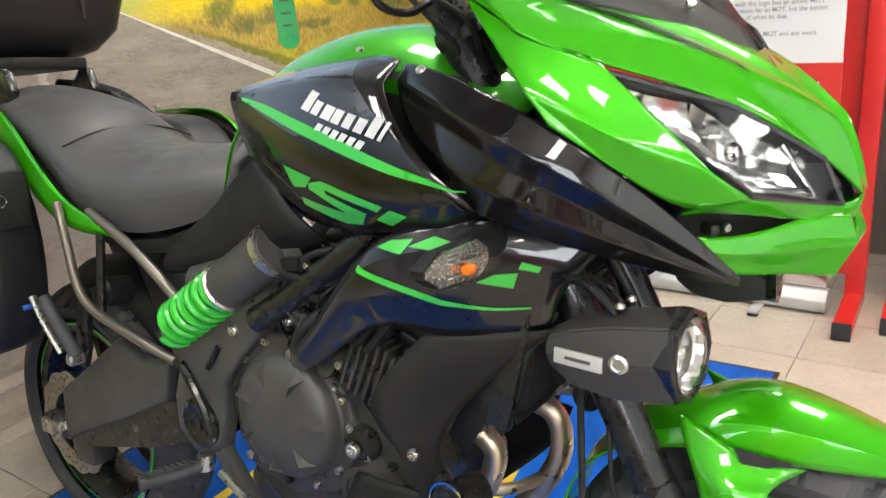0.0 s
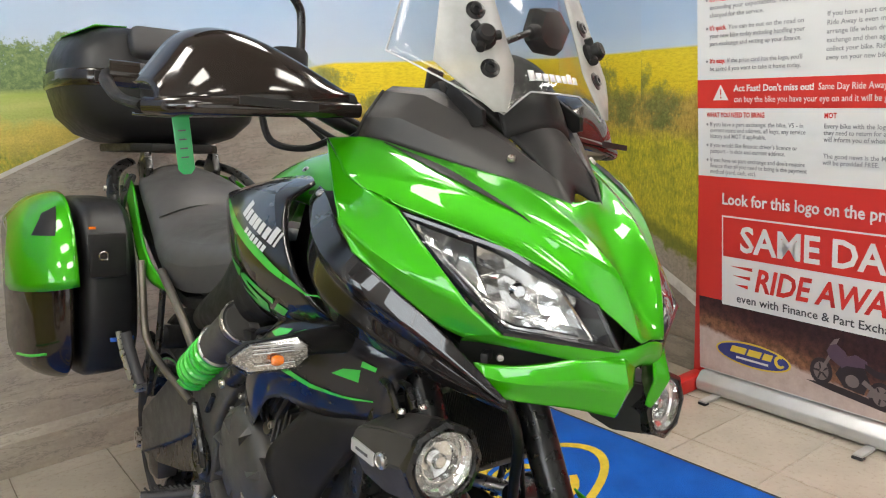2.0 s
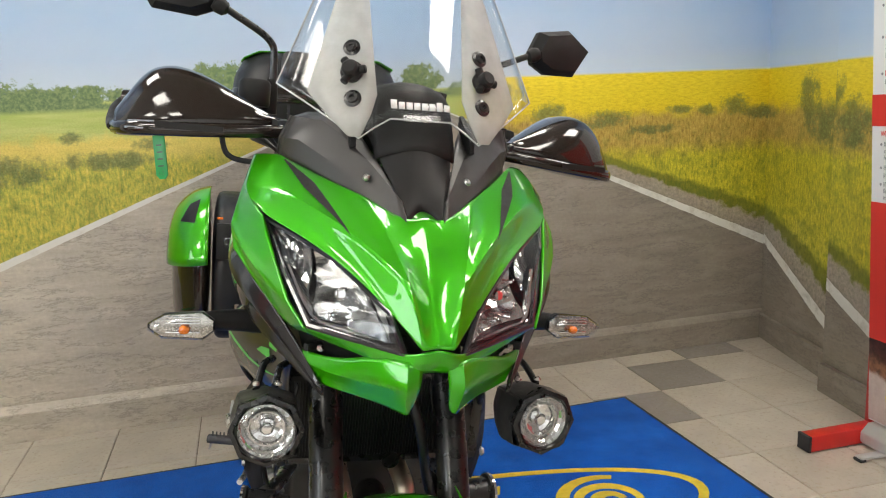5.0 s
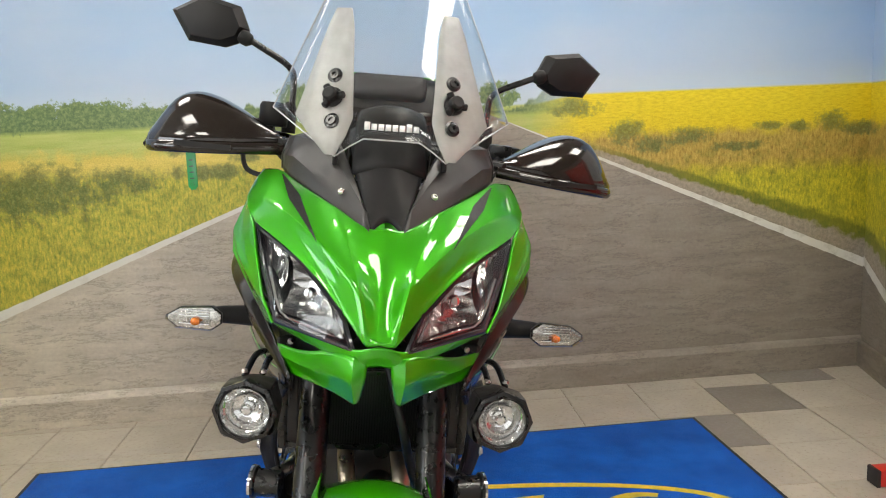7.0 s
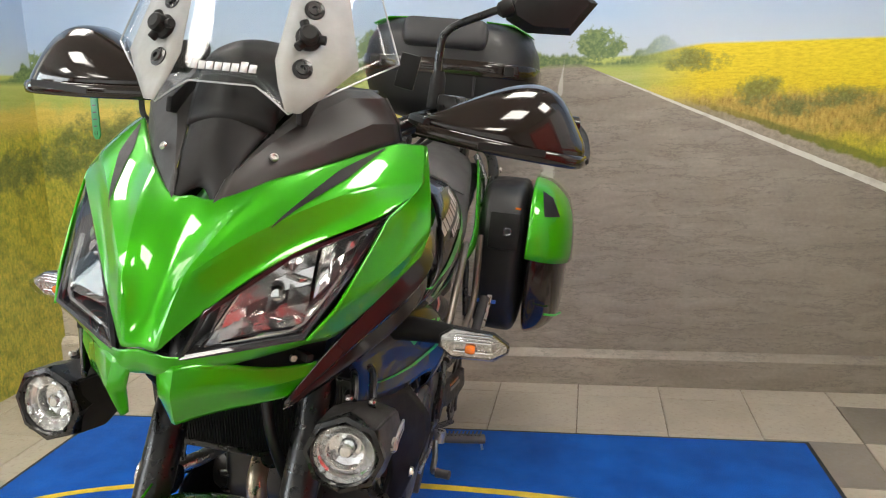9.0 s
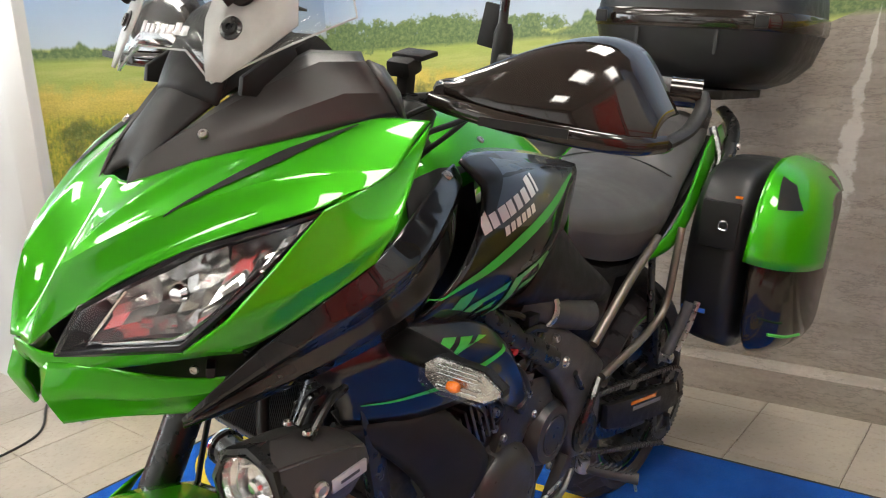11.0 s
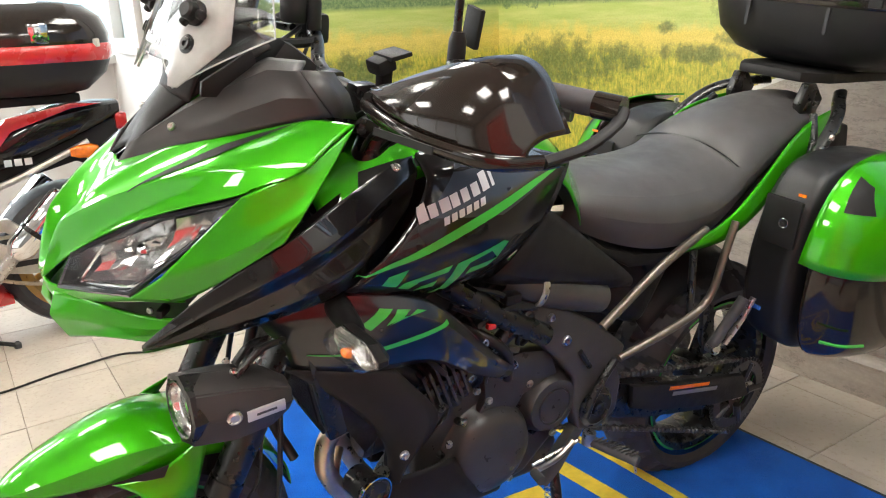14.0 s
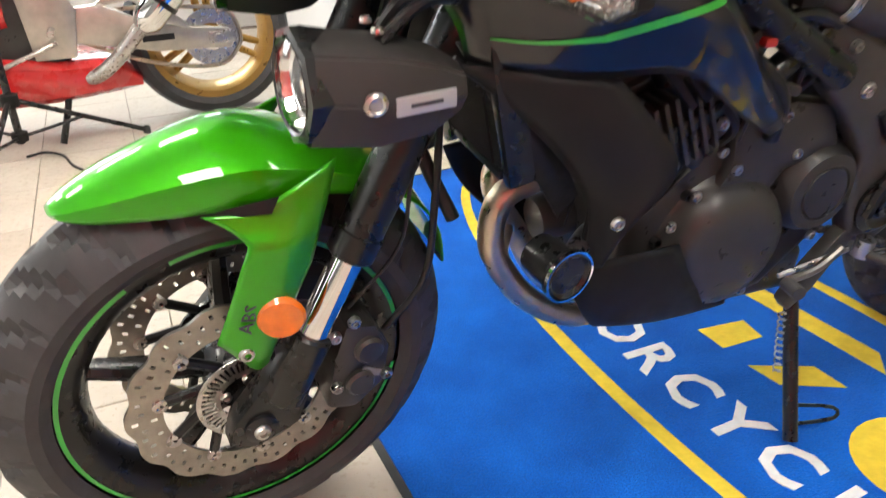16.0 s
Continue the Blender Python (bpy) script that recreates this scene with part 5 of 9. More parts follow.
    side_cover = sheet([[(0.186, 0.548, 0.962), (0.172, 0.640, 0.905), (0.168, 0.690, 0.865)],
                        [(0.212, 0.490, 0.905), (0.200, 0.620, 0.850), (0.188, 0.760, 0.815)],
                        [(0.206, 0.440, 0.858), (0.200, 0.600, 0.808), (0.186, 0.820, 0.775), ],
                        [(0.170, 0.440, 0.835), (0.170, 0.600, 0.780), (0.165, 0.830, 0.750)]], s)
    part("side_cover", side_cover, MATTE, moto, "matt black side cover below the seat" if s > 0 else "", sub=2, thick=0.004)


# ---- decals laid on the panels


def laid(name, rows, target, material, s, lift=0.0012, parent=None, label=""):
    """Rows of (y, z) points laid on the outside of a panel by casting them inwards along x."""
    bpy.context.view_layer.update()
    tree = BVHTree.FromObject(target, bpy.context.evaluated_depsgraph_get())
    bm = bm_new()
    vs = []
    for row in rows:
        line = []
        for y, z in row:
            hit = tree.ray_cast(Vector((s * 0.6, y, z)), Vector((-s, 0, 0)))[0]
            x = abs(hit.x) if hit else (abs(line[-1].co.x) - lift if line else 0.24)
            line.append(bm.verts.new((s * (x + lift), y, z)))
        vs.append(line)
    for a, b in zip(vs, vs[1:]):
        for k in range(len(a) - 1):
            bm.faces.new((a[k], a[k + 1], b[k + 1], b[k]))
    bmesh.ops.recalc_face_normals(bm, faces=bm.faces)
    return part(name, bm, material, parent or target, label, smooth=60)


def ribbon(line, widths, n=24, across=3):
    pts = curve_points([(0, y, z) for y, z in line], 8)
    rows = []
    for k, p in enumerate(pts):
        d = (pts[min(k + 1, len(pts) - 1)] - pts[max(k - 1, 0)]).normalized()
        nrm = Vector((0, -d.z, d.y))
        t = k / (len(pts) - 1) * (len(widths) - 1)
        i = min(int(t), len(widths) - 2)
        w = widths[i] + (widths[i + 1] - widths[i]) * (t - i)
        rows.append([((p + nrm * w * (j / across - 0.5)).y, (p + nrm * w * (j / across - 0.5)).z) for j in range(across + 1)])
    return rows


def quad_rows(a, b, c, d, n=8, m=4):
    a, b, c, d = (Vector((0, *p)) for p in (a, b, c, d))
    return [[(q.y, q.z) for q in (a.lerp(b, i / n).lerp(d.lerp(c, i / n), j / m) for j in range(m + 1))] for i in range(n + 1)]


for s in (1, -1):
    target = [o for o in moto.children if o.name.startswith("tank_panel")][0 if s > 0 else 1]
    laid("graphite_flash", quad_rows((0.262, 1.000), (0.345, 1.078), (0.566, 1.046), (0.400, 0.990), 14, 8), target, SILVER_BLUE, s, 0.0008, label="graphite blue upper flash")
    laid("green_stripe", ribbon([(0.153, 0.922), (0.195, 0.9365), (0.239, 0.949), (0.288, 0.966), (0.330, 0.981), (0.400, 1.004), (0.470, 1.024), (0.545, 1.040)], [0.001, 0.007, 0.011, 0.013, 0.014, 0.014, 0.011, 0.004]), target, GREEN_VINYL, s, 0.0018, label="green tank stripe")
    # maker's name and model name, drawn as plain pale blocks
    a, b = ((0.250, 0.993), (0.403, 1.040)) if s > 0 else ((0.392, 1.024), (0.246, 0.978))
    d = Vector((0, b[0] - a[0], b[1] - a[1]))
    u, n_ = d.normalized(), Vector((0, -d.z * s, d.y * s)).normalized()
    if n_.z < 0:
        n_ = -n_
    for k, (h, wd) in enumerate(((1.0, 1.0), (0.70, 0.86), (0.70, 1.06), (0.70, 0.86), (0.70, 0.82), (0.70, 0.86), (1.0, 0.88), (0.95, 0.36))):
        w_ = d.length / 8.0 * 0.84 * wd
        q = Vector((0, *a)) + u * (d.length * k / 8.0)
        hh, lean = n_ * (0.0245 * h), u * (0.004 * h)
        laid("name_bar", quad_rows(*[(v.y, v.z) for v in (q, q + u * w_, q + u * w_ + hh + lean, q + hh + lean)], 4, 4), target, WHITE_VINYL, s, 0.0018)
    q = Vector((0, *a)) + u * 0.036 - n_ * 0.017
    for k in range(6):
        q0 = q + u * (0.0140 * k)
        laid("model_bar", quad_rows(*[(v.y, v.z) for v in (q0, q0 + u * 0.0102, q0 + u * 0.0142 + n_ * 0.0105, q0 + u * 0.004 + n_ * 0.0105)], 2, 2), target, WHITE_VINYL, s, 0.0018)
    # large green graphic that runs over panel and shroud: the two sides carry different parts of it
    if s > 0:
        blocks = (((0.192, 0.905), (0.200, 0.920), (0.231, 0.928), (0.217, 0.898)), ((0.221, 0.895), (0.229, 0.904), (0.308, 0.923), (0.303, 0.911)), ((0.221, 0.895), (0.253, 0.906), (0.253, 0.899), (0.240, 0.889)),
                  ((0.250, 0.883), (0.260, 0.890), (0.287, 0.898), (0.284, 0.886)), ((0.285, 0.868), (0.299, 0.878), (0.302, 0.872), (0.298, 0.866)), ((0.300, 0.874), (0.318, 0.924), (0.344, 0.924), (0.316, 0.870)),
                  ((0.318, 0.924), (0.412, 0.947), (0.388, 0.933), (0.338, 0.919)), ((0.408, 0.946), (0.421, 0.941), (0.405, 0.914), (0.385, 0.932)), ((0.341, 0.898), (0.347, 0.909), (0.405, 0.914), (0.387, 0.902)))
        low_blocks = (((0.174, 0.834), (0.199, 0.861), (0.218, 0.859), (0.188, 0.823)), ((0.209, 0.831), (0.225, 0.858), (0.245, 0.856), (0.233, 0.846)), ((0.214, 0.832), (0.231, 0.846), (0.272, 0.851), (0.256, 0.855)))
    else:
        blocks = (((0.429, 0.953), (0.372, 0.938), (0.390, 0.924), (0.419, 0.923)), ((0.378, 0.931), (0.354, 0.934), (0.264, 0.904), (0.275, 0.896)), ((0.382, 0.930), (0.355, 0.932), (0.352, 0.915), (0.384, 0.921)),
                  ((0.381, 0.921), (0.352, 0.917), (0.293, 0.893), (0.327, 0.892)), ((0.409, 0.910), (0.332, 0.893), (0.336, 0.876), (0.412, 0.899)), ((0.330, 0.895), (0.293, 0.894), (0.310, 0.877), (0.338, 0.877)), ((0.282, 0.886), (0.255, 0.900), (0.234, 0.892), (0.263, 0.878)))
        low_blocks = (((0.280, 0.853), (0.262, 0.862), (0.231, 0.865), (0.243, 0.847)), ((0.236, 0.856), (0.206, 0.868), (0.181, 0.861), (0.206, 0.852)), ((0.113, 0.828), (0.108, 0.837), (0.088, 0.830), (0.092, 0.823)), ((0.162, 0.811), (0.141, 0.821), (0.114, 0.823), (0.122, 0.803)))
    for q in blocks:
        laid("graphic_block", quad_rows(*q, 6, 3), target, GREEN_VINYL, s, 0.0016)
    target = [o for o in moto.children if o.name.startswith("radiator_shroud")][0 if s > 0 else 1]
    laid("green_stripe", ribbon([(0.106, 0.777), (0.151, 0.776), (0.200, 0.783), (0.212, 0.787), (0.256, 0.806), (0.308, 0.827)], [0.002, 0.004, 0.007, 0.009, 0.009, 0.008]), target, GREEN_VINYL, s, 0.0016, label="green shroud stripe")
    for q in low_blocks:
        laid("graphic_block", quad_rows(*q, 6, 3), target, GREEN_VINYL, s, 0.0016)
for s in (1, -1):
    target = nose
    bpy.context.view_layer.update()
    tree = BVHTree.FromObject(target, bpy.context.evaluated_depsgraph_get())
    bm, strip = bm_new(), []
    lo, hi = Vector((0.105, -0.114, 1.036)), Vector((0.186, 0.082, 1.134))
    across, down = Vector((0.72, -0.55, -0.10)).normalized(), Vector((-0.25, 0.55, -0.80)).normalized()
    for k in range(25):
        t = k / 24
        w = 0.0005 + 0.0105 * min(1.0, t * 1.7) * (1.0 if t < 0.6 else 1.0 - (t - 0.6) * 2.3)
        line = []
        for e in (-1, -0.5, 0, 0.5, 1):
            q = lo.lerp(hi, t) + across * (w * e) - down * 0.06
            place, nrm = tree.ray_cast(Vector((s * q.x, q.y, q.z)), Vector((s * down.x, down.y, down.z)))[:2]
            if place is None:
                place, nrm = tree.find_nearest(Vector((s * q.x, q.y, q.z)) + Vector((s * down.x, down.y, down.z)) * 0.06)[:2]
            line.append(bm.verts.new(place - Vector((s * down.x, down.y, down.z)) * 0.0016))
        strip.append(line)
    for a, b in zip(strip, strip[1:]):
        for k in range(4):
            bm.faces.new((a[k], a[k + 1], b[k + 1], b[k]))
    bmesh.ops.recalc_face_normals(bm, faces=bm.faces)
    part("black_flash", bm, MATTE, target, "black accent flash", 60)

# ---- seat and tail
seat_rows = []
for y, zc, w, ze, zl in ((0.700, 0.945, 0.085, 0.925, 0.880), (0.740, 0.968, 0.130, 0.940, 0.852), (0.840, 0.962, 0.168, 0.930, 0.818), (0.960, 0.958, 0.190, 0.925, 0.806), (1.060, 0.968, 0.188, 0.932, 0.826), (1.130, 0.990, 0.176, 0.950, 0.860), (1.150, 1.012, 0.172, 0.968, 0.872), (1.200, 1.048, 0.165, 1.005, 0.905), (1.320, 1.082, 0.148, 1.045, 0.975), (1.430, 1.098, 0.125, 1.064, 1.020), (1.500, 1.092, 0.090, 1.066, 1.040)):
    seat_rows.append([(-w * 0.86, y, zl), (-w, y, ze - (ze - zl) * 0.45), (-w * 0.84, y, ze), (-w * 0.42, y, zc - 0.006), (0, y, zc), (w * 0.42, y, zc - 0.006), (w * 0.84, y, ze), (w, y, ze - (ze - zl) * 0.45), (w * 0.86, y, zl)])
seat = part("seat", sheet(seat_rows), VINYL, moto, "stepped black vinyl dual seat", sub=2)
part("seat_base", plate([(0.705, 0.872), (0.760, 0.835), (0.850, 0.806), (0.960, 0.795), (1.060, 0.815), (1.150, 0.862), (1.320, 0.965), (1.49, 1.035), (1.49, 1.01), (1.30, 0.93), (1.15, 0.83), (1.05, 0.785), (0.95, 0.77), (0.84, 0.78), (0.72, 0.84)], "yz", -0.150, 0.150, 0.004), MATTE, seat)
seam = [(x, 1.139, 0.9965 - 0.03 * (abs(x) / 0.15) ** 2.2) for x in (-0.150, -0.1, -0.05, 0, 0.05, 0.1, 0.150)]
part("seam", tube(seam, 0.0022, 6, 3), HOSE, seat, "raised stitched seam")
for s in (1, -1):
    tail = sheet([[(0.186, 0.935, 0.822), (0.196, 1.040, 0.850), (0.188, 1.140, 0.905), (0.168, 1.250, 0.985), (0.150, 1.350, 1.052), (0.120, 1.520, 1.070)],
                  [(0.192, 0.945, 0.815), (0.206, 1.050, 0.830), (0.202, 1.150, 0.872), (0.182, 1.260, 0.945), (0.166, 1.355, 1.010), (0.135, 1.530, 1.045)],
                  [(0.186, 0.955, 0.810), (0.196, 1.060, 0.815), (0.192, 1.150, 0.845), (0.176, 1.260, 0.905), (0.160, 1.360, 0.970), (0.130, 1.540, 1.010)]], s)
    part("tail_panel", tail, GREEN, moto, "lime green tail panel under the seat" if s > 0 else "", sub=2, thick=0.004)
    grab = part("grab_rail", tube([(s * 0.200, 1.235, 0.930), (s * 0.206, 1.300, 0.965), (s * 0.200, 1.365, 1.020), (s * 0.178, 1.430, 1.066), (s * 0.140, 1.490, 1.090), (s * 0.10, 1.56, 1.100)], 0.016, 12, 6, 0.6, (0, 0, 1)), FRAME, moto, "black cast grab rail")
    part("rail_bolt", bolt(bm_new(), (s * 0.219, 1.352, 1.030), (s, 0, 0), 0.008, 0.006), STEEL, grab)
    # pannier rail: bent tube
    part("pannier_rail", tube([(s * 0.196, 0.800, 0.600), (s * 0.212, 0.905, 0.640), (s * 0.218, 1.000, 0.676), (s * 0.220, 1.036, 0.720), (s * 0.218, 1.052, 0.790), (s * 0.214, 1.075, 0.870)], 0.0088, 12), RAIL, moto, "bent grey subframe tube")
    part("subframe_tube", tube([(s * 0.200, 0.730, 0.690), (s * 0.195, 0.880, 0.790), (s * 0.185, 1.02, 0.850)], 0.0098, 10), RAIL, moto)
    part("subframe_strut", tube([(s * 0.206, 0.990, 0.668), (s * 0.200, 0.985, 0.740), (s * 0.196, 0.975, 0.815)], 0.008, 10), FRAME, moto)
    peg = bm_new()
    add_plate(peg, [(1.030, 0.700), (1.058, 0.705), (1.100, 0.580), (1.098, 0.548), (1.072, 0.545), (1.050, 0.590)], "yz", s * 0.196, s * 0.208, 0.003)
    peg_part = part("pillion_hanger", peg, FRAME, moto, "black pillion footrest hanger")
    part("pillion_peg", tube([(s * 0.222, 1.070, 0.575), (s * 0.232, 1.105, 0.640), (s * 0.238, 1.130, 0.690)], 0.013, 10), RUBBER, peg_part, "folded black rubber pillion peg")
    part("peg_pivot", lathe([(0, -0.012), (0.013, -0.012), (0.013, 0.012), (0.008, 0.016), (0, 0.016)], (s * 0.222, 1.076, 0.569), (s, 0, 0), 16), STEEL, peg_part)
    part("peg_plate", tube([(s * 0.236, 1.096, 0.582), (s * 0.246, 1.124, 0.640), (s * 0.250, 1.146, 0.692)], 0.007, 8), STEEL, peg_part)

# ---- luggage: rack, top box, panniers
rack = part("luggage_rack", plate([(-0.125, 1.470), (-0.085, 1.400), (0.085, 1.400), (0.125, 1.470), (0.130, 1.780), (0.080, 1.820), (-0.080, 1.820), (-0.130, 1.780)], "xy", 1.128, 1.152, 0.006), MATTE, moto, "black plastic top box carrier plate")
for s in (1, -1):
    part("rack_arm", plate([(1.410, 1.128), (1.440, 1.128), (1.480, 1.090), (1.450, 1.030), (1.410, 1.020), (1.390, 1.080)], "yz", s * 0.085, s * 0.105, 0.004), FRAME, rack)


def rounded(w, y0, y1, z, k=0.30, n=7):
    """A ring round a box with swept corners, seen from above."""
    pts = []
    cy, hy = (y0 + y1) / 2, (y1 - y0) / 2
    for j in range(4 * n):
        a = 2 * math.pi * j / (4 * n)
        c, q = math.cos(a), math.sin(a)
        e = 2 / 3.6
        pts.append((w * math.copysign(abs(c) ** e, c), cy + hy * math.copysign(abs(q) ** e, q), z))
    return pts


low = loft([rounded(0.150, 1.285, 1.690, 1.156), rounded(0.205, 1.215, 1.745, 1.178), rounded(0.250, 1.165, 1.785, 1.225), rounded(0.268, 1.148, 1.800, 1.290), rounded(0.270, 1.145, 1.803, 1.300)])
topbox = part("top_box", low, BOX_PLASTIC, moto, "large black top box with backrest pad and green lid flash", 50)
part("box_band", loft([rounded(0.272, 1.143, 1.805, 1.300), rounded(0.276, 1.139, 1.809, 1.306), rounded(0.276, 1.139, 1.809, 1.340), rounded(0.272, 1.143, 1.805, 1.346)]), GLOSS_PLASTIC, topbox, "gloss black closing band", 50)
part("lid", loft([rounded(0.270, 1.145, 1.803, 1.345), rounded(0.264, 1.155, 1.795, 1.390), rounded(0.240, 1.190, 1.765, 1.440), rounded(0.195, 1.240, 1.715, 1.466), rounded(0.110, 1.320, 1.640, 1.474)]), BOX_PLASTIC, topbox, "domed black lid", 50)
part("backrest_pad", box((0, 1.172, 1.418), (0.250, 0.085, 0.088), 0.030, Matrix.Rotation(radians(-18), 4, "X"), 4), PAD, topbox, "padded vinyl backrest")
topbox.matrix_local = Matrix.Translation((0, 1.655 - 1.474 * 0.72, 0)) @ Matrix.Diagonal((1.05, 0.72, 1, 1))
for s in (1, -1):
    part("lid_flash", sheet([[(0.105, 1.30, 1.4765), (0.190, 1.27, 1.4690), (0.236, 1.26, 1.4440)], [(0.105, 1.45, 1.4785), (0.198, 1.45, 1.4695), (0.246, 1.45, 1.4440)], [(0.105, 1.62, 1.4765), (0.188, 1.64, 1.4690), (0.236, 1.66, 1.4440)]], s), GREEN, topbox, "green lid flash", thick=0.003)
    part("hinge", box((s * 0.20, 1.140, 1.322), (0.030, 0.012, 0.030), 0.004), MATTE, topbox)
    part("moulded_rib", plate([(1.142, 1.296), (1.142, 1.24), (1.152, 1.296)], "yz", s * 0.10 - 0.004, s * 0.10 + 0.004), BOX_PLASTIC, topbox)

for s in (1, -1):
    # shell: inner half grained black, outer lid with green upper
    def ring(y0, y1, x, inset=0.0, zlow=0.535, zhigh=1.005):
        pts = [(y0 + 0.02 + inset, zlow + 0.085 + inset), (y0 + 0.075 + inset, zlow + 0.02 + inset), (y0 + 0.20, zlow + inset), (y1 - 0.14, zlow + 0.01 + inset), (y1 - 0.04 - inset, zlow + 0.08 + inset), (y1 - inset, zlow + 0.22), (y1 - 0.015 - inset, zhigh - 0.13), (y1 - 0.06 - inset, zhigh - 0.03 - inset), (y0 + 0.26, zhigh - inset), (y0 + 0.10 + inset, zhigh - 0.015 - inset), (y0 + 0.035 + inset, zhigh - 0.07 - inset), (y0 + inset, zlow + 0.24)]
        return [(x, y, z) for y, z in pts]
    shell = loft([ring(1.165, 1.640, 0.205, 0.02), ring(1.150, 1.655, 0.222, 0.0), ring(1.145, 1.660, 0.320, 0.0), ring(1.145, 1.660, 0.352, 0.0)], side=s)
    pan = part("pannier", shell, BOX_PLASTIC, moto, "black hard pannier with a green upper lid", 50, sub=2)
    pan.matrix_local = Matrix.Translation((-0.022 * s, 0, 0.012))
    lid = loft([ring(1.150, 1.655, 0.354, 0.002), ring(1.150, 1.655, 0.372, 0.000), ring(1.168, 1.635, 0.425, 0.012), ring(1.215, 1.590, 0.462, 0.045), ring(1.270, 1.540, 0.472, 0.095)], side=s)
    part("pannier_lid", lid, GLOSS_PLASTIC, pan, "gloss black pannier lid", 50, sub=2)
    green = sheet([[(0.356, 1.140, 0.796), (0.356, 1.158, 0.880), (0.356, 1.200, 0.962), (0.356, 1.268, 1.003), (0.356, 1.380, 1.012), (0.356, 1.520, 1.004)],
                   [(0.398, 1.146, 0.790), (0.400, 1.166, 0.876), (0.398, 1.212, 0.952), (0.395, 1.280, 0.994), (0.395, 1.390, 1.004), (0.392, 1.520, 0.996)],
                   [(0.440, 1.180, 0.784), (0.440, 1.200, 0.868), (0.434, 1.240, 0.932), (0.428, 1.300, 0.972), (0.426, 1.400, 0.984), (0.424, 1.515, 0.976)],
                   [(0.476, 1.250, 0.780), (0.475, 1.262, 0.858), (0.464, 1.290, 0.910), (0.456, 1.330, 0.945), (0.452, 1.410, 0.955), (0.450, 1.505, 0.950)],
                   [(0.482, 1.340, 0.778), (0.481, 1.342, 0.850), (0.474, 1.350, 0.895), (0.466, 1.375, 0.925), (0.462, 1.420, 0.934), (0.460, 1.495, 0.930)]], s)
    cap = part("green_cap", green, GREEN, pan, "lime green lid upper with a dark patch for its grip", sub=2, thick=0.004)
    bpy.context.view_layer.update()
    tree = BVHTree.FromObject(cap, bpy.context.evaluated_depsgraph_get())
    # dark sheet laid on the cap in place of the shade inside a recess
    slot, grid_ = bm_new(), []
    for i_ in range(7):
        row_ = []
        for j_ in range(7):
            a_, b_ = i_ / 6, j_ / 6
            px = (0.440 + (0.413 - 0.440) * b_) * (1 - a_) + (0.397 + (0.383 - 0.397) * b_) * a_
            pz = (0.912 + (0.963 - 0.912) * b_) * (1 - a_) + (0.913 + (0.980 - 0.913) * b_) * a_
            place = tree.ray_cast(Vector((s * px, 0.9, pz)), Vector((0, 1, 0)))[0]
            row_.append(slot.verts.new((s * px, (place.y if place else 1.30) - 0.002, pz)))
        grid_.append(row_)
    for a_, b_ in zip(grid_, grid_[1:]):
        for k_ in range(6):
            slot.faces.new((a_[k_], a_[k_ + 1], b_[k_ + 1], b_[k_]))
    bmesh.ops.recalc_face_normals(slot, faces=slot.faces)
    part("grip_recess", slot, MATTE, cap, "dark patch in place of the shaded grip recess", 60)
    part("pinstripe", tube([(s * 0.428, 1.166, 0.640), (s * 0.455, 1.205, 0.632), (s * 0.472, 1.262, 0.628)], 0.0035, 6), GREEN_VINYL, pan, "thin green line")
    part("lock", lathe([(0, 0), (0.0125, 0), (0.013, 0.004), (0.010, 0.007), (0.008, 0.005), (0, 0.005)], (s * 0.302, 1.1475, 0.866), (0, -1, 0), 20), CHROME, pan, "round chrome key lock")
    part("latch_panel", box((s * 0.292, 1.147, 0.866), (0.085, 0.012, 0.105), 0.006), MATTE, pan)
    part("blue_label", box((s * 0.262, 1.1515, 0.660), (0.055, 0.004, 0.010), 0.001), BLUE_PLASTIC, pan, "small blue label")
    part("amber_tab", box((s * 0.325, 1.149, 0.932), (0.016, 0.006, 0.006), 0.001), ORANGE, pan)
    part("bracket", tube([(s * 0.16, 1.40, 1.05), (s * 0.20, 1.36, 0.98), (s * 0.215, 1.30, 0.90)], 0.010, 8), FRAME, pan)

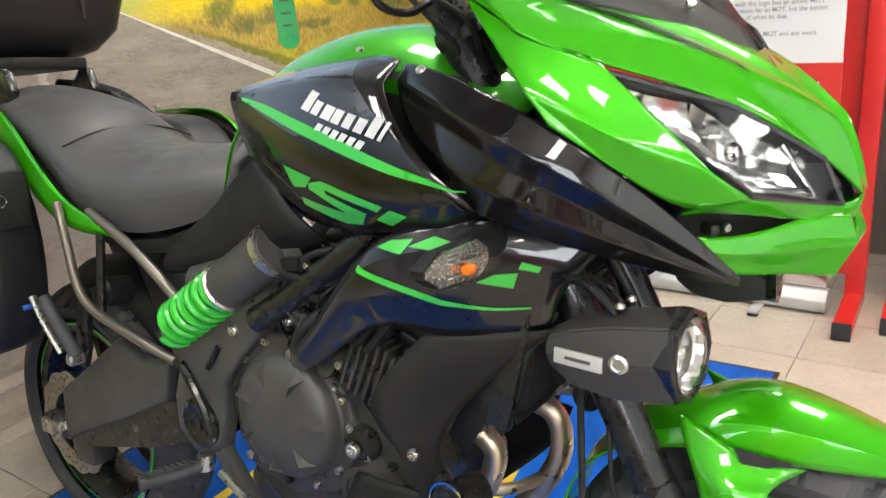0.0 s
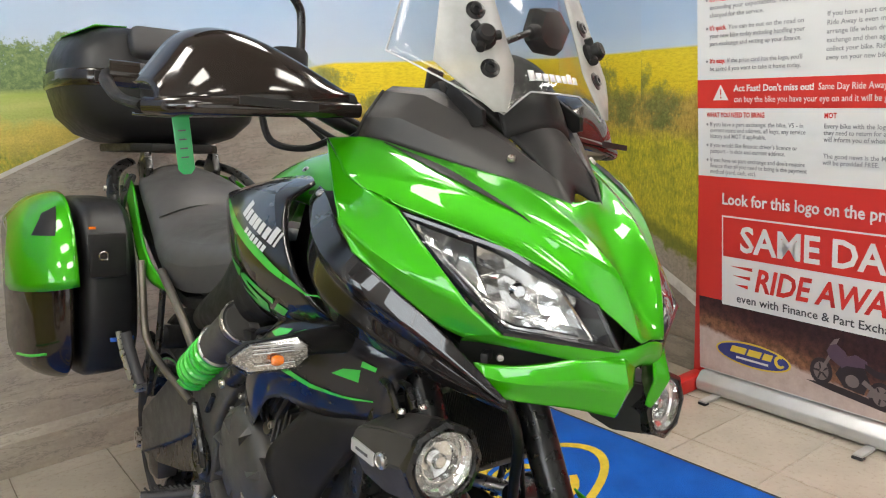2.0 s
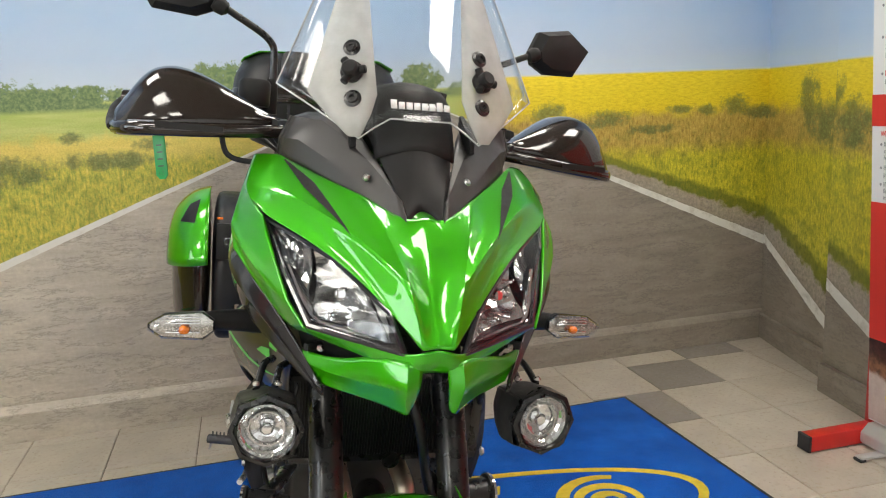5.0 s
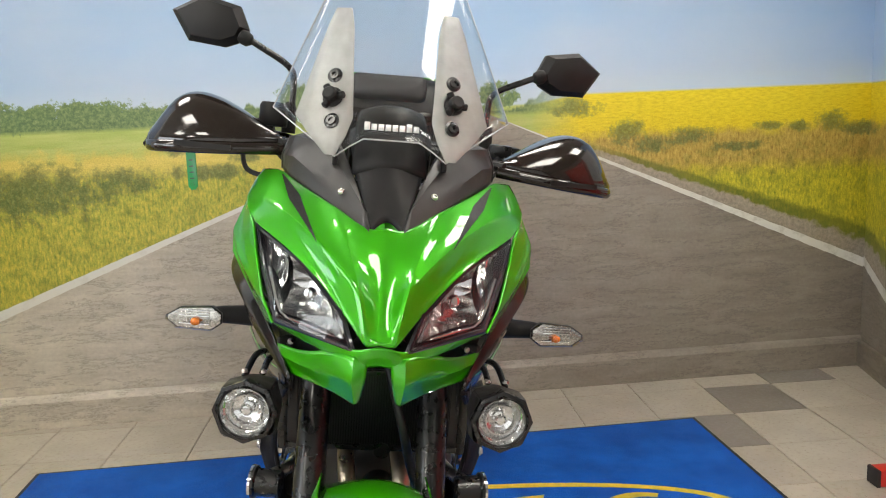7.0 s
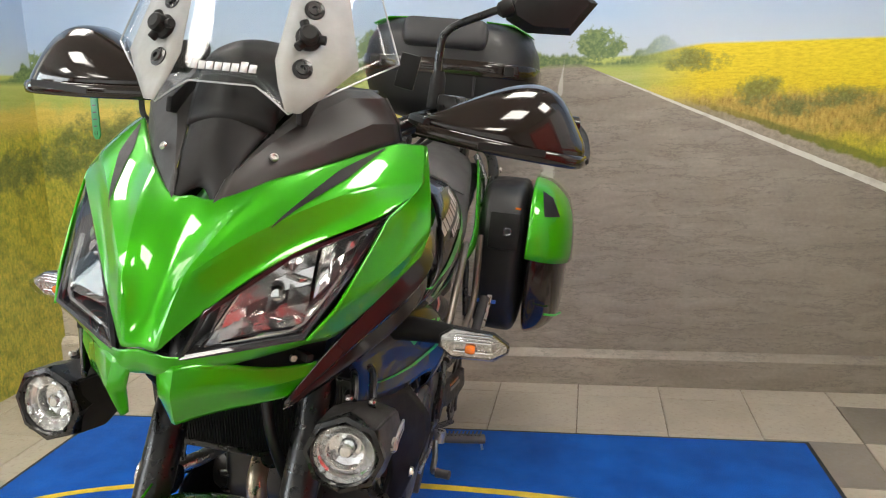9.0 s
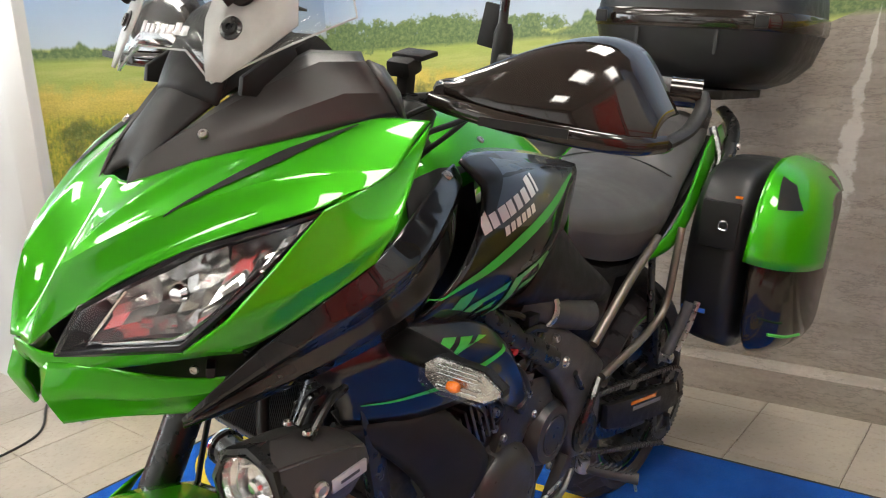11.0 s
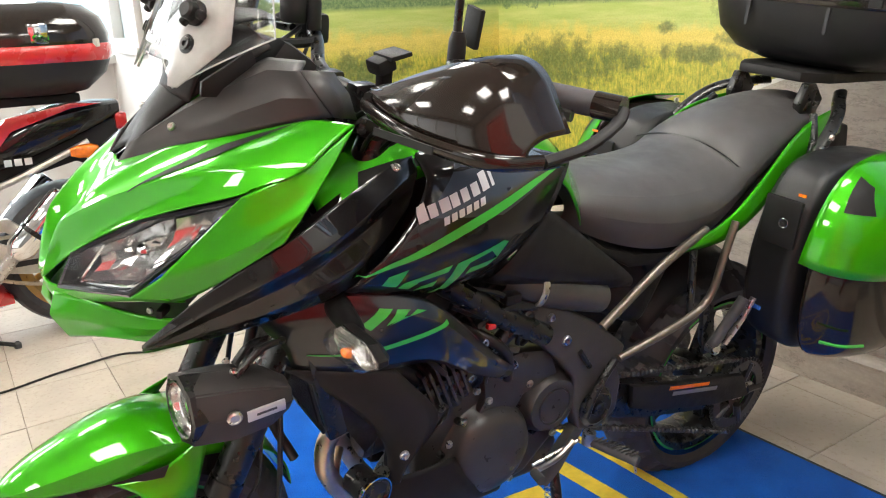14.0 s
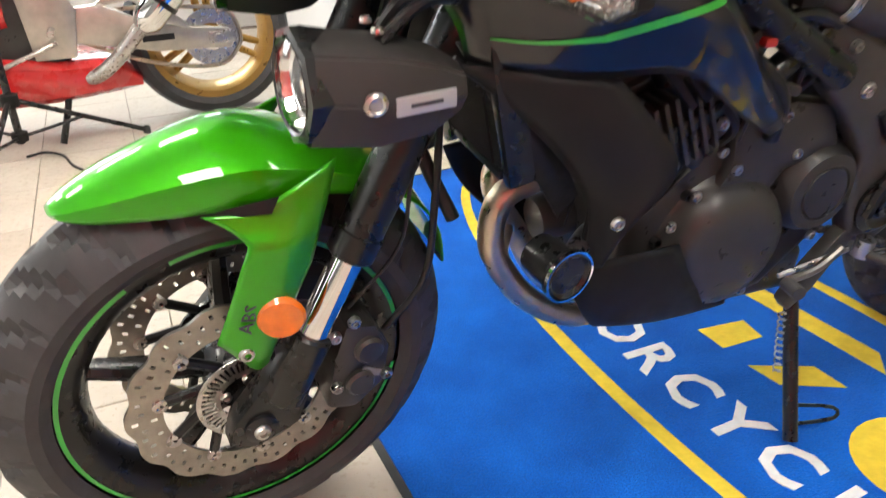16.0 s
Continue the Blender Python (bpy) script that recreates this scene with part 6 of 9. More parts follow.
# ---- frame, engine, exhaust
for s in (1, -1):
    spar = part("frame_spar", tube([(s * 0.060, 0.230, 0.960), (s * 0.165, 0.340, 0.860), (s * 0.182, 0.470, 0.770), (s * 0.186, 0.590, 0.700)], 0.022, 12), FRAME, moto, "black steel frame tube")
    part("frame_tube", tube([(s * 0.07, 0.240, 0.920), (s * 0.150, 0.345, 0.720), (s * 0.160, 0.430, 0.610)], 0.017, 10), FRAME, moto)
    plate_ = bm_new()
    add_plate(plate_, [(0.515, 0.750), (0.560, 0.772), (0.640, 0.744), (0.745, 0.685), (0.828, 0.618), (0.812, 0.580), (0.832, 0.530), (0.832, 0.462), (0.785, 0.425), (0.722, 0.440), (0.700, 0.500), (0.690, 0.575), (0.640, 0.630), (0.552, 0.705)], "yz", s * 0.150, s * 0.186, 0.010, 3)
    fp = part("pivot_plate_cover", plate_, CASE_GREY, moto, "matt black pivot cover plate")
    part("cover_rib", tube([(s * 0.190, 0.795, 0.595), (s * 0.196, 0.760, 0.560), (s * 0.198, 0.735, 0.520), (s * 0.196, 0.728, 0.480)], 0.009, 8), FRAME, fp)
    part("cover_rib", tube([(s * 0.189, 0.690, 0.640), (s * 0.192, 0.720, 0.600)], 0.006, 8), FRAME, fp)
    part("plate_bolt", bolt(bm_new(), (s * 0.185, 0.650, 0.674), (s, 0, 0), 0.011, 0.007), STEEL, fp)
    part("pivot_boss", lathe([(0, 0), (0.044, 0), (0.046, 0.008), (0.036, 0.014), (0.030, 0.010), (0.018, 0.010), (0.016, 0.018), (0.008, 0.018), (0, 0.012)], (s * 0.184, 0.760, 0.492), (s, 0, 0), 28), FRAME, fp, "black swingarm pivot boss")
    part("frame_leg", plate([(0.715, 0.452), (0.742, 0.438), (0.690, 0.350), (0.655, 0.318), (0.640, 0.335), (0.668, 0.390)], "yz", s * 0.160, s * 0.184, 0.006), CASE_GREY, fp, "grey lower frame leg")
    part("frame_brace", tube([(s * 0.168, 0.385, 0.622), (s * 0.176, 0.465, 0.687), (s * 0.176, 0.552, 0.756)], 0.0165, 14), FRAME, moto, "black frame brace tube")

crank = bm_new()
add_plate(crank, [(0.330, 0.520), (0.360, 0.600), (0.450, 0.650), (0.560, 0.640), (0.680, 0.600), (0.720, 0.520), (0.690, 0.420), (0.620, 0.350), (0.500, 0.320), (0.390, 0.350), (0.340, 0.430)], "yz", -0.150, 0.150, 0.018, 3)
engine = part("engine", crank, ENGINE, moto, "black parallel twin engine cases")
head = bm_new()
add_box(head, (0, 0.370, 0.690), (0.270, 0.170, 0.230), 0.016, Matrix.Rotation(radians(22), 4, "X"))
part("cylinder_block", head, ENGINE, engine, "finned black cylinder block")
for k in range(7):
    part("cooling_fin", box((0, 0.335 + 0.014 * k, 0.615 + 0.027 * k), (0.292, 0.170, 0.008), 0.002, Matrix.Rotation(radians(22), 4, "X")), ENGINE, engine)
part("rocker_cover", box((0, 0.325, 0.815), (0.240, 0.150, 0.060), 0.018, Matrix.Rotation(radians(22), 4, "X"), 3), ENGINE, engine)


def round_cover(name, c, s, r, depth, label="", fins=0, plain=False):
    bm = lathe([(r * 1.08, -0.03), (r * 1.08, 0), (r * 1.02, 0.006), (r * 0.97, depth * 0.45), (r * 0.88, depth * 0.78), (r * 0.70, depth * 0.95), (r * 0.40, depth * 1.04), (0, depth * 1.06)] if plain else [(r * 1.08, -0.03), (r * 1.08, 0), (r * 1.02, 0.006), (r * 0.96, depth * 0.55), (r * 0.84, depth * 0.92), (r * 0.62, depth), (r * 0.60, depth - 0.003), (r * 0.57, depth - 0.003), (r * 0.55, depth), (0, depth + 0.002)], c, (s, 0, 0), 44)
    spots = []
    for k in range(9):
        a = 2 * math.pi * k / 9 + 0.2
        q = Vector(c) + Vector((s * 0.001, math.cos(a) * r * 1.08, math.sin(a) * r * 1.08))
        spots.append(q + Vector((s * 0.004, 0, 0)))
    for k in range(fins):
        a = 2 * math.pi * k / fins + 0.5
        add_box(bm, Vector(c) + Vector((s * depth * 0.96, math.cos(a) * r * 0.72, math.sin(a) * r * 0.72)), (0.010, 0.040, 0.004), 0.001, Matrix.Rotation(a, 4, "X"))
    ob = part(name, bm, ENGINE, engine, label)
    for q in spots:
        part("case_bolt", bolt(bm_new(), q - Vector((s * 0.016, 0, 0)), (s, 0, 0), 0.0080, 0.020), FRAME, engine)
    return ob


round_cover("alternator_cover", (0.150, 0.498, 0.460), 1, 0.098, 0.045, "black domed alternator cover", plain=True)
round_cover("sprocket_cover", (0.150, 0.645, 0.524), 1, 0.068, 0.034, "black round sprocket cover")
clutch_case = bm_new()
add_plate(clutch_case, [(0.700, 0.560), (0.684, 0.612), (0.622, 0.680), (0.545, 0.676), (0.486, 0.640), (0.436, 0.600), (0.418, 0.535), (0.430, 0.470), (0.470, 0.420), (0.560, 0.400), (0.650, 0.420), (0.690, 0.480)], "yz", -0.120, -0.166, 0.010, 3)
part("clutch_case", clutch_case, ENGINE, engine, "black clutch case flange")
for k in range(12):
    a = 2 * math.pi * k / 12 + 0.15
    part("case_bolt", bolt(bm_new(), (-0.166, 0.553 + 0.122 * math.cos(a), 0.545 + 0.122 * math.sin(a)), (-1, 0, 0), 0.0075, 0.008), STEEL if k % 3 else FRAME, engine)
CLUTCH = Vector((-0.160, 0.553, 0.545))
cover_ = part("clutch_cover", lathe([(0.112, -0.02), (0.112, 0.004), (0.106, 0.010), (0.104, 0.022), (0.098, 0.032), (0.084, 0.040), (0.060, 0.045), (0.030, 0.047), (0, 0.0475)], CLUTCH, (-1, 0, 0), 56), CASE_GREY, engine, "domed grey clutch cover with raised blades", 30)
for k in range(7):
    a = 2 * math.pi * k / 7 + 0.35
    d, e = Vector((0, math.cos(a), math.sin(a))), Vector((0, -math.sin(a), math.cos(a)))
    c0 = CLUTCH + Vector((-0.0445, 0, 0))
    fin = bm_new()
    va = [fin.verts.new(q) for q in (c0 + d * 0.040 + Vector((0.003, 0, 0)), c0 + d * 0.098 + e * 0.012 + Vector((0.016, 0, 0)), c0 + d * 0.098 - e * 0.009 + Vector((0.016, 0, 0)), c0 + d * 0.082 + e * 0.004 + Vector((-0.010, 0, 0)))]
    for f in ((0, 1, 3), (1, 2, 3), (2, 0, 3)):
        fin.faces.new([va[n] for n in f])
    bmesh.ops.recalc_face_normals(fin, faces=fin.faces)
    part("cover_blade", fin, CASE_GREY, cover_, smooth=0)
part("water_joint", lathe([(0, 0), (0.030, 0), (0.032, 0.010), (0.026, 0.020), (0.014, 0.024), (0.012, 0.030), (0, 0.030)], (-0.150, 0.414, 0.519), (-1, 0, 0), 24), FRAME, engine)
part("joint_bolt", bolt(bm_new(), (-0.180, 0.414, 0.519), (-1, 0, 0), 0.013, 0.008), STEEL, engine)
part("swingarm_cover", plate([(1.246, 0.454), (1.110, 0.540), (1.017, 0.600), (0.930, 0.572), (0.858, 0.580), (0.880, 0.500), (1.008, 0.441), (1.130, 0.392), (1.250, 0.340)], "yz", -0.150, -0.172, 0.008, 3), CASE_GREY, moto, "grey plastic swingarm cover")
round_cover("water_pump", (-0.150, 0.400, 0.450), -1, 0.052, 0.035, "black water pump cover")
upper_case = bm_new()
add_plate(upper_case, [(0.440, 0.505), (0.478, 0.575), (0.470, 0.630), (0.500, 0.657), (0.560, 0.662), (0.630, 0.650), (0.664, 0.580), (0.575, 0.562), (0.534, 0.500), (0.480, 0.490)], "yz", 0.130, 0.168, 0.010)
part("case_cover", upper_case, ENGINE, engine)
for y, z in ((0.487, 0.575), (0.455, 0.605), (0.430, 0.545), (0.400, 0.505), (0.585, 0.585), (0.560, 0.370), (0.665, 0.445)):
    for s in (1, -1):
        part("case_bolt", bolt(bm_new(), (s * 0.166, y, z), (s, 0, 0), 0.008, 0.006), STEEL, engine)
for s in (1, -1):
    part("throttle_body", lathe([(0, 0), (0.030, 0), (0.032, 0.01), (0.026, 0.03), (0.032, 0.06), (0, 0.065)], (s * 0.080, 0.455, 0.780), (s * 0.55, 0.3, 0.1), 20), ENGINE, engine)
    part("intake_duct", tube([(s * 0.150, 0.500, 0.822), (s * 0.166, 0.560, 0.797), (s * 0.172, 0.640, 0.772), (s * 0.166, 0.740, 0.742)], 0.033, 20), CASE_GREY, engine, "ribbed black plastic duct")
    part("duct_collar", lathe([(0.036, -0.008), (0.039, -0.006), (0.039, 0.006), (0.036, 0.008)], (s * 0.1665, 0.566, 0.795), (0.04 * s, 1, -0.31), 24), STEEL, engine)
    part("wiring", tube([(s * 0.150, 0.470, 0.790), (s * 0.168, 0.500, 0.745), (s * 0.160, 0.520, 0.700), (s * 0.165, 0.500, 0.650)], 0.006, 8), HOSE, engine)
    part("coolant_hose", tube([(s * 0.120, 0.200, 0.720), (s * 0.155, 0.300, 0.680), (s * 0.170, 0.360, 0.640), (s * 0.165, 0.410, 0.600)], 0.015, 12), HOSE, engine, "black coolant hose")
    part("cable", tube([(s * 0.13, 0.40, 0.80), (s * 0.172, 0.440, 0.740), (s * 0.176, 0.470, 0.680), (s * 0.170, 0.470, 0.620)], 0.005, 8), HOSE, engine)
part("oil_cap", lathe([(0, 0), (0.018, 0), (0.018, 0.010), (0, 0.012)], (-0.168, 0.460, 0.640), (-1, 0, 0.4), 18), ENGINE, engine)

# radiator
rad_turn = Matrix.Rotation(radians(14), 4, "X")
RC = Vector((0, 0.140, 0.700))
rad = part("radiator", box(RC, (0.330, 0.028, 0.180), 0.004, rad_turn), RAD, moto, "black finned radiator core")
for k in range(60):
    x = -0.145 + k * 0.29 / 59
    part("radiator_fin", box(RC + rad_turn.to_3x3() @ Vector((x, -0.0155, 0)), (0.0016, 0.004, 0.160), 0, rad_turn), MATTE, rad)
for z in (-0.082, 0.082):
    part("core_edge", box(RC + rad_turn.to_3x3() @ Vector((0, -0.016, z)), (0.33, 0.006, 0.012), 0.002, rad_turn), FRAME, rad)
part("radiator_cap", lathe([(0, 0), (0.016, 0), (0.016, 0.010), (0, 0.012)], (0.02, 0.150, 0.612), (0, -1, -0.1), 20), FRAME, rad)
for s in (1, -1):
    part("side_tank", box((s * 0.172, 0.142, 0.700), (0.020, 0.034, 0.190), 0.006, rad_turn), FRAME, rad)
part("radiator_hose", tube([(0.02, 0.09, 0.80), (0.05, 0.06, 0.70), (0.075, 0.09, 0.60), (0.10, 0.12, 0.53)], 0.009, 10), HOSE, moto)

# exhaust headers
for path in ([(0.055, 0.310, 0.565), (0.060, 0.265, 0.548), (0.064, 0.209, 0.530), (0.066, 0.193, 0.485), (0.064, 0.207, 0.430), (0.060, 0.265, 0.350), (0.050, 0.355, 0.290), (0.040, 0.45, 0.280)],
             [(-0.055, 0.320, 0.565), (-0.052, 0.283, 0.535), (-0.046, 0.250, 0.500), (-0.042, 0.262, 0.450), (-0.034, 0.291, 0.403), (-0.026, 0.325, 0.340), (-0.015, 0.376, 0.290), (0.0, 0.45, 0.280)]):
    part("header_pipe", tube(path, 0.0185, 16), HEADER, moto, "heat-tinted steel exhaust header")
part("header_link", tube([(0.064, 0.215, 0.418), (0.010, 0.245, 0.412), (-0.036, 0.278, 0.420)], 0.010, 12), HEADER, moto)
part("oil_filter", lathe([(0, 0), (0.030, 0), (0.034, 0.006), (0.034, 0.07), (0, 0.07)], (0.02, 0.285, 0.455), (0, 0.9, 0.1), 24), ENGINE, moto, "black oil filter")
part("silencer", box((0.0, 0.60, 0.335), (0.22, 0.30, 0.09), 0.030, None, 4), ENGINE, moto, "black underslung silencer")
for s in (1, -1):
    belly = sheet([[(0.178, 0.228, 0.486), (0.190, 0.300, 0.490), (0.188, 0.400, 0.492)],
                   [(0.194, 0.245, 0.452), (0.204, 0.330, 0.452), (0.196, 0.425, 0.436)],
                   [(0.190, 0.275, 0.398), (0.196, 0.360, 0.378), (0.180, 0.490, 0.370)],
                   [(0.168, 0.325, 0.360), (0.172, 0.420, 0.344), (0.162, 0.565, 0.340)],
                   [(0.050, 0.360, 0.340), (0.050, 0.450, 0.318), (0.050, 0.600, 0.325)]], s)
    bp = part("belly_pan", belly, MATTE, moto, "matt black belly pan", sub=2, thick=0.004)
    part("bung_cap", lathe([(0, -0.05), (0.026, -0.05), (0.028, -0.004), (0.033, 0), (0.033, 0.006), (0.028, 0.010), (0.024, 0.006), (0, 0.006)], (s * 0.226, 0.206, 0.512), (s, 0.15, 0), 28), FRAME, moto, "round crash bobbin with polished rim")
    part("bung_rim", lathe([(0.031, 0.005), (0.034, 0.005), (0.034, 0.010), (0.031, 0.010), (0.031, 0.005)], (s * 0.226, 0.206, 0.512), (s, 0.15, 0), 32), CHROME, moto)
    part("bung_arm", tube([(s * 0.215, 0.215, 0.512), (s * 0.17, 0.27, 0.52), (s * 0.14, 0.34, 0.53)], 0.014, 10), STEEL, moto)
    # fog lamp pods
    pod = loft([[(0.152, -0.098, 0.712), (0.205, -0.104, 0.698), (0.252, -0.100, 0.706), (0.268, -0.096, 0.760), (0.256, -0.094, 0.808), (0.205, -0.092, 0.822), (0.158, -0.094, 0.806), (0.144, -0.098, 0.760)],
                [(0.150, -0.030, 0.700), (0.205, -0.034, 0.690), (0.258, -0.030, 0.700), (0.272, -0.026, 0.752), (0.258, -0.020, 0.800), (0.205, -0.018, 0.814), (0.155, -0.022, 0.800), (0.142, -0.028, 0.755)],
                [(0.160, 0.030, 0.708), (0.208, 0.028, 0.700), (0.256, 0.032, 0.708), (0.268, 0.036, 0.750), (0.256, 0.040, 0.786), (0.208, 0.042, 0.796), (0.164, 0.040, 0.786), (0.154, 0.034, 0.750)],
                [(0.180, 0.066, 0.728), (0.210, 0.066, 0.722), (0.248, 0.068, 0.730), (0.258, 0.070, 0.750), (0.246, 0.072, 0.770), (0.210, 0.074, 0.776), (0.186, 0.072, 0.768), (0.178, 0.068, 0.750)]], side=s)
    bmesh.ops.delete(pod, geom=[f for f in pod.faces if len(f.verts) == 8 and all(v.co.y < -0.09 for v in f.verts)], context="FACES_ONLY")
    bmesh.ops.bevel(pod, geom=[e for e in pod.edges if not e.is_boundary], offset=0.003, segments=2, affect="EDGES")
    fog = part("fog_lamp", pod, COWL, moto, "hexagonal grey fog lamp pod with round clear lens", 30)
    fc, fa = Vector((s * 0.207, -0.100, 0.760)), (s * 0.10, -1, 0)
    part("lamp_hood", lathe([(0.060, -0.030), (0.066, -0.004), (0.066, 0.008), (0.058, 0.010), (0.056, 0.0), (0.056, -0.030)], fc, fa, 8), FRAME, fog, "octagonal black lamp hood", 20)
    part("lamp_rim", lathe([(0.055, -0.004), (0.056, 0.006), (0.053, 0.011), (0.050, 0.009), (0.050, -0.004)], fc, fa, 36), FRAME, fog, "black lamp rim")
    bowl = lathe([(0.051, 0.006), (0.047, -0.006), (0.040, -0.012), (0.032, -0.020), (0.022, -0.024), (0.010, -0.026), (0, -0.018)], fc, fa, 20)
    part("bowl", bowl, LAMP_SILVER, fog, "chrome faceted bowl", 5)
    part("lamp_core", lathe([(0.013, -0.022), (0.013, -0.008), (0.009, -0.003), (0, -0.002)], fc, fa, 10), LAMP_SILVER, fog, smooth=5)
    part("lamp_ring", lathe([(0.034, -0.016), (0.033, -0.004), (0.031, -0.004), (0.030, -0.018)], fc, fa, 14), REFLECTOR, fog, smooth=5)
    part("lamp_lens", lathe([(0.049, 0.008), (0.040, 0.013), (0.022, 0.0165), (0, 0.018)], fc, fa, 36), LENS, fog, "clear lamp glass").visible_shadow = False
    part("pod_screw", lathe([(0, 0), (0.013, 0), (0.013, 0.005), (0.009, 0.008), (0.007, 0.006), (0, 0.006)], (s * 0.2695, -0.038, 0.757), (s, 0, 0), 18), STEEL, fog, "bright domed pod screw")
    part("name_plate", box((s * 0.2675, 0.018, 0.752), (0.005, 0.068, 0.022), 0.002, Matrix.Rotation(radians(4), 4, "X") @ Matrix.Rotation(radians(s * 3), 4, "Z")), BANNER_BASE, fog, "brushed metal name plate")
    part("name_print", box((s * 0.2702, 0.018, 0.752), (0.001, 0.036, 0.0045), 0, Matrix.Rotation(radians(4), 4, "X") @ Matrix.Rotation(radians(s * 3), 4, "Z")), INK, fog)
    part("pod_bracket", tube([(s * 0.19, -0.01, 0.812), (s * 0.18, 0.02, 0.838), (s * 0.165, 0.06, 0.835)], 0.007, 8), FRAME, fog)
    part("pod_bracket", tube([(s * 0.225, -0.02, 0.808), (s * 0.21, 0.03, 0.842), (s * 0.19, 0.08, 0.840)], 0.007, 8), FRAME, fog)
    for x_ in (0.185, 0.225):
        part("bracket_bolt", bolt(bm_new(), (s * x_, -0.022, 0.818), (0, 0, 1), 0.007, 0.006), STEEL, fog)
    fog.matrix_local = Matrix.Translation((s * 0.213, -0.028, 0.755)) @ Matrix.Diagonal((0.80, 0.84, 0.79, 1)) @ Matrix.Translation((s * -0.213, 0.030, -0.757))
    # turn signals
    ind = part("turn_signal", tube([(s * 0.205, 0.145, 0.862), (s * 0.250, 0.134, 0.867), (s * 0.290, 0.127, 0.868), (s * 0.305, 0.124, 0.868)], (0.021, 0.014), 12), MATTE, moto, "clear turn signal on a black rubber stalk")
    def hexa(y, k):
        return [(0.336 + (x - 0.336) * (0.4 + 0.6 * k), y + 0.10 * (x - 0.336), 0.868 + z * k) for x, z in ((0.278, -0.010), (0.300, -0.026), (0.380, -0.024), (0.404, -0.007), (0.404, 0.003), (0.374, 0.022), (0.300, 0.028), (0.278, 0.012))]
    part("signal_housing", loft([hexa(0.118, 1.0), hexa(0.136, 0.94), hexa(0.146, 0.60)], side=s), MATTE, ind, "black signal housing", 20)
    part("signal_lens", loft([hexa(0.117, 0.99), hexa(0.104, 0.98), hexa(0.092, 0.74), hexa(0.089, 0.50)], side=s), LENS, ind, "clear faceted signal lens", 15).visible_shadow = False
    part("signal_reflector", loft([hexa(0.1165, 0.92), hexa(0.1135, 0.90), hexa(0.1120, 0.50)], side=s), SIGNAL_CLEAR, ind, "silvered signal reflector", 15)
    part("bulb", lathe([(0, -0.011), (0.006, -0.009), (0.0085, -0.002), (0.0085, 0.003), (0.006, 0.008), (0, 0.010)], (s * 0.336, 0.1035, 0.862), (s, 0.1, 0), 16), ORANGE, ind, "amber bulb")
    for e in (-0.012, 0.006, 0.012, 0.018):
        part("lens_flute", box((s * 0.338, 0.1075, 0.868 + e), (0.066, 0.003, 0.0024), 0.0006, Matrix.Rotation(s * 0.10, 4, "Z")), CHROME if e < 0.01 else REFLECTOR, ind)
    for ob in ind.children:
        ob.matrix_local = Matrix.Translation((s * 0.333, 0.104, 0.864)) @ Matrix.Diagonal((0.81, 0.85, 0.82, 1)) @ Matrix.Translation((s * -0.336, -0.114, -0.868))
    # rider footrests
    rp = part("footrest", tube([(s * 0.205, 0.735, 0.428), (s * 0.250, 0.752, 0.427), (s * 0.310, 0.775, 0.426)], 0.0135, 12, 6, 0.8), RUBBER, moto, "ribbed black rubber footrest")
    for k in range(9):
        a = Vector((s * (0.228 + 0.009 * k), 0.742 + 0.0036 * k, 0.440))
        part("footrest_rib", box(a, (0.004, 0.026, 0.003), 0.001), RUBBER, rp)
    part("footrest_pivot", lathe([(0, -0.014), (0.014, -0.014), (0.014, 0.014), (0, 0.014)], (s * 0.208, 0.733, 0.434), (0, 0, 1), 16), STEEL, rp)
    part("hero_peg", rod(bm_new(), (s * 0.304, 0.772, 0.418), (s * 0.308, 0.776, 0.398), 0.003, 8), STEEL, rp)

gear = part("gear_lever", tube([(0.205, 0.690, 0.438), (0.215, 0.640, 0.420), (0.222, 0.585, 0.418), (0.235, 0.565, 0.430)], 0.0065, 8), DISC, moto, "bare steel gear lever")
part("gear_toe", tube([(0.232, 0.566, 0.424), (0.262, 0.560, 0.426)], 0.010, 10), RUBBER, gear)
part("gear_rod", tube([(0.190, 0.600, 0.400), (0.195, 0.720, 0.425)], 0.004, 8), STEEL, gear)
brake = part("brake_pedal", tube([(-0.205, 0.700, 0.420), (-0.220, 0.620, 0.400), (-0.235, 0.540, 0.410)], 0.007, 8), STEEL, moto, "steel rear brake pedal")
stand = part("side_stand", tube([(0.120, 0.735, 0.290), (0.175, 0.722, 0.185), (0.235, 0.706, 0.075)], 0.0125, 10), FRAME, moto, "black side stand resting on the mat")
part("stand_foot", box((0.243, 0.706, 0.058), (0.060, 0.050, 0.012), 0.004, Matrix.Rotation(radians(-6.5), 4, "Y")), FRAME, stand)
part("stand_tang", tube([(0.205, 0.715, 0.125), (0.222, 0.800, 0.108), (0.232, 0.800, 0.092), (0.224, 0.716, 0.098)], 0.0035, 6, 3), FRAME, stand)
spring = [(0.150 + 0.028 * t + 0.006 * math.cos(60 * t), 0.690 + 0.006 * math.sin(60 * t), 0.285 - 0.105 * t) for t in (k / 60 for k in range(61))]
part("stand_spring", tube(spring, 0.0016, 5, 1), STEEL, stand)

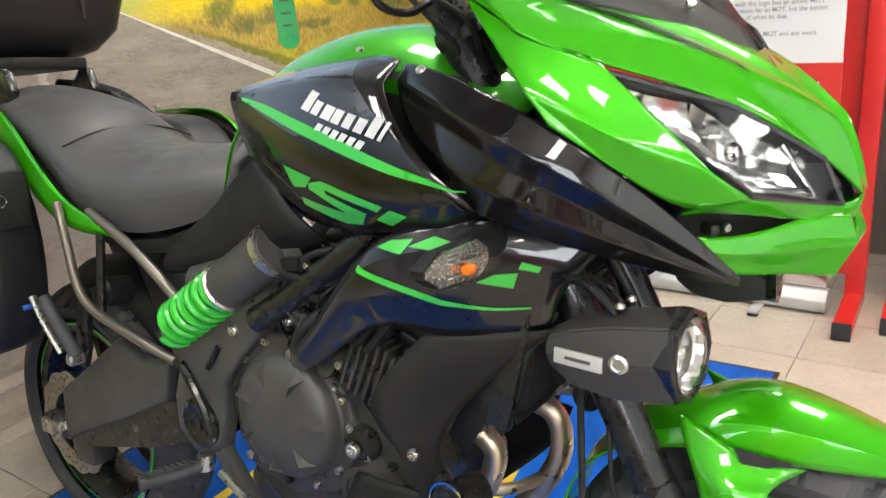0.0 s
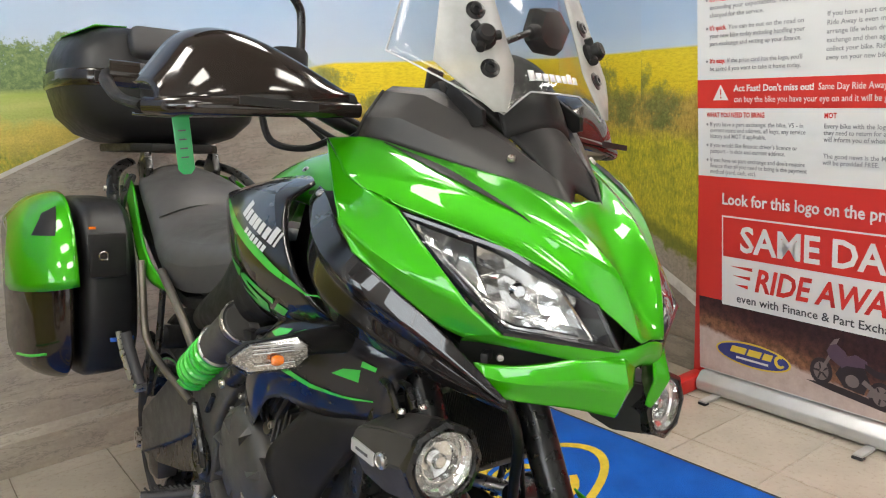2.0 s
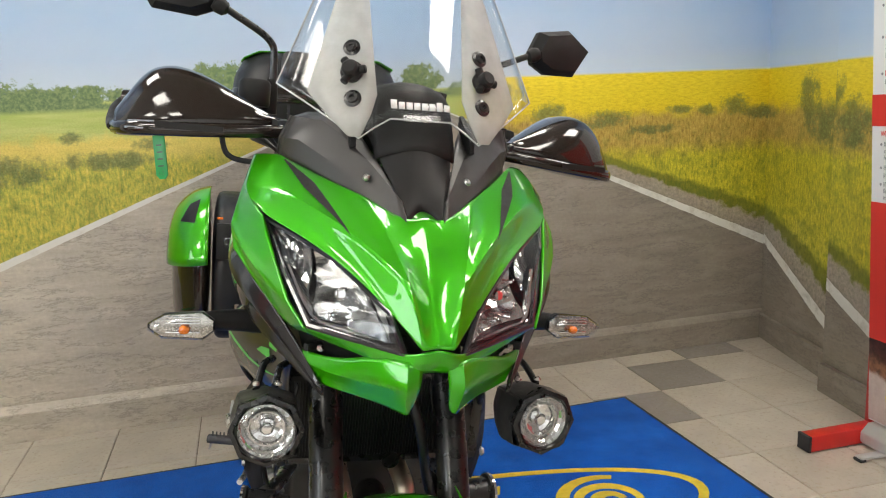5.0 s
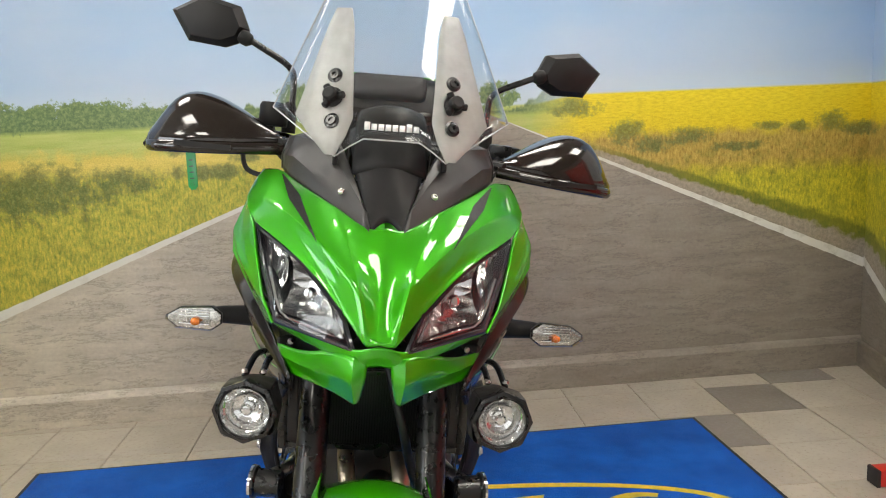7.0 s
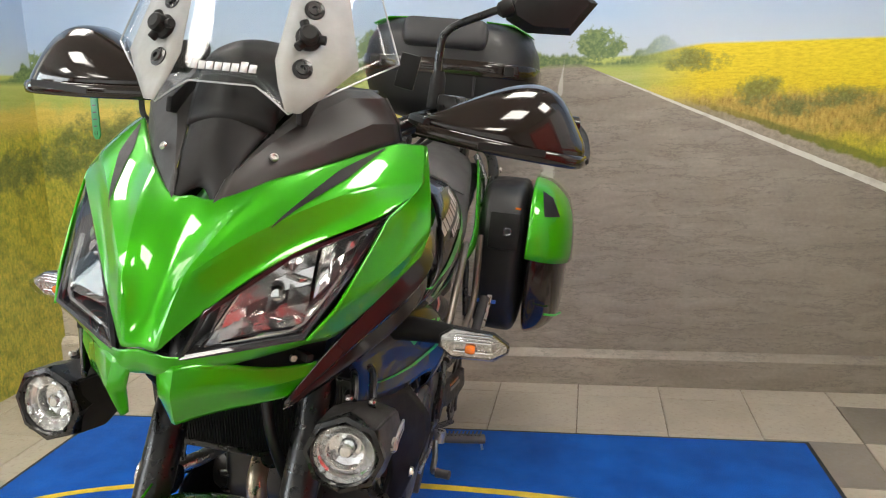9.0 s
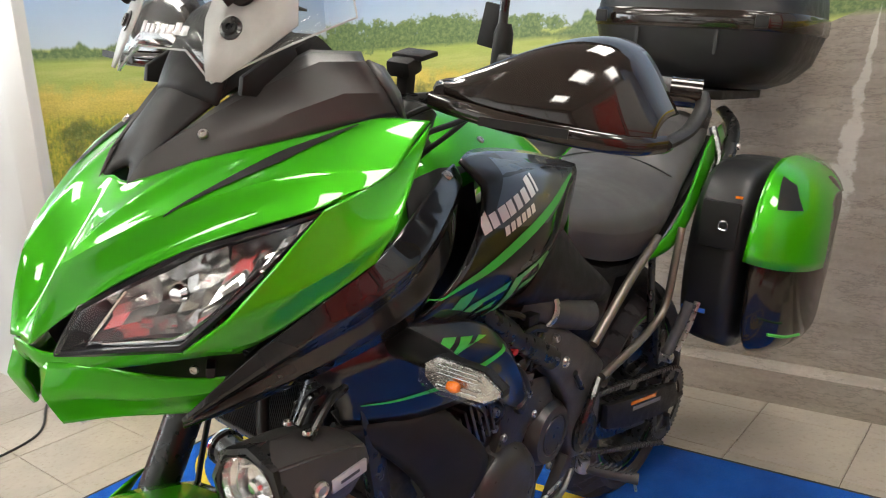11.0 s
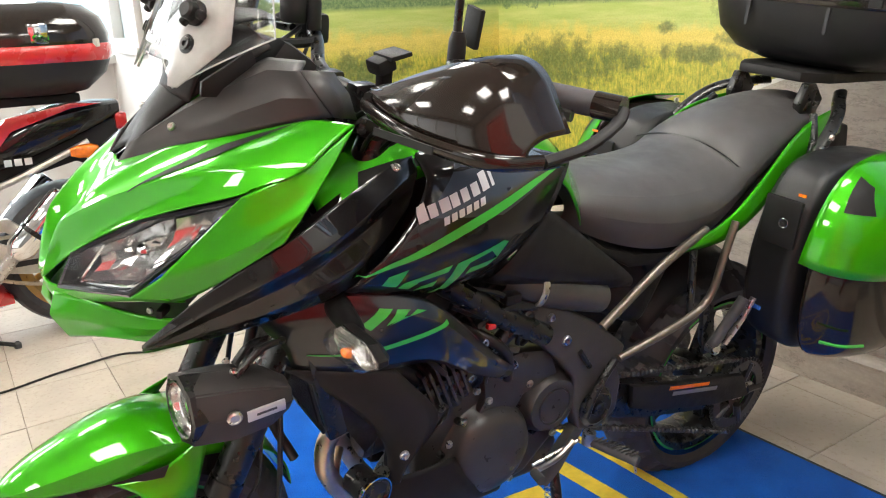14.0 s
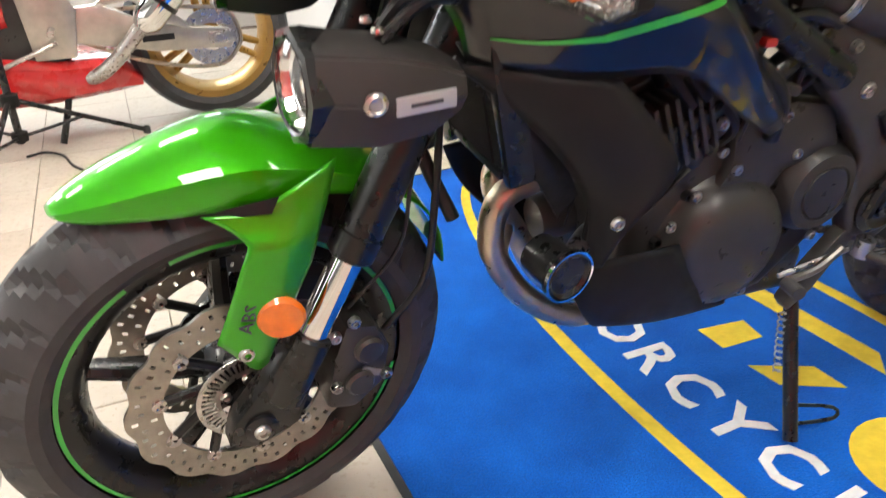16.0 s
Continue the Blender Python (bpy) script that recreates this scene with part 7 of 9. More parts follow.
# ---- swingarm, chain, rear wheel, shock
for s in (1, -1):
    arm = part("swingarm", loft([[(0.118, 0.730, 0.545), (0.160, 0.730, 0.545), (0.160, 0.730, 0.460), (0.118, 0.730, 0.460)], [(0.120, 0.960, 0.470), (0.160, 0.960, 0.470), (0.160, 0.960, 0.385), (0.120, 0.960, 0.385)], [(0.108, 1.200, 0.405), (0.146, 1.200, 0.405), (0.146, 1.200, 0.325), (0.108, 1.200, 0.325)], [(0.108, 1.400, 0.360), (0.140, 1.400, 0.360), (0.140, 1.400, 0.310), (0.108, 1.400, 0.310)]], side=s), FRAME, moto, "satin black swingarm")
    part("axle_nut", lathe([(0, 0), (0.020, 0), (0.020, 0.010), (0.011, 0.012), (0.010, 0.022), (0, 0.022)], (s * 0.140, REAR_C.y, REAR_C.z), (s, 0, 0), 6), STEEL, arm)
    part("adjuster", box((s * 0.142, 1.372, 0.334), (0.016, 0.060, 0.034), 0.004), STEEL, arm)
guard = part("chain_guard", plate([(0.880, 0.500), (0.982, 0.478), (1.294, 0.418), (1.340, 0.345), (1.200, 0.360), (1.003, 0.403), (0.890, 0.440)], "yz", 0.165, 0.182, 0.005), MATTE, moto, "matt black chain guard with warning label")
part("orange_label", box((0.1835, 1.080, 0.448), (0.001, 0.150, 0.009), 0, Matrix.Rotation(radians(-10.5), 4, "X")), ORANGE, guard, "orange warning label")
part("label_print", box((0.1835, 1.105, 0.428), (0.001, 0.170, 0.010), 0, Matrix.Rotation(radians(-10.5), 4, "X")), GREY_INK, guard)
def chain_run(a, b, n):
    links = bm_new()
    for k in range(n):
        p = Vector(a).lerp(Vector(b), (k + 0.5) / n)
        d = Vector(b) - Vector(a)
        ang = math.atan2(d.z, d.y)
        add_box(links, (p.x + (0.0045 if k % 2 else 0.0), p.y, p.z), (0.012 if k % 2 else 0.019, 0.0135, 0.012), 0.003, Matrix.Rotation(ang, 4, "X"), 1)
    part("chain_run", links, ENGINE, moto, "oily dark drive chain")


chain_run((0.152, 0.66, 0.555), (0.152, 1.31, 0.448), 42)
chain_run((0.152, 0.66, 0.455), (0.152, 1.33, 0.222), 44)
rear = part("rear_wheel", rim_mesh(REAR_C, 0.222, 0.120), FRAME, moto, "gloss black cast rear wheel")
spokes_of(rear, REAR_C, 0.222, 5, 0.1)
part("tyre", tyre_mesh(0.315, 0.162, REAR_C, 24), RUBBER, rear, "wide black rear tyre", 16)
for s in (1, -1):
    part("rim_stripe", rim_stripe(REAR_C, 0.2205, s * 0.0622, arcs=((0.05, 0.35), (0.40, 0.68), (0.72, 0.98))), GREEN_VINYL, rear, "thin green rim tape", 0)
spk = bm_new()
for k in range(46):
    a = 2 * math.pi * k / 46
    add_box(spk, REAR_C + Vector((0.152, math.cos(a) * 0.100, math.sin(a) * 0.100)), (0.006, 0.012, 0.007), 0.001, Matrix.Rotation(a, 4, "X"), 1)
add_lathe(spk, [(0.097, -0.003), (0.097, 0.003), (0.072, 0.003), (0.072, -0.003), (0.097, -0.003)], REAR_C + Vector((0.152, 0, 0)), (1, 0, 0), 48)
for k in range(5):
    a = 2 * math.pi * k / 5
    add_tube(spk, [REAR_C + Vector((0.150, math.cos(a) * 0.04, math.sin(a) * 0.04)), REAR_C + Vector((0.152, math.cos(a) * 0.09, math.sin(a) * 0.09))], 0.010, 8, 1)
part("sprocket", spk, ENGINE, rear, "dark steel rear sprocket")
part("brake_disc", petal_disc(REAR_C, -0.110, 0.125, 0.075, 12), DISC, rear, "pierced rear brake disc", 30)
part("rear_caliper", box((-0.118, 1.250, 0.300), (0.055, 0.080, 0.060), 0.012), ENGINE, moto, "black rear brake caliper")
hug = sheet([[(-0.090, 1.000, 0.560), (-0.055, 0.985, 0.600), (0, 0.980, 0.612), (0.055, 0.985, 0.600), (0.090, 1.000, 0.560)],
             [(-0.094, 1.080, 0.640), (-0.058, 1.070, 0.682), (0, 1.068, 0.696), (0.058, 1.070, 0.682), (0.094, 1.080, 0.640)],
             [(-0.094, 1.180, 0.680), (-0.058, 1.180, 0.720), (0, 1.180, 0.732), (0.058, 1.180, 0.720), (0.094, 1.180, 0.680)],
             [(-0.085, 1.300, 0.670), (-0.055, 1.310, 0.700), (0, 1.315, 0.710), (0.055, 1.310, 0.700), (0.085, 1.300, 0.670)]])
part("rear_hugger", hug, MATTE, moto, "black inner rear mudguard", sub=2, thick=0.005)
part("inner_mudguard", box((0, 0.960, 0.720), (0.20, 0.16, 0.24), 0.05, Matrix.Rotation(radians(-25), 4, "X"), 4), MATTE, moto, "black plastic mudguard box")
part("under_tail", plate([(0.900, 0.800), (1.150, 0.880), (1.500, 1.030), (1.620, 1.020), (1.660, 0.900), (1.600, 0.880), (1.500, 0.930), (1.200, 0.800), (0.950, 0.730)], "yz", -0.110, 0.110, 0.010), MATTE, moto, "black under-tail mudguard")
sa, sb = Vector((-0.194, 0.560, 0.800)), Vector((-0.190, 0.806, 0.658))
dirn = (sb - sa).normalized()
sa2 = sa + dirn * 0.105
coil = []
sidev = dirn.cross(Vector((1, 0, 0))).normalized()
upv = dirn.cross(sidev)
for k in range(150):
    t = k / 149
    a = t * 2 * math.pi * 7.2
    coil.append(sa2 + dirn * (t * ((sb - sa2).length - 0.012)) + (sidev * math.cos(a) + upv * math.sin(a)) * 0.036)
shock = part("rear_shock", tube([tuple(sa), tuple(sb)], 0.020, 14, 1), FRAME, moto, "offset rear shock with a green coil spring")
part("spring", tube(coil, 0.0072, 8, 1), SPRING, shock, "lime green coil spring")
part("shock_body", rod(bm_new(), sa - dirn * 0.045, sa + dirn * 0.100, 0.040, 28), CASE_GREY, shock)
part("body_ring", lathe([(0.040, -0.007), (0.043, -0.006), (0.043, 0.006), (0.040, 0.007)], sa - dirn * 0.038, dirn, 28), STEEL, shock)
part("shock_collar", rod(bm_new(), sa + dirn * 0.092, sa + dirn * 0.108, 0.043, 24), STEEL, shock, "bright spring collar")
part("shock_bolt", bolt(bm_new(), (-0.190, 0.812, 0.654), (-1, 0, 0), 0.014, 0.012), STEEL, shock)
part("reservoir", lathe([(0, 0), (0.026, 0), (0.028, 0.006), (0.028, 0.05), (0.020, 0.058), (0, 0.058)], (-0.130, 1.02, 0.690), (-1, 0, 0.1), 24), MATTE, moto)

# ---- small engine-side fittings: wiring, clamps, connectors, bracket bolts
for s in (1, -1):
    part("wiring_loom", tube([(s * 0.170, 0.380, 0.800), (s * 0.188, 0.440, 0.775), (s * 0.192, 0.500, 0.782), (s * 0.186, 0.560, 0.765)], 0.0085, 8), HOSE, moto)
    part("wiring_loom", tube([(s * 0.172, 0.400, 0.830), (s * 0.190, 0.470, 0.810), (s * 0.190, 0.520, 0.760), (s * 0.180, 0.530, 0.690)], 0.005, 8), HOSE, moto)
    part("breather_hose", tube([(s * 0.150, 0.420, 0.740), (s * 0.186, 0.460, 0.720), (s * 0.190, 0.500, 0.680), (s * 0.175, 0.520, 0.620)], 0.011, 10), HOSE, moto)
    part("connector", box((s * 0.192, 0.492, 0.800), (0.022, 0.034, 0.018), 0.003), MATTE, moto)
    part("connector", box((s * 0.190, 0.455, 0.752), (0.012, 0.018, 0.012), 0.003), RED if s > 0 else MATTE, moto)
    for y, z in ((0.470, 0.700), (0.445, 0.720), (0.420, 0.655), (0.520, 0.655), (0.360, 0.610), (0.600, 0.735)):
        part("frame_bolt", bolt(bm_new(), (s * 0.184, y, z), (s, 0, 0), 0.0085, 0.010), STEEL, moto)
    part("hose_clip", lathe([(0.016, -0.004), (0.0185, -0.004), (0.0185, 0.004), (0.016, 0.004), (0.016, -0.004)], (s * 0.163, 0.330, 0.662), (s * 0.2, 0.6, -0.5), 20), STEEL, moto)
    part("engine_bracket", plate([(0.300, 0.640), (0.345, 0.655), (0.455, 0.705), (0.470, 0.690), (0.350, 0.630), (0.310, 0.612)], "yz", s * 0.176, s * 0.188, 0.004), FRAME, moto, "black engine mounting bracket")
    part("shroud_louvre", plate([(0.300, 0.735), (0.345, 0.690), (0.352, 0.696), (0.308, 0.742)], "yz", s * 0.205, s * 0.216, 0.002), MATTE, moto)
    part("shroud_louvre", plate([(0.320, 0.740), (0.362, 0.697), (0.369, 0.703), (0.328, 0.747)], "yz", s * 0.205, s * 0.216, 0.002), MATTE, moto)
    part("shroud_louvre", plate([(0.340, 0.745), (0.379, 0.704), (0.386, 0.710), (0.348, 0.752)], "yz", s * 0.205, s * 0.216, 0.002), MATTE, moto)

# fittings crowded between the shroud, the frame brace and the cylinder head
rng_f = random.Random(21)
for s in (1, -1):
    for k in range(16):
        y, z = rng_f.uniform(0.420, 0.535), rng_f.uniform(0.660, 0.800)
        if k % 3 == 0:
            part("connector", box((s * rng_f.uniform(0.166, 0.186), y, z), (0.016, rng_f.uniform(0.014, 0.028), rng_f.uniform(0.010, 0.018)), 0.003, Matrix.Rotation(rng_f.uniform(-0.8, 0.8), 4, "X")), MATTE if k % 2 else CASE_GREY, moto)
        elif k % 3 == 1:
            part("fitting_bolt", bolt(bm_new(), (s * rng_f.uniform(0.174, 0.188), y, z), (s, rng_f.uniform(-0.4, 0.4), 0.2), 0.0065, 0.009), STEEL, moto)
        else:
            part("thin_hose", tube([(s * 0.165, y - 0.03, z + 0.02), (s * 0.186, y, z), (s * 0.182, y + 0.025, z - 0.03), (s * 0.160, y + 0.03, z - 0.06)], rng_f.choice((0.003, 0.0045, 0.006)), 8), HOSE, moto)
    for k in range(6):
        part("block_fin", box((s * 0.172, 0.335 + 0.013 * k, 0.640 + 0.006 * k), (0.040, 0.006, 0.095), 0.001, Matrix.Rotation(radians(24), 4, "X")), ENGINE, moto)

# ---- handlebar, guards, mirrors
bar = part("handlebar", steered(tube([(-0.425, 0.388, 1.205), (-0.330, 0.360, 1.205), (-0.200, 0.315, 1.190), (-0.120, 0.278, 1.155), (0.0, 0.262, 1.145), (0.120, 0.278, 1.155), (0.200, 0.315, 1.190), (0.330, 0.360, 1.205), (0.425, 0.388, 1.205)], 0.0125, 12)), FRAME, moto, "black tubular handlebar")
part("top_yoke", steered(box((0, 0.235, 1.105), (0.27, 0.085, 0.030), 0.012, Matrix.Rotation(radians(-24), 4, "X"))), FRAME, moto, "black top fork yoke")
part("lower_yoke", steered(box((0, 0.155, 0.915), (0.27, 0.075, 0.036), 0.012, Matrix.Rotation(radians(-24), 4, "X"))), FRAME, moto)
for x in (-0.05, 0.05):
    part("bar_clamp", steered(box((x, 0.255, 1.135), (0.034, 0.042, 0.060), 0.008)), FRAME, bar)
for s in (1, -1):
    grip = part("grip", steered(tube([(s * 0.318, 0.3565, 1.205), (s * 0.415, 0.385, 1.205)], 0.0175, 18, 1)), RUBBER, bar, "ribbed black rubber grip")
    part("bar_end", steered(tube([(s * 0.415, 0.385, 1.205), (s * 0.452, 0.396, 1.205)], 0.0185, 20, 1)), GLOSS_PLASTIC, bar, "gloss black bar end weight")
    part("switchgear", steered(box((s * 0.262, 0.340, 1.200), (0.058, 0.050, 0.058), 0.012)), MATTE, bar, "black switch housing")
    part("lever", steered(tube([(s * 0.262, 0.300, 1.200), (s * 0.320, 0.300, 1.196), (s * 0.420, 0.335, 1.194)], 0.008, 8)), FRAME, bar)
    # hand guard: cupped shield over a thick lower rim
    rows = []
    for x, yf, yb, zt, zb in ((0.205, 0.160, 0.185, 1.192, 1.166), (0.245, 0.150, 0.212, 1.214, 1.160), (0.290, 0.146, 0.245, 1.240, 1.154), (0.330, 0.148, 0.270, 1.258, 1.150), (0.362, 0.153, 0.280, 1.266, 1.146), (0.390, 0.162, 0.284, 1.264, 1.143), (0.416, 0.175, 0.288, 1.250, 1.141), (0.438, 0.192, 0.290, 1.216, 1.139), (0.458, 0.222, 0.294, 1.186, 1.140)):
        rows.append([(x, yb, zt), (x, (yf + yb) * 0.5 - 0.008, zt - 0.002), (x, yf + 0.016, zt * 0.55 + zb * 0.45 + 0.012), (x, yf, zb + 0.030), (x, yf + 0.002, zb + 0.010), (x, yf + 0.03, zb), (x, yb, zb + 0.004)])
    gd = part("hand_guard", steered(sheet(rows, s)), GLOSS_PLASTIC, moto, "smoked gloss black hand guard", sub=2, thick=0.004)
    part("guard_rim", steered(tube([(s * 0.200, 0.160, 1.172), (s * 0.250, 0.149, 1.167), (s * 0.330, 0.147, 1.160), (s * 0.412, 0.170, 1.155), (s * 0.446, 0.202, 1.153), (s * 0.460, 0.248, 1.154)], 0.0062, 10, 6, 1.7)), GLOSS_PLASTIC, gd)
    part("guard_strut", steered(tube([(s * 0.460, 0.250, 1.154), (s * 0.466, 0.315, 1.166), (s * 0.463, 0.372, 1.190), (s * 0.452, 0.396, 1.205)], 0.0098, 10, 6, 0.7)), MATTE, gd)
    part("guard_arm", steered(tube([(s * 0.215, 0.158, 1.182), (s * 0.190, 0.200, 1.185), (s * 0.180, 0.270, 1.186), (s * 0.190, 0.308, 1.188)], 0.0095, 8)), MATTE, gd)
    part("name_relief", steered(box((s * 0.345, 0.1215, 1.163), (0.10, 0.002, 0.010), 0, Matrix.Rotation(radians(s * 10), 4, "Z"))), MATTE, gd)
    # mirror
    stem = part("mirror", steered(tube([(s * 0.205, 0.312, 1.205), (s * 0.202, 0.312, 1.300), (s * 0.214, 0.310, 1.336), (s * 0.270, 0.300, 1.366), (s * 0.302, 0.294, 1.380)], 0.0065, 10)), FRAME, moto, "angular black mirror on a bent stem")
    part("stem_boot", steered(lathe([(0, 0), (0.014, 0), (0.013, 0.05), (0.009, 0.062), (0, 0.062)], (s * 0.205, 0.312, 1.205), (0, 0, 1), 16)), MATTE, stem)
    part("ball_joint", steered(lathe([(0.006, 0), (0.013, 0.006), (0.015, 0.018), (0.011, 0.028), (0.0, 0.030)], (s * 0.288, 0.298, 1.372), (s, -0.1, 0.5), 16)), MATTE, stem)
    outline = [(0.300, 1.385), (0.326, 1.424), (0.402, 1.429), (0.456, 1.388), (0.412, 1.338), (0.340, 1.342), (0.306, 1.362)]
    cx, cz = 0.365, 1.384
    shell = loft([[(x, 0.318, z) for x, z in outline], [(cx + (x - cx) * 1.03, 0.305, cz + (z - cz) * 1.03) for x, z in outline], [(cx + (x - cx) * 0.82, 0.284, cz + (z - cz) * 0.80) for x, z in outline], [(cx + (x - cx) * 0.35, 0.276, cz + (z - cz) * 0.30) for x, z in outline]], side=s)
    mirror_turn = Matrix.Translation((s * 0.30, 0.30, 1.38 + (0.012 if s < 0 else 0.0))) @ Matrix.Rotation(radians(s * 14), 4, "Z") @ Matrix.Rotation(radians(s * -8), 4, "Y") @ Matrix.Translation((s * -0.30, -0.30, -1.38))
    part("mirror_shell", steered(warp(shell, mirror_turn)), MATTE, stem, "angular black mirror shell", 25)
    glass = warp(plate([(s * (cx + (x - cx) * 0.9), cz + (z - cz) * 0.9) for x, z in outline], "xz", 0.317, 0.3205), mirror_turn)
    part("mirror_glass", steered(glass), CHROME, stem, "mirror glass")
# clutch perch and cables on the left, brake reservoir on the right
part("clutch_perch", steered(box((0.235, 0.305, 1.215), (0.050, 0.035, 0.030), 0.008)), FRAME, bar)
part("brake_reservoir", steered(lathe([(0, 0), (0.026, 0), (0.028, 0.004), (0.028, 0.040), (0.024, 0.046), (0, 0.046)], (-0.235, 0.290, 1.215), (0, 0, 1), 24)), MATTE, bar, "black brake fluid reservoir")
part("camera_mount", steered(box((0.080, 0.268, 1.198), (0.040, 0.034, 0.024), 0.007, Matrix.Rotation(radians(20), 4, "X"))), MATTE, bar, "small black bar-mounted accessory")
part("mount_foot", steered(box((0.080, 0.275, 1.176), (0.020, 0.022, 0.034), 0.006)), MATTE, bar)
part("switch_visor", steered(box((0.084, 0.286, 1.214), (0.052, 0.040, 0.008), 0.003, Matrix.Rotation(radians(12), 4, "X"))), MATTE, bar)
part("phone_plate", steered(box((0.140, 0.395, 1.262), (0.036, 0.010, 0.062), 0.003, Matrix.Rotation(radians(8), 4, "Y"))), MATTE, bar, "small black plate with screws on the bar")
for s in (1, -1):
    part("cable", steered(tube([(s * 0.235, 0.300, 1.205), (s * 0.190, 0.220, 1.170), (s * 0.130, 0.190, 1.130), (s * 0.080, 0.200, 1.060)], 0.0045, 8)), HOSE, bar)
    part("cable", steered(tube([(s * 0.250, 0.310, 1.190), (s * 0.200, 0.250, 1.145), (s * 0.140, 0.215, 1.105), (s * 0.090, 0.220, 1.020)], 0.004, 8)), HOSE, bar)
    part("cable", steered(tube([(s * 0.225, 0.320, 1.195), (s * 0.175, 0.262, 1.125), (s * 0.130, 0.236, 1.070), (s * 0.100, 0.240, 0.980)], 0.0038, 8)), HOSE, bar)
part("barrel_adjuster", steered(tube([(-0.232, 0.270, 1.185), (-0.205, 0.228, 1.172)], 0.007, 10, 1)), STEEL, bar)
part("loop_cable", steered(tube([(-0.290, 0.270, 1.170), (-0.275, 0.262, 1.125), (-0.225, 0.255, 1.118), (-0.180, 0.250, 1.135)], 0.005, 8)), HOSE, bar)
# green tag tied to the right-hand lever
tag = part("price_tag", plate([(-0.011, 0.0), (0.011, 0.0), (0.011, -0.074), (0.005, -0.081), (-0.005, -0.081), (-0.011, -0.074)], "xz", -0.0012, 0.0012, 0.0004), TAG, moto, "green plastic key tag hanging from the lever", at=Matrix.Translation((-0.392, 0.268, 1.168)) @ Matrix.Rotation(radians(-6.5), 4, "Y") @ Matrix.Rotation(radians(-25), 4, "Z"))
part("tag_hole", lathe([(0.0042, -0.002), (0.0042, 0.002), (0, 0.002)], (0, 0, -0.070), (0, 1, 0), 14), INK, tag)
for k in range(4):
    part("tag_print", box((0, -0.0016, -0.022 - 0.012 * k), (0.010, 0.0006, 0.002)), INK, tag)

# ---------------------------------------------------------------- floor mat
MAT = pose(0.075, 0.835, 0, 0, 0, 2.0)
mat = thing("floor_mat", "blue carpet floor mat with a yellow oval and white lettering", "mat", MAT)
part("rubber_backing", box((0, 0, 0.0025), (2.54, 1.51, 0.004), 0.0015), EDGE, mat, "thin black rubber edge")
part("carpet_top", box((0, 0, 0.0045), (2.51, 1.48, 0.006), 0.002), CARPET, mat)
MZ = 0.0078
OV = (-0.04, 0.015, 1.165, 0.335)


def oval(a, b, n=72):
    return [(OV[0] + a * math.cos(2 * math.pi * k / n), OV[1] + b * math.sin(2 * math.pi * k / n)) for k in range(n)]


def ring_bm(inner, outer, z0, z1):
    bm = bm_new()
    loops = [[bm.verts.new((*p, z)) for p in q] for q, z in ((inner, z0), (inner, z1), (outer, z1), (outer, z0))]
    n = len(inner)
    for a, b in zip(loops, loops[1:] + loops[:1]):
        for k in range(n):
            bm.faces.new((a[k], a[(k + 1) % n], b[(k + 1) % n], b[k]))
    bmesh.ops.recalc_face_normals(bm, faces=bm.faces)
    return bm


part("oval_line", ring_bm(oval(OV[2] - 0.034, OV[3] - 0.030), oval(OV[2], OV[3]), MZ - 0.003, MZ + 0.0008), YELLOW, mat)
for k, ch in enumerate("MOTORCYCLES"):
    x = -0.60 + k * 0.1135
    y = OV[1] - OV[3] * math.sqrt(1 - ((x - OV[0]) / OV[2]) ** 2) + 0.100
    tilt = math.degrees(math.atan((x - OV[0]) * OV[3] / OV[2] ** 2 / math.sqrt(1 - ((x - OV[0]) / OV[2]) ** 2)))
    text_part("letter", ch, 0.135, LETTER, pose(x, y, MZ - 0.001, 0, 0, tilt), mat, 0.0022, "CENTER", 0.003)
for outline in (
    [(-0.75, 0.135), (0.10, 0.175), (0.045, 0.225), (-0.72, 0.19)],
    [(-0.04, -0.03), (0.032, -0.022), (0.095, 0.08), (0.02, 0.078)],
    [(-0.18, -0.03), (-0.105, -0.03), (-0.10, 0.068), (-0.165, 0.078)],
    [(-0.33, -0.03), (-0.26, -0.03), (-0.24, 0.068), (-0.31, 0.078)],
    [(0.12, 0.215), (0.52, 0.225), (0.50, 0.175), (0.16, 0.165)],
):
    part("yellow_bar", plate(outline, "xy", MZ - 0.003, MZ + 0.0006), YELLOW, mat)


def disc_outline(cx, cy, r, a0, a1, thick, n=22):
    o = [(cx + r * math.cos(math.radians(a0 + (a1 - a0) * k / n)), cy + r * math.sin(math.radians(a0 + (a1 - a0) * k / n))) for k in range(n + 1)]
    i = [(cx + (r - thick * (0.55 + 0.45 * math.sin(math.pi * k / n))) * math.cos(math.radians(a0 + (a1 - a0) * k / n)), cy + (r - thick * (0.55 + 0.45 * math.sin(math.pi * k / n))) * math.sin(math.radians(a0 + (a1 - a0) * k / n))) for k in range(n, -1, -1)]
    return o + i


part("yellow_curl", plate(disc_outline(0.29, 0.03, 0.115, 40, 320, 0.085), "xy", MZ - 0.003, MZ + 0.0006), YELLOW, mat)
part("yellow_curl", plate(disc_outline(-0.62, 0.0, 0.14, 150, 400, 0.06), "xy", MZ - 0.003, MZ + 0.0006), YELLOW, mat)
# curled emblem at the end of the oval
for r, a0, a1, w in ((0.165, 60, 330, 0.045), (0.11, -40, 210, 0.035), (0.06, 0, 340, 0.04)):
    part("yellow_curl", plate(disc_outline(0.80, 0.02, r, a0, a1, w), "xy", MZ - 0.003, MZ + 0.0006), YELLOW, mat)

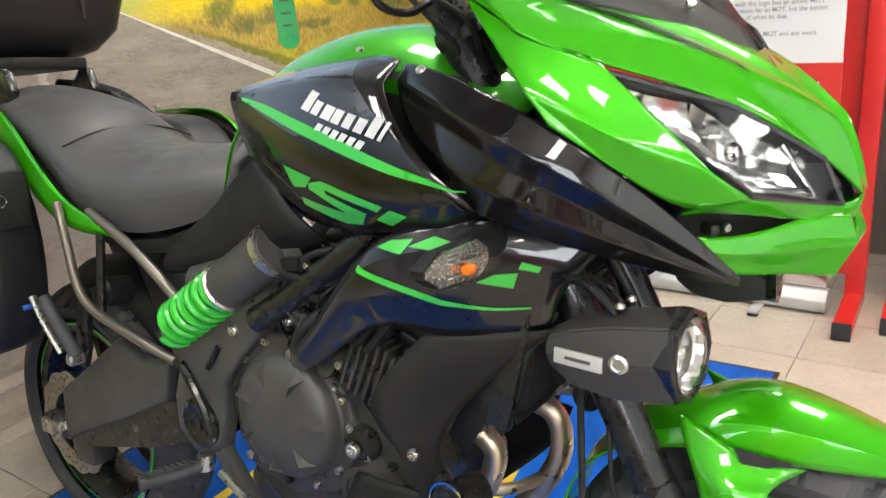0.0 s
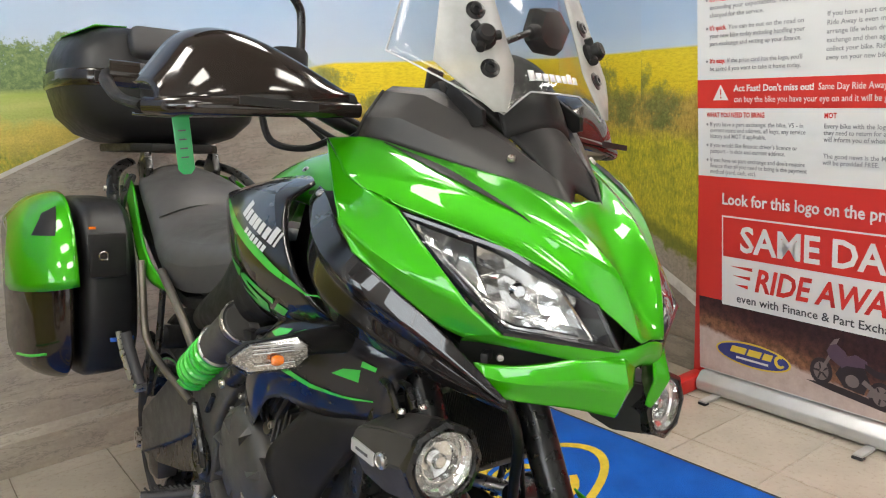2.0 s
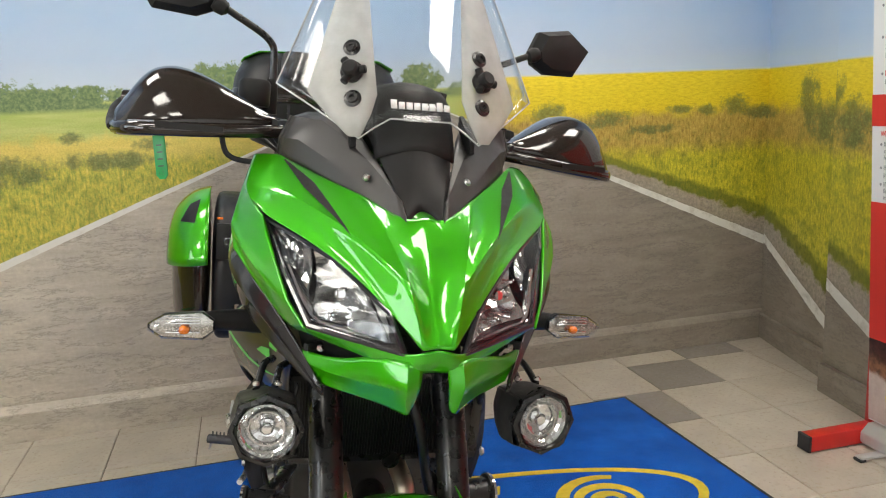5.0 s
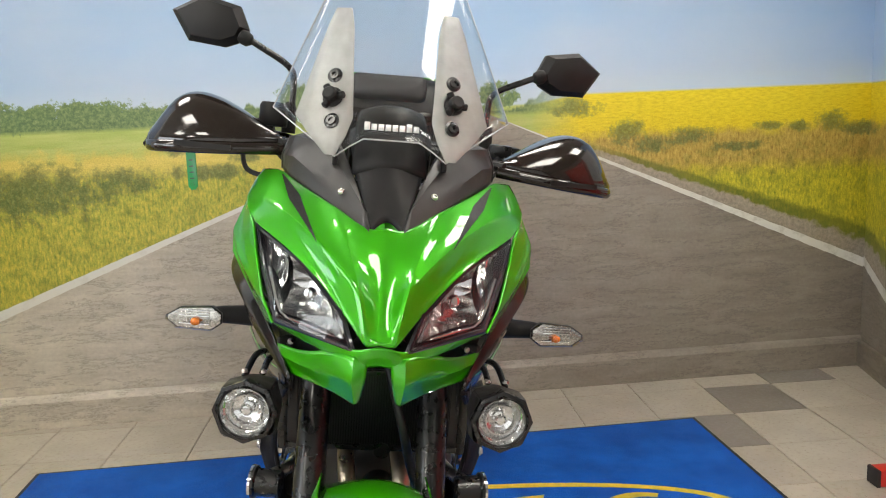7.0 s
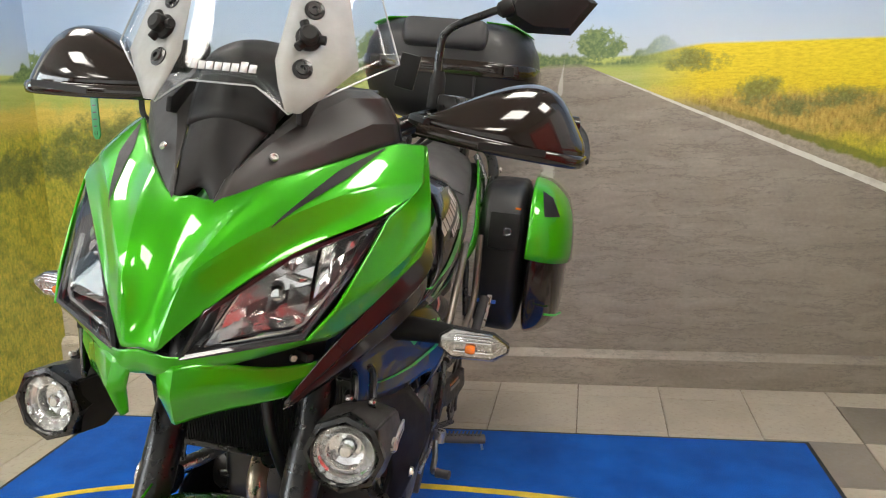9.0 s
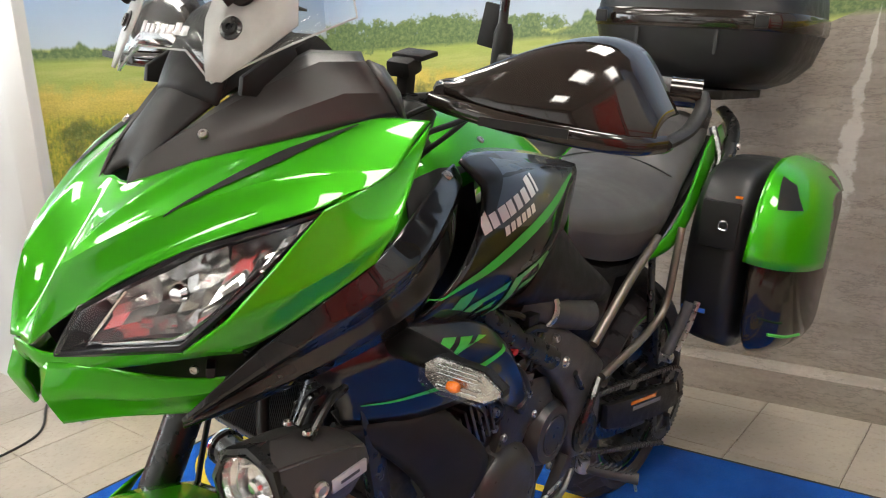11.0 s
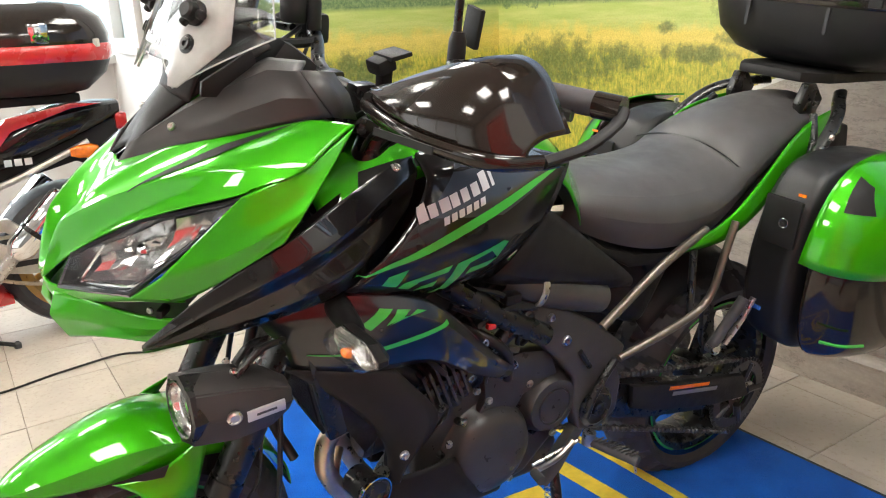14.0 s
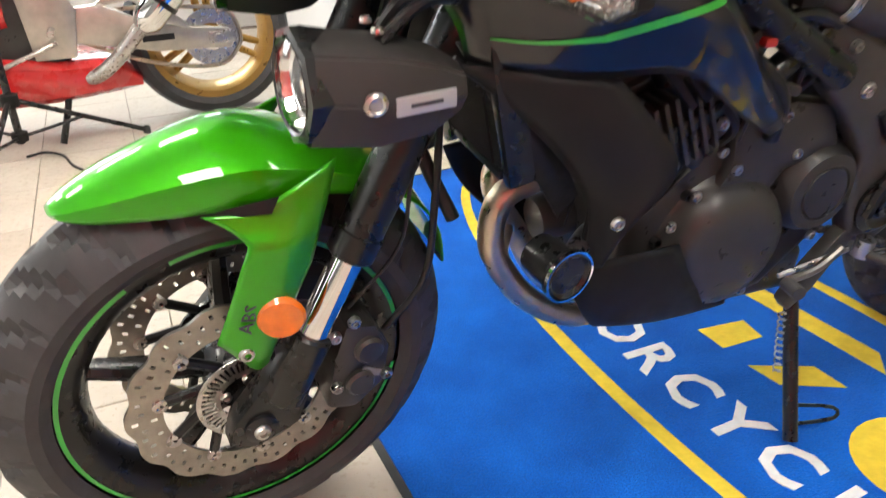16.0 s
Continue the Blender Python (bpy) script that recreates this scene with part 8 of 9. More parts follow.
# ---------------------------------------------------------------- roll-up banner
BAN = pose(1.899, 0.95, 0, 0, 0, -90.83)
banner = thing("roll_up_banner", "red and white printed roll-up banner on a silver base", "banner", BAN)
BW, BH = 1.02, 2.05
part("base", plate([(-0.040, 0.010), (0.05, 0.010), (0.05, 0.045), (0.018, 0.084), (-0.018, 0.084), (-0.048, 0.052), (-0.048, 0.022)], "yz", -0.008, 0.870, 0.006), BANNER_BASE, banner)
for u in (0.085, 0.655):
    part("foot", box((u, -0.060, 0.011), (0.032, 0.150, 0.010), 0.004), BANNER_BASE, banner)
    part("foot_pad", box((u, -0.128, 0.005), (0.034, 0.024, 0.010), 0.003), EDGE, banner)
part("top_rail", box((BW / 2, 0, BH), (BW + 0.01, 0.02, 0.03), 0.004), BANNER_BASE, banner)
part("support_pole", rod(bm_new(), (BW / 2, 0.02, 0.05), (BW / 2, 0.02, BH), 0.009), BANNER_BASE, banner)
part("print_white", box((BW / 2, 0, (0.09 + BH) / 2), (BW, 0.0016, BH - 0.09)), BANNER_WHITE, banner, "white banner print")


def panel(name, u0, u1, z0, z1, mat_, lift=1, label=""):
    return part(name, box(((u0 + u1) / 2, -0.001 - 0.0006 * lift, (z0 + z1) / 2), (u1 - u0, 0.0008, z1 - z0)), mat_, banner, label)


def photo_material():
    m, t, b = nodes_of("road_and_trees_photo_print")
    co = t.nodes.new("ShaderNodeTexCoord")
    sep = t.nodes.new("ShaderNodeSeparateXYZ")
    t.links.new(co.outputs["Object"], sep.inputs[0])
    n = tex(t, 16, 6, 0.7)
    add = t.nodes.new("ShaderNodeMath")
    add.operation = "MULTIPLY_ADD"
    t.links.new(n, add.inputs[0])
    add.inputs[1].default_value = 0.05
    t.links.new(sep.outputs[2], add.inputs[2])
    mul = t.nodes.new("ShaderNodeMath")
    mul.operation = "MULTIPLY_ADD"
    t.links.new(sep.outputs[0], mul.inputs[0])
    mul.inputs[1].default_value = 0.15
    t.links.new(add.outputs[0], mul.inputs[2])
    bank = ramp(t, mul.outputs[0], [(0.29, (0.17, 0.075, 0.045)), (0.325, (0.22, 0.10, 0.05)), (0.36, (0.075, 0.026, 0.020)), (0.43, (0.032, 0.010, 0.010))])
    grain = ramp(t, tex(t, 34, 7, 0.75), [(0.34, (0.30,) * 3), (0.62, (1.35,) * 3)])
    hill = t.nodes.new("ShaderNodeMix")
    hill.data_type, hill.blend_type = "RGBA", "MULTIPLY"
    hill.inputs[0].default_value = 1.0
    t.links.new(bank, hill.inputs[6])
    t.links.new(grain, hill.inputs[7])
    road = ramp(t, n, [(0.3, (0.40, 0.31, 0.28)), (0.7, (0.52, 0.43, 0.40))])
    mix = t.nodes.new("ShaderNodeMix")
    mix.data_type = "RGBA"
    t.links.new(ramp(t, mul.outputs[0], [(0.285, (0,) * 3), (0.300, (1,) * 3)]), mix.inputs[0])
    t.links.new(road, mix.inputs[6])
    t.links.new(hill.outputs[2], mix.inputs[7])
    t.links.new(mix.outputs[2], b.inputs["Base Color"])
    b.inputs["Roughness"].default_value = 0.45
    return m


panel("photo_print", 0, BW, 0.095, 0.39, photo_material(), 1, "brown photograph of a road and trees")
panel("red_field", 0, BW, 0.385, 0.85, BANNER_RED, 2)
panel("red_band", 0, BW, 1.094, 1.193, BANNER_RED, 2)
panel("logo_box", 0.115, 0.955, 0.372, 0.71, BANNER_WHITE, 3)
panel("logo_box_red", 0.121, 0.949, 0.558, 0.704, BANNER_RED, 4)


def print_line(words, u, z, size, ink, width=0.0, bold=0.0, slant=0.0, lift=5, name="lettering"):
    ob = text_part(name, words, size, ink, pose(u, -0.0012 - 0.0006 * lift, z, 90), banner, 0.0002, "LEFT", bold, slant)
    if width:
        ob.scale = (width / max(ob.dimensions.x, 0.01), 1, 1)
    return ob


W_, R_ = BANNER_WHITE, BANNER_RED
print_line("Look for this logo on the price card", 0.115, 0.752, 0.058, W_, 0.83, 0.0011)
print_line("SAME DAY", 0.20, 0.585, 0.132, W_, 0.67, 0.003)
print_line("RIDE AWAY", 0.265, 0.447, 0.118, R_, 0.61, 0.003, 0.22)
print_line("even with Finance & Part Exchange!", 0.185, 0.392, 0.043, INK, 0.70, 0.0005)
for k in range(3):
    z = 0.525 - 0.034 * k
    part("speed_line", plate([(0.155 + 0.012 * k, z), (0.258 - 0.01 * k, z - 0.009), (0.258 - 0.01 * k, z + 0.004)], "xz", -0.0046, -0.0040), R_, banner)
# warning band
part("warning_triangle", plate([(0.075, 1.122), (0.145, 1.122), (0.11, 1.176)], "xz", -0.0036, -0.003), W_, banner)
print_line("!", 0.1045, 1.129, 0.045, R_, 0, 0.0008)
print_line("Act Fast! Don't miss out!", 0.17, 1.152, 0.030, W_, 0.33, 0.0008)
print_line("Same Day Ride Away means someone", 0.515, 1.152, 0.030, W_, 0.43)
print_line("can buy the bike you have your eye on and it will be gone the same day", 0.17, 1.115, 0.030, W_, 0.78)
# small print in two columns
for u, z, words, width in (
    (0.06, 1.430, "exceeding your expectations. You're not", 0.40), (0.06, 1.404, "charged for the service.", 0.235),
    (0.06, 1.335, "your new bike today including handling your", 0.40), (0.06, 1.309, "part exchange and setting up your finance.", 0.385),
    (0.06, 1.224, "be asked if you want to take it home today.", 0.385),
    (0.54, 1.470, "over by you or we will", 0.23), (0.54, 1.418, "already been done.", 0.18),
    (0.54, 1.372, "If you have a part exchange then Same Day", 0.42), (0.54, 1.346, "Ride Away is even more useful. No need to", 0.42),
    (0.54, 1.320, "arrange life when dropping off your part", 0.40), (0.54, 1.294, "exchange and then again when you come to", 0.41),
    (0.54, 1.268, "collect your bike. Ride your Part Ex here and", 0.43), (0.54, 1.242, "away on your new bike. Same day.", 0.32),
    (0.06, 1.031, "If you have a part exchange: the bike, V5 - in", 0.40), (0.06, 1.010, "current name and address, all keys, any service", 0.41), (0.06, 0.989, "history and MOT if applicable.", 0.25),
    (0.06, 0.957, "If you would like finance: driver's licence or", 0.38), (0.06, 0.936, "passport - in date and current address.", 0.33),
    (0.06, 0.904, "If you have no part exchange and don't require", 0.41), (0.06, 0.883, "finance then all you need to bring is the payment", 0.42), (0.06, 0.862, "method (card, cash, etc).", 0.21),
    (0.54, 1.031, "Every bike with the logo has an active MOT", 0.41), (0.54, 1.010, "they need to return for an MOT, but the system", 0.42), (0.54, 0.989, "will inform you of when its due.", 0.29),
    (0.54, 0.936, "The good news is the MOT and any work", 0.39), (0.54, 0.915, "will be provided FREE.", 0.20),
):
    print_line(words, u, z, 0.0215, GREY_INK, width, 0.0002)
for z, head, rest, w in ((1.456, "It's FREE!", "At Same Day Ride Away", 0.08), (1.361, "It's quick.", "You can be out on the road on", 0.075), (1.250, "It's easy.", "If the price card has the logo, you'll", 0.07)):
    print_line(head, 0.06, z, 0.0225, R_, w, 0.0006)
    print_line(rest, 0.06 + w + 0.01, z, 0.0215, GREY_INK, 0.31, 0.0002)
print_line("Same Day Ride Away sign on", 0.54, 1.444, 0.022, INK, 0.27, 0.0004)
print_line("WHAT YOU NEED TO BRING", 0.045, 1.063, 0.024, R_, 0.26, 0.0006)
print_line("MOT", 0.54, 1.063, 0.024, R_, 0.045, 0.0006)
for z in (1.462, 1.367, 1.256, 1.037, 0.963, 0.910):
    part("bullet", lathe([(0, 0.0042), (0.0045, 0.0042), (0.0045, 0.003), (0, 0.003)], (0.047, 0, z), (0, -1, 0), 12), GREY_INK, banner)
# dealer badge and a small pictured motorcycle, as plain shapes
DEALER_BLUE, DEALER_YELLOW = surface("blue_badge_print", (0.03, 0.04, 0.20), 0.45), surface("yellow_badge_print", (0.62, 0.46, 0.05), 0.45)


def oval_plate(cu, cz, a, b, n=28):
    return [(cu + a * math.cos(2 * math.pi * k / n), cz + b * math.sin(2 * math.pi * k / n)) for k in range(n)]


part("badge", plate(oval_plate(0.26, 0.195, 0.175, 0.048), "xz", -0.0032, -0.0026), DEALER_YELLOW, banner)
part("badge_field", plate(oval_plate(0.26, 0.195, 0.166, 0.041), "xz", -0.0040, -0.0033), DEALER_BLUE, banner)
for u0, u1, z in ((0.155, 0.225, 0.205), (0.235, 0.295, 0.205), (0.305, 0.345, 0.205)):
    part("badge_bar", plate([(u0, z - 0.012), (u1, z - 0.012), (u1 + 0.012, z + 0.014), (u0 + 0.012, z + 0.014)], "xz", -0.0047, -0.0041), DEALER_YELLOW, banner)
part("badge_bar", box((0.26, -0.0044, 0.176), (0.15, 0.0006, 0.008)), W_, banner)
part("badge_curl", plate(disc_outline(0.385, 0.20, 0.024, 60, 330, 0.014), "xz", -0.0047, -0.0041), DEALER_YELLOW, banner)
PIC = surface("dark_picture_print", (0.022, 0.015, 0.020), 0.45)
PIC_GREY, PIC_VIOLET = surface("grey_picture_print", (0.16, 0.13, 0.13), 0.45), surface("violet_picture_print", (0.075, 0.045, 0.075), 0.45)


def pictured(name, outline, ink, lift):
    part(name, plate(outline, "xz", -0.0030 - 0.0005 * lift, -0.0026 - 0.0005 * lift), ink, banner)


pictured("pictured_shadow", [(0.50, 0.166), (0.60, 0.150), (0.80, 0.128), (0.845, 0.134), (0.74, 0.160), (0.60, 0.176)], PIC, 0)
for u, z in ((0.558, 0.212), (0.785, 0.178)):
    pictured("pictured_tyre", oval_plate(u, z, 0.045, 0.048), PIC, 1)
    pictured("pictured_rim", oval_plate(u, z, 0.030, 0.033), PIC_GREY, 2)
    for k in range(5):
        a = k * 2 * math.pi / 5 + u
        c_, s_ = math.cos(a), math.sin(a)
        pictured("pictured_spoke", [(u - 0.004 * s_, z + 0.004 * c_), (u + 0.004 * s_, z - 0.004 * c_), (u + 0.030 * c_ + 0.003 * s_, z + 0.030 * s_ - 0.003 * c_), (u + 0.030 * c_ - 0.003 * s_, z + 0.030 * s_ + 0.003 * c_)], PIC, 3)
pictured("pictured_fork", [(0.552, 0.212), (0.564, 0.208), (0.612, 0.300), (0.600, 0.304)], PIC_GREY, 4)
pictured("pictured_engine", [(0.615, 0.215), (0.650, 0.175), (0.725, 0.168), (0.745, 0.215), (0.720, 0.262), (0.640, 0.262)], PIC, 3)
pictured("pictured_case", oval_plate(0.680, 0.205, 0.026, 0.022), PIC_GREY, 4)
pictured("pictured_swingarm", [(0.715, 0.205), (0.785, 0.172), (0.790, 0.184), (0.725, 0.222)], PIC_GREY, 5)
pictured("pictured_silencer", [(0.735, 0.165), (0.845, 0.176), (0.850, 0.198), (0.745, 0.190)], PIC_GREY, 6)
pictured("pictured_cowl", [(0.578, 0.290), (0.592, 0.268), (0.640, 0.242), (0.668, 0.262), (0.652, 0.300), (0.615, 0.322), (0.590, 0.312)], PIC_VIOLET, 5)
pictured("pictured_screen", [(0.588, 0.312), (0.616, 0.322), (0.626, 0.344), (0.606, 0.336)], PIC_GREY, 4)
pictured("pictured_tank", [(0.645, 0.282), (0.690, 0.300), (0.732, 0.286), (0.735, 0.262), (0.660, 0.254)], PIC_VIOLET, 6)
pictured("pictured_seat", [(0.725, 0.278), (0.770, 0.262), (0.845, 0.262), (0.850, 0.244), (0.770, 0.238), (0.728, 0.256)], PIC, 7)

# the print leans forward and is narrower than the sheet it was drawn on
bpy.context.view_layer.update()
for ob in banner.children:
    if not ob.name.startswith(("base", "foot")):
        ob.matrix_local = pose(-0.019, 0, 0, 3.2) @ Matrix.Diagonal((0.863, 1, 1, 1)) @ ob.matrix_local

# ---------------------------------------------------------------- red steel frames behind the banner
def red_frame(at, turn, wide, label):
    ob = thing("steel_frame", label, "frame", pose(at[0], at[1], 0, 0, 0, turn), "red steel frames")
    for u in (0.0, wide):
        part("post", box((u, 0, 1.06), (0.06, 0.06, 2.04), 0.004), RED_FRAME, ob)
        part("foot", box((u, -0.115, 0.032), (0.055, 0.37, 0.055), 0.004), RED_FRAME, ob)
        part("end_cap", box((u, -0.304, 0.032), (0.057, 0.012, 0.057), 0.003), EDGE, ob, "black plastic end cap")
    part("infill_sheet", box((wide / 2, 0.012, 1.10), (wide - 0.06, 0.012, 1.86)), RED_FRAME, ob)
    part("top_bar", box((wide / 2, 0, 2.06), (wide - 0.06, 0.06, 0.06), 0.004), RED_FRAME, ob)
    part("bottom_bar", box((wide / 2, 0, 0.15), (wide - 0.06, 0.05, 0.05), 0.004), RED_FRAME, ob)
    return ob


red_frame((1.957, 0.992), -89.2, 0.98, "red painted steel frame standing behind the banner")
red_frame((2.062, -0.11), -88.5, 1.2, "second red painted steel frame beside the banner")

# ---------------------------------------------------------------- second motorcycle
SB = pose(-2.22, 0.14, 0)
sport = thing("sports_motorcycle", "red and black sports motorcycle with gold wheels and a top box", "motorcycle", SB)


def sport_wheel(y, r, wide):
    tyre = part("tyre", lathe([(r - 0.085, -wide * 0.36), (r - 0.05, -wide * 0.5), (r - 0.02, -wide * 0.42), (r - 0.004, -wide * 0.2), (r, 0), (r - 0.004, wide * 0.2), (r - 0.02, wide * 0.42), (r - 0.05, wide * 0.5), (r - 0.085, wide * 0.36)], (0, y, r), (1, 0, 0), 48), RUBBER, sport)
    rim = part("wheel_rim", lathe([(r - 0.115, -wide * 0.2), (r - 0.095, -wide * 0.40), (r - 0.072, -wide * 0.42), (r - 0.078, -wide * 0.34), (r - 0.100, -wide * 0.16), (r - 0.100, wide * 0.16), (r - 0.078, wide * 0.34), (r - 0.072, wide * 0.42), (r - 0.095, wide * 0.40), (r - 0.115, wide * 0.2), (r - 0.115, -wide * 0.2)], (0, y, r), (1, 0, 0), 48), GOLD, sport, "gold painted wheel rim")
    bm = lathe([(0, -0.05), (0.045, -0.05), (0.05, 0), (0.045, 0.05), (0, 0.05)], (0, y, r), (1, 0, 0), 20)
    for k in range(3):
        a = math.radians(95 + 120 * k)
        for d in (-0.13, 0.13):
            rod(bm, (0, y + 0.04 * math.cos(a + d * 3), r + 0.04 * math.sin(a + d * 3)), (0, y + (r - 0.105) * math.cos(a + d), r + (r - 0.105) * math.sin(a + d)), 0.017, 10, 0.013)
    part("wheel_spokes", bm, GOLD, sport)
    return tyre


sport_wheel(0.0, 0.31, 0.18)
sport_wheel(-1.40, 0.30, 0.12)
part("sprocket", lathe([(0.05, 0.0), (0.105, 0.0), (0.105, 0.006), (0.05, 0.006), (0.05, 0.0)], (0.098, 0, 0.31), (1, 0, 0), 40), STEEL, sport)
part("drive_chain", tube([(0.108, 0.0, 0.42), (0.108, -0.25, 0.44), (0.108, -0.50, 0.43), (0.108, -0.55, 0.40), (0.108, -0.50, 0.37), (0.108, -0.25, 0.25), (0.108, 0.0, 0.203), (0.108, 0.09, 0.26), (0.108, 0.105, 0.32), (0.108, 0.07, 0.40), (0.108, 0.0, 0.42)], 0.008, 6, 5), HEADER, sport, "rusty drive chain")
part("swingarm", plate([(-0.55, 0.36), (-0.52, 0.46), (-0.36, 0.47), (-0.20, 0.38), (0.06, 0.345), (0.09, 0.31), (0.06, 0.272), (-0.20, 0.285), (-0.40, 0.33)], "yz", 0.115, 0.150, 0.010), ALLOY, sport, "bare aluminium swingarm")
part("swingarm_brace", plate([(-0.40, 0.455), (-0.30, 0.52), (-0.24, 0.52), (-0.06, 0.35), (-0.10, 0.345), (-0.26, 0.47)], "yz", 0.117, 0.145, 0.006), ALLOY, sport)
part("swingarm_mark", box((0.151, -0.19, 0.335), (0.002, 0.11, 0.022)), EDGE, sport)
part("axle_plate", box((0.152, 0.035, 0.315), (0.012, 0.10, 0.045), 0.006), STEEL, sport)
part("axle_nut", lathe([(0, 0.02), (0.016, 0.02), (0.018, 0.0)], (0.156, 0.02, 0.315), (1, 0, 0), 6), STEEL, sport)
for s in (1, -1):
    part("exhaust_pipe", tube([(0.10 * s, -0.62, 0.26), (0.15 * s, -0.46, 0.22), (0.19 * s, -0.36, 0.27), (0.20 * s, -0.24, 0.39)], 0.026, 14), STEEL, sport)
    can = part("silencer", lathe([(0, 0), (0.03, 0.0), (0.052, 0.03), (0.056, 0.05), (0.056, 0.285), (0.050, 0.30), (0.046, 0.302), (0.036, 0.29), (0.034, 0.24)], (0.21 * s, -0.245, 0.385), (0.015 * s, 0.25, 0.245), 28), CHROME, sport, "polished silver silencer")
    part("silencer_band", lathe([(0.057, 0.0), (0.060, 0.0), (0.060, 0.018), (0.057, 0.018)], (0.2145 * s, -0.165, 0.463), (0.015 * s, 0.25, 0.245), 28), FRAME, can)
part("silencer_badge", box((0.275, -0.08, 0.535), (0.003, 0.075, 0.03), 0.001, Matrix.Rotation(radians(44), 4, "X")), RED_FRAME, sport)
part("heel_plate", plate([(-0.60, 0.30), (-0.62, 0.52), (-0.50, 0.58), (-0.44, 0.46), (-0.47, 0.30)], "yz", 0.155, 0.170, 0.006), ALLOY, sport, "bare aluminium heel plate")
part("gear_lever", tube([(0.185, -0.52, 0.36), (0.195, -0.62, 0.325), (0.20, -0.72, 0.29)], 0.008, 8), STEEL, sport)
part("rear_foot_peg", rod(bm_new(), (0.17, -0.53, 0.40), (0.25, -0.53, 0.40), 0.012), STEEL, sport)
part("side_stand", tube([(0.12, -0.50, 0.30), (0.16, -0.53, 0.16), (0.20, -0.58, 0.012)], 0.012, 8), FRAME, sport)
part("engine", box((0, -0.72, 0.45), (0.30, 0.44, 0.42), 0.05), ENGINE, sport)


def side_ring(y, zl, zh, w, n=16, square=0.6):
    out = []
    for k in range(n):
        a = 2 * math.pi * k / n
        c, s_ = math.cos(a), math.sin(a)
        out.append((w * math.copysign(abs(c) ** square, c), y, (zl + zh) / 2 + (zh - zl) / 2 * math.copysign(abs(s_) ** square, s_)))
    return out


part("belly_fairing", loft([side_ring(-0.27, 0.155, 0.19, 0.10), side_ring(-0.36, 0.145, 0.29, 0.16), side_ring(-0.52, 0.135, 0.30, 0.19), side_ring(-0.75, 0.13, 0.34, 0.21), side_ring(-0.95, 0.16, 0.42, 0.20), side_ring(-1.08, 0.24, 0.45, 0.14)]), RED, sport, "red belly fairing")
part("side_fairing", loft([side_ring(-0.66, 0.40, 0.62, 0.19), side_ring(-0.80, 0.36, 0.84, 0.23), side_ring(-1.02, 0.36, 1.0, 0.24), side_ring(-1.25, 0.55, 1.08, 0.20), side_ring(-1.48, 0.72, 1.02, 0.12), side_ring(-1.58, 0.80, 0.94, 0.05)]), RED, sport, "red side fairing")
part("fuel_tank", loft([side_ring(-0.42, 0.74, 0.84, 0.10), side_ring(-0.52, 0.72, 0.98, 0.16), side_ring(-0.75, 0.74, 1.05, 0.19), side_ring(-0.95, 0.78, 1.02, 0.16)]), BLACK_GLOSS, sport, "black fuel tank")
part("rider_seat", loft([side_ring(-0.44, 0.74, 0.83, 0.10), side_ring(-0.32, 0.74, 0.83, 0.14), side_ring(-0.12, 0.78, 0.88, 0.13), side_ring(-0.06, 0.82, 0.92, 0.10)]), VINYL, sport)
part("tail_fairing", loft([side_ring(-0.40, 0.66, 0.78, 0.10), side_ring(-0.20, 0.70, 0.87, 0.15), side_ring(0.0, 0.77, 0.925, 0.145), side_ring(0.15, 0.83, 0.935, 0.115), side_ring(0.245, 0.875, 0.93, 0.07)]), BLACK_GLOSS, sport, "gloss black tail fairing")
part("tail_flash", plate([(-0.36, 0.69), (-0.30, 0.70), (-0.17, 0.85), (0.05, 0.918), (0.17, 0.93), (0.05, 0.94), (-0.18, 0.90), (-0.26, 0.82)], "yz", 0.120, 0.155, 0.006), RED, sport, "red tail flash")
for k in range(3):
    part("mark_bar", box((0.157, -0.20 + 0.035 * k, 0.735), (0.004, 0.026, 0.026)), WHITE_VINYL, sport)
part("tail_light", box((0, 0.245, 0.845), (0.16, 0.05, 0.07), 0.014), RED, sport, "red tail light")
for s in (1, -1):
    stalk = part("turn_signal", loft([side_ring(0.02, 0.735, 0.765, 0.015), side_ring(0.05, 0.725, 0.775, 0.03), side_ring(0.10, 0.722, 0.778, 0.032), side_ring(0.125, 0.73, 0.77, 0.024)], side=1), ORANGE, sport, "orange turn signal", at=pose(0.16 * s, 0.0, 0.0))
    part("signal_stalk", rod(bm_new(), (0.06 * s, 0.06, 0.76), (0.15 * s, 0.07, 0.75), 0.010), FRAME, sport)
PLATE_YELLOW = surface("yellow_plate_plastic", (0.72, 0.45, 0.02), 0.4)
tag_m = pose(0, 0.30, 0.70, -28)
plate_ob = part("rear_plate", box((0, 0, 0), (0.23, 0.006, 0.17), 0.003), PLATE_YELLOW, sport, "yellow rear plate", at=tag_m)
for k in range(4):
    part("plate_bar", box((-0.078 + 0.052 * k, 0.004, 0.03), (0.034, 0.003, 0.055)), EDGE, plate_ob)
part("mudguard_undertray", plate([(-0.30, 0.62), (0.05, 0.70), (0.26, 0.60), (0.30, 0.62), (0.25, 0.72), (0.22, 0.86), (-0.20, 0.74)], "yz", -0.07, 0.07, 0.006), MATTE, sport)
part("fork_leg", rod(bm_new(), (0.11, -1.38, 0.30), (0.11, -1.16, 0.98), 0.026), GOLD, sport)
part("fork_leg", rod(bm_new(), (-0.11, -1.38, 0.30), (-0.11, -1.16, 0.98), 0.026), GOLD, sport)
part("subframe_tube", tube([(0.10, -0.50, 0.56), (0.13, -0.20, 0.66), (0.12, 0.10, 0.78)], 0.014, 8), ALLOY, sport)

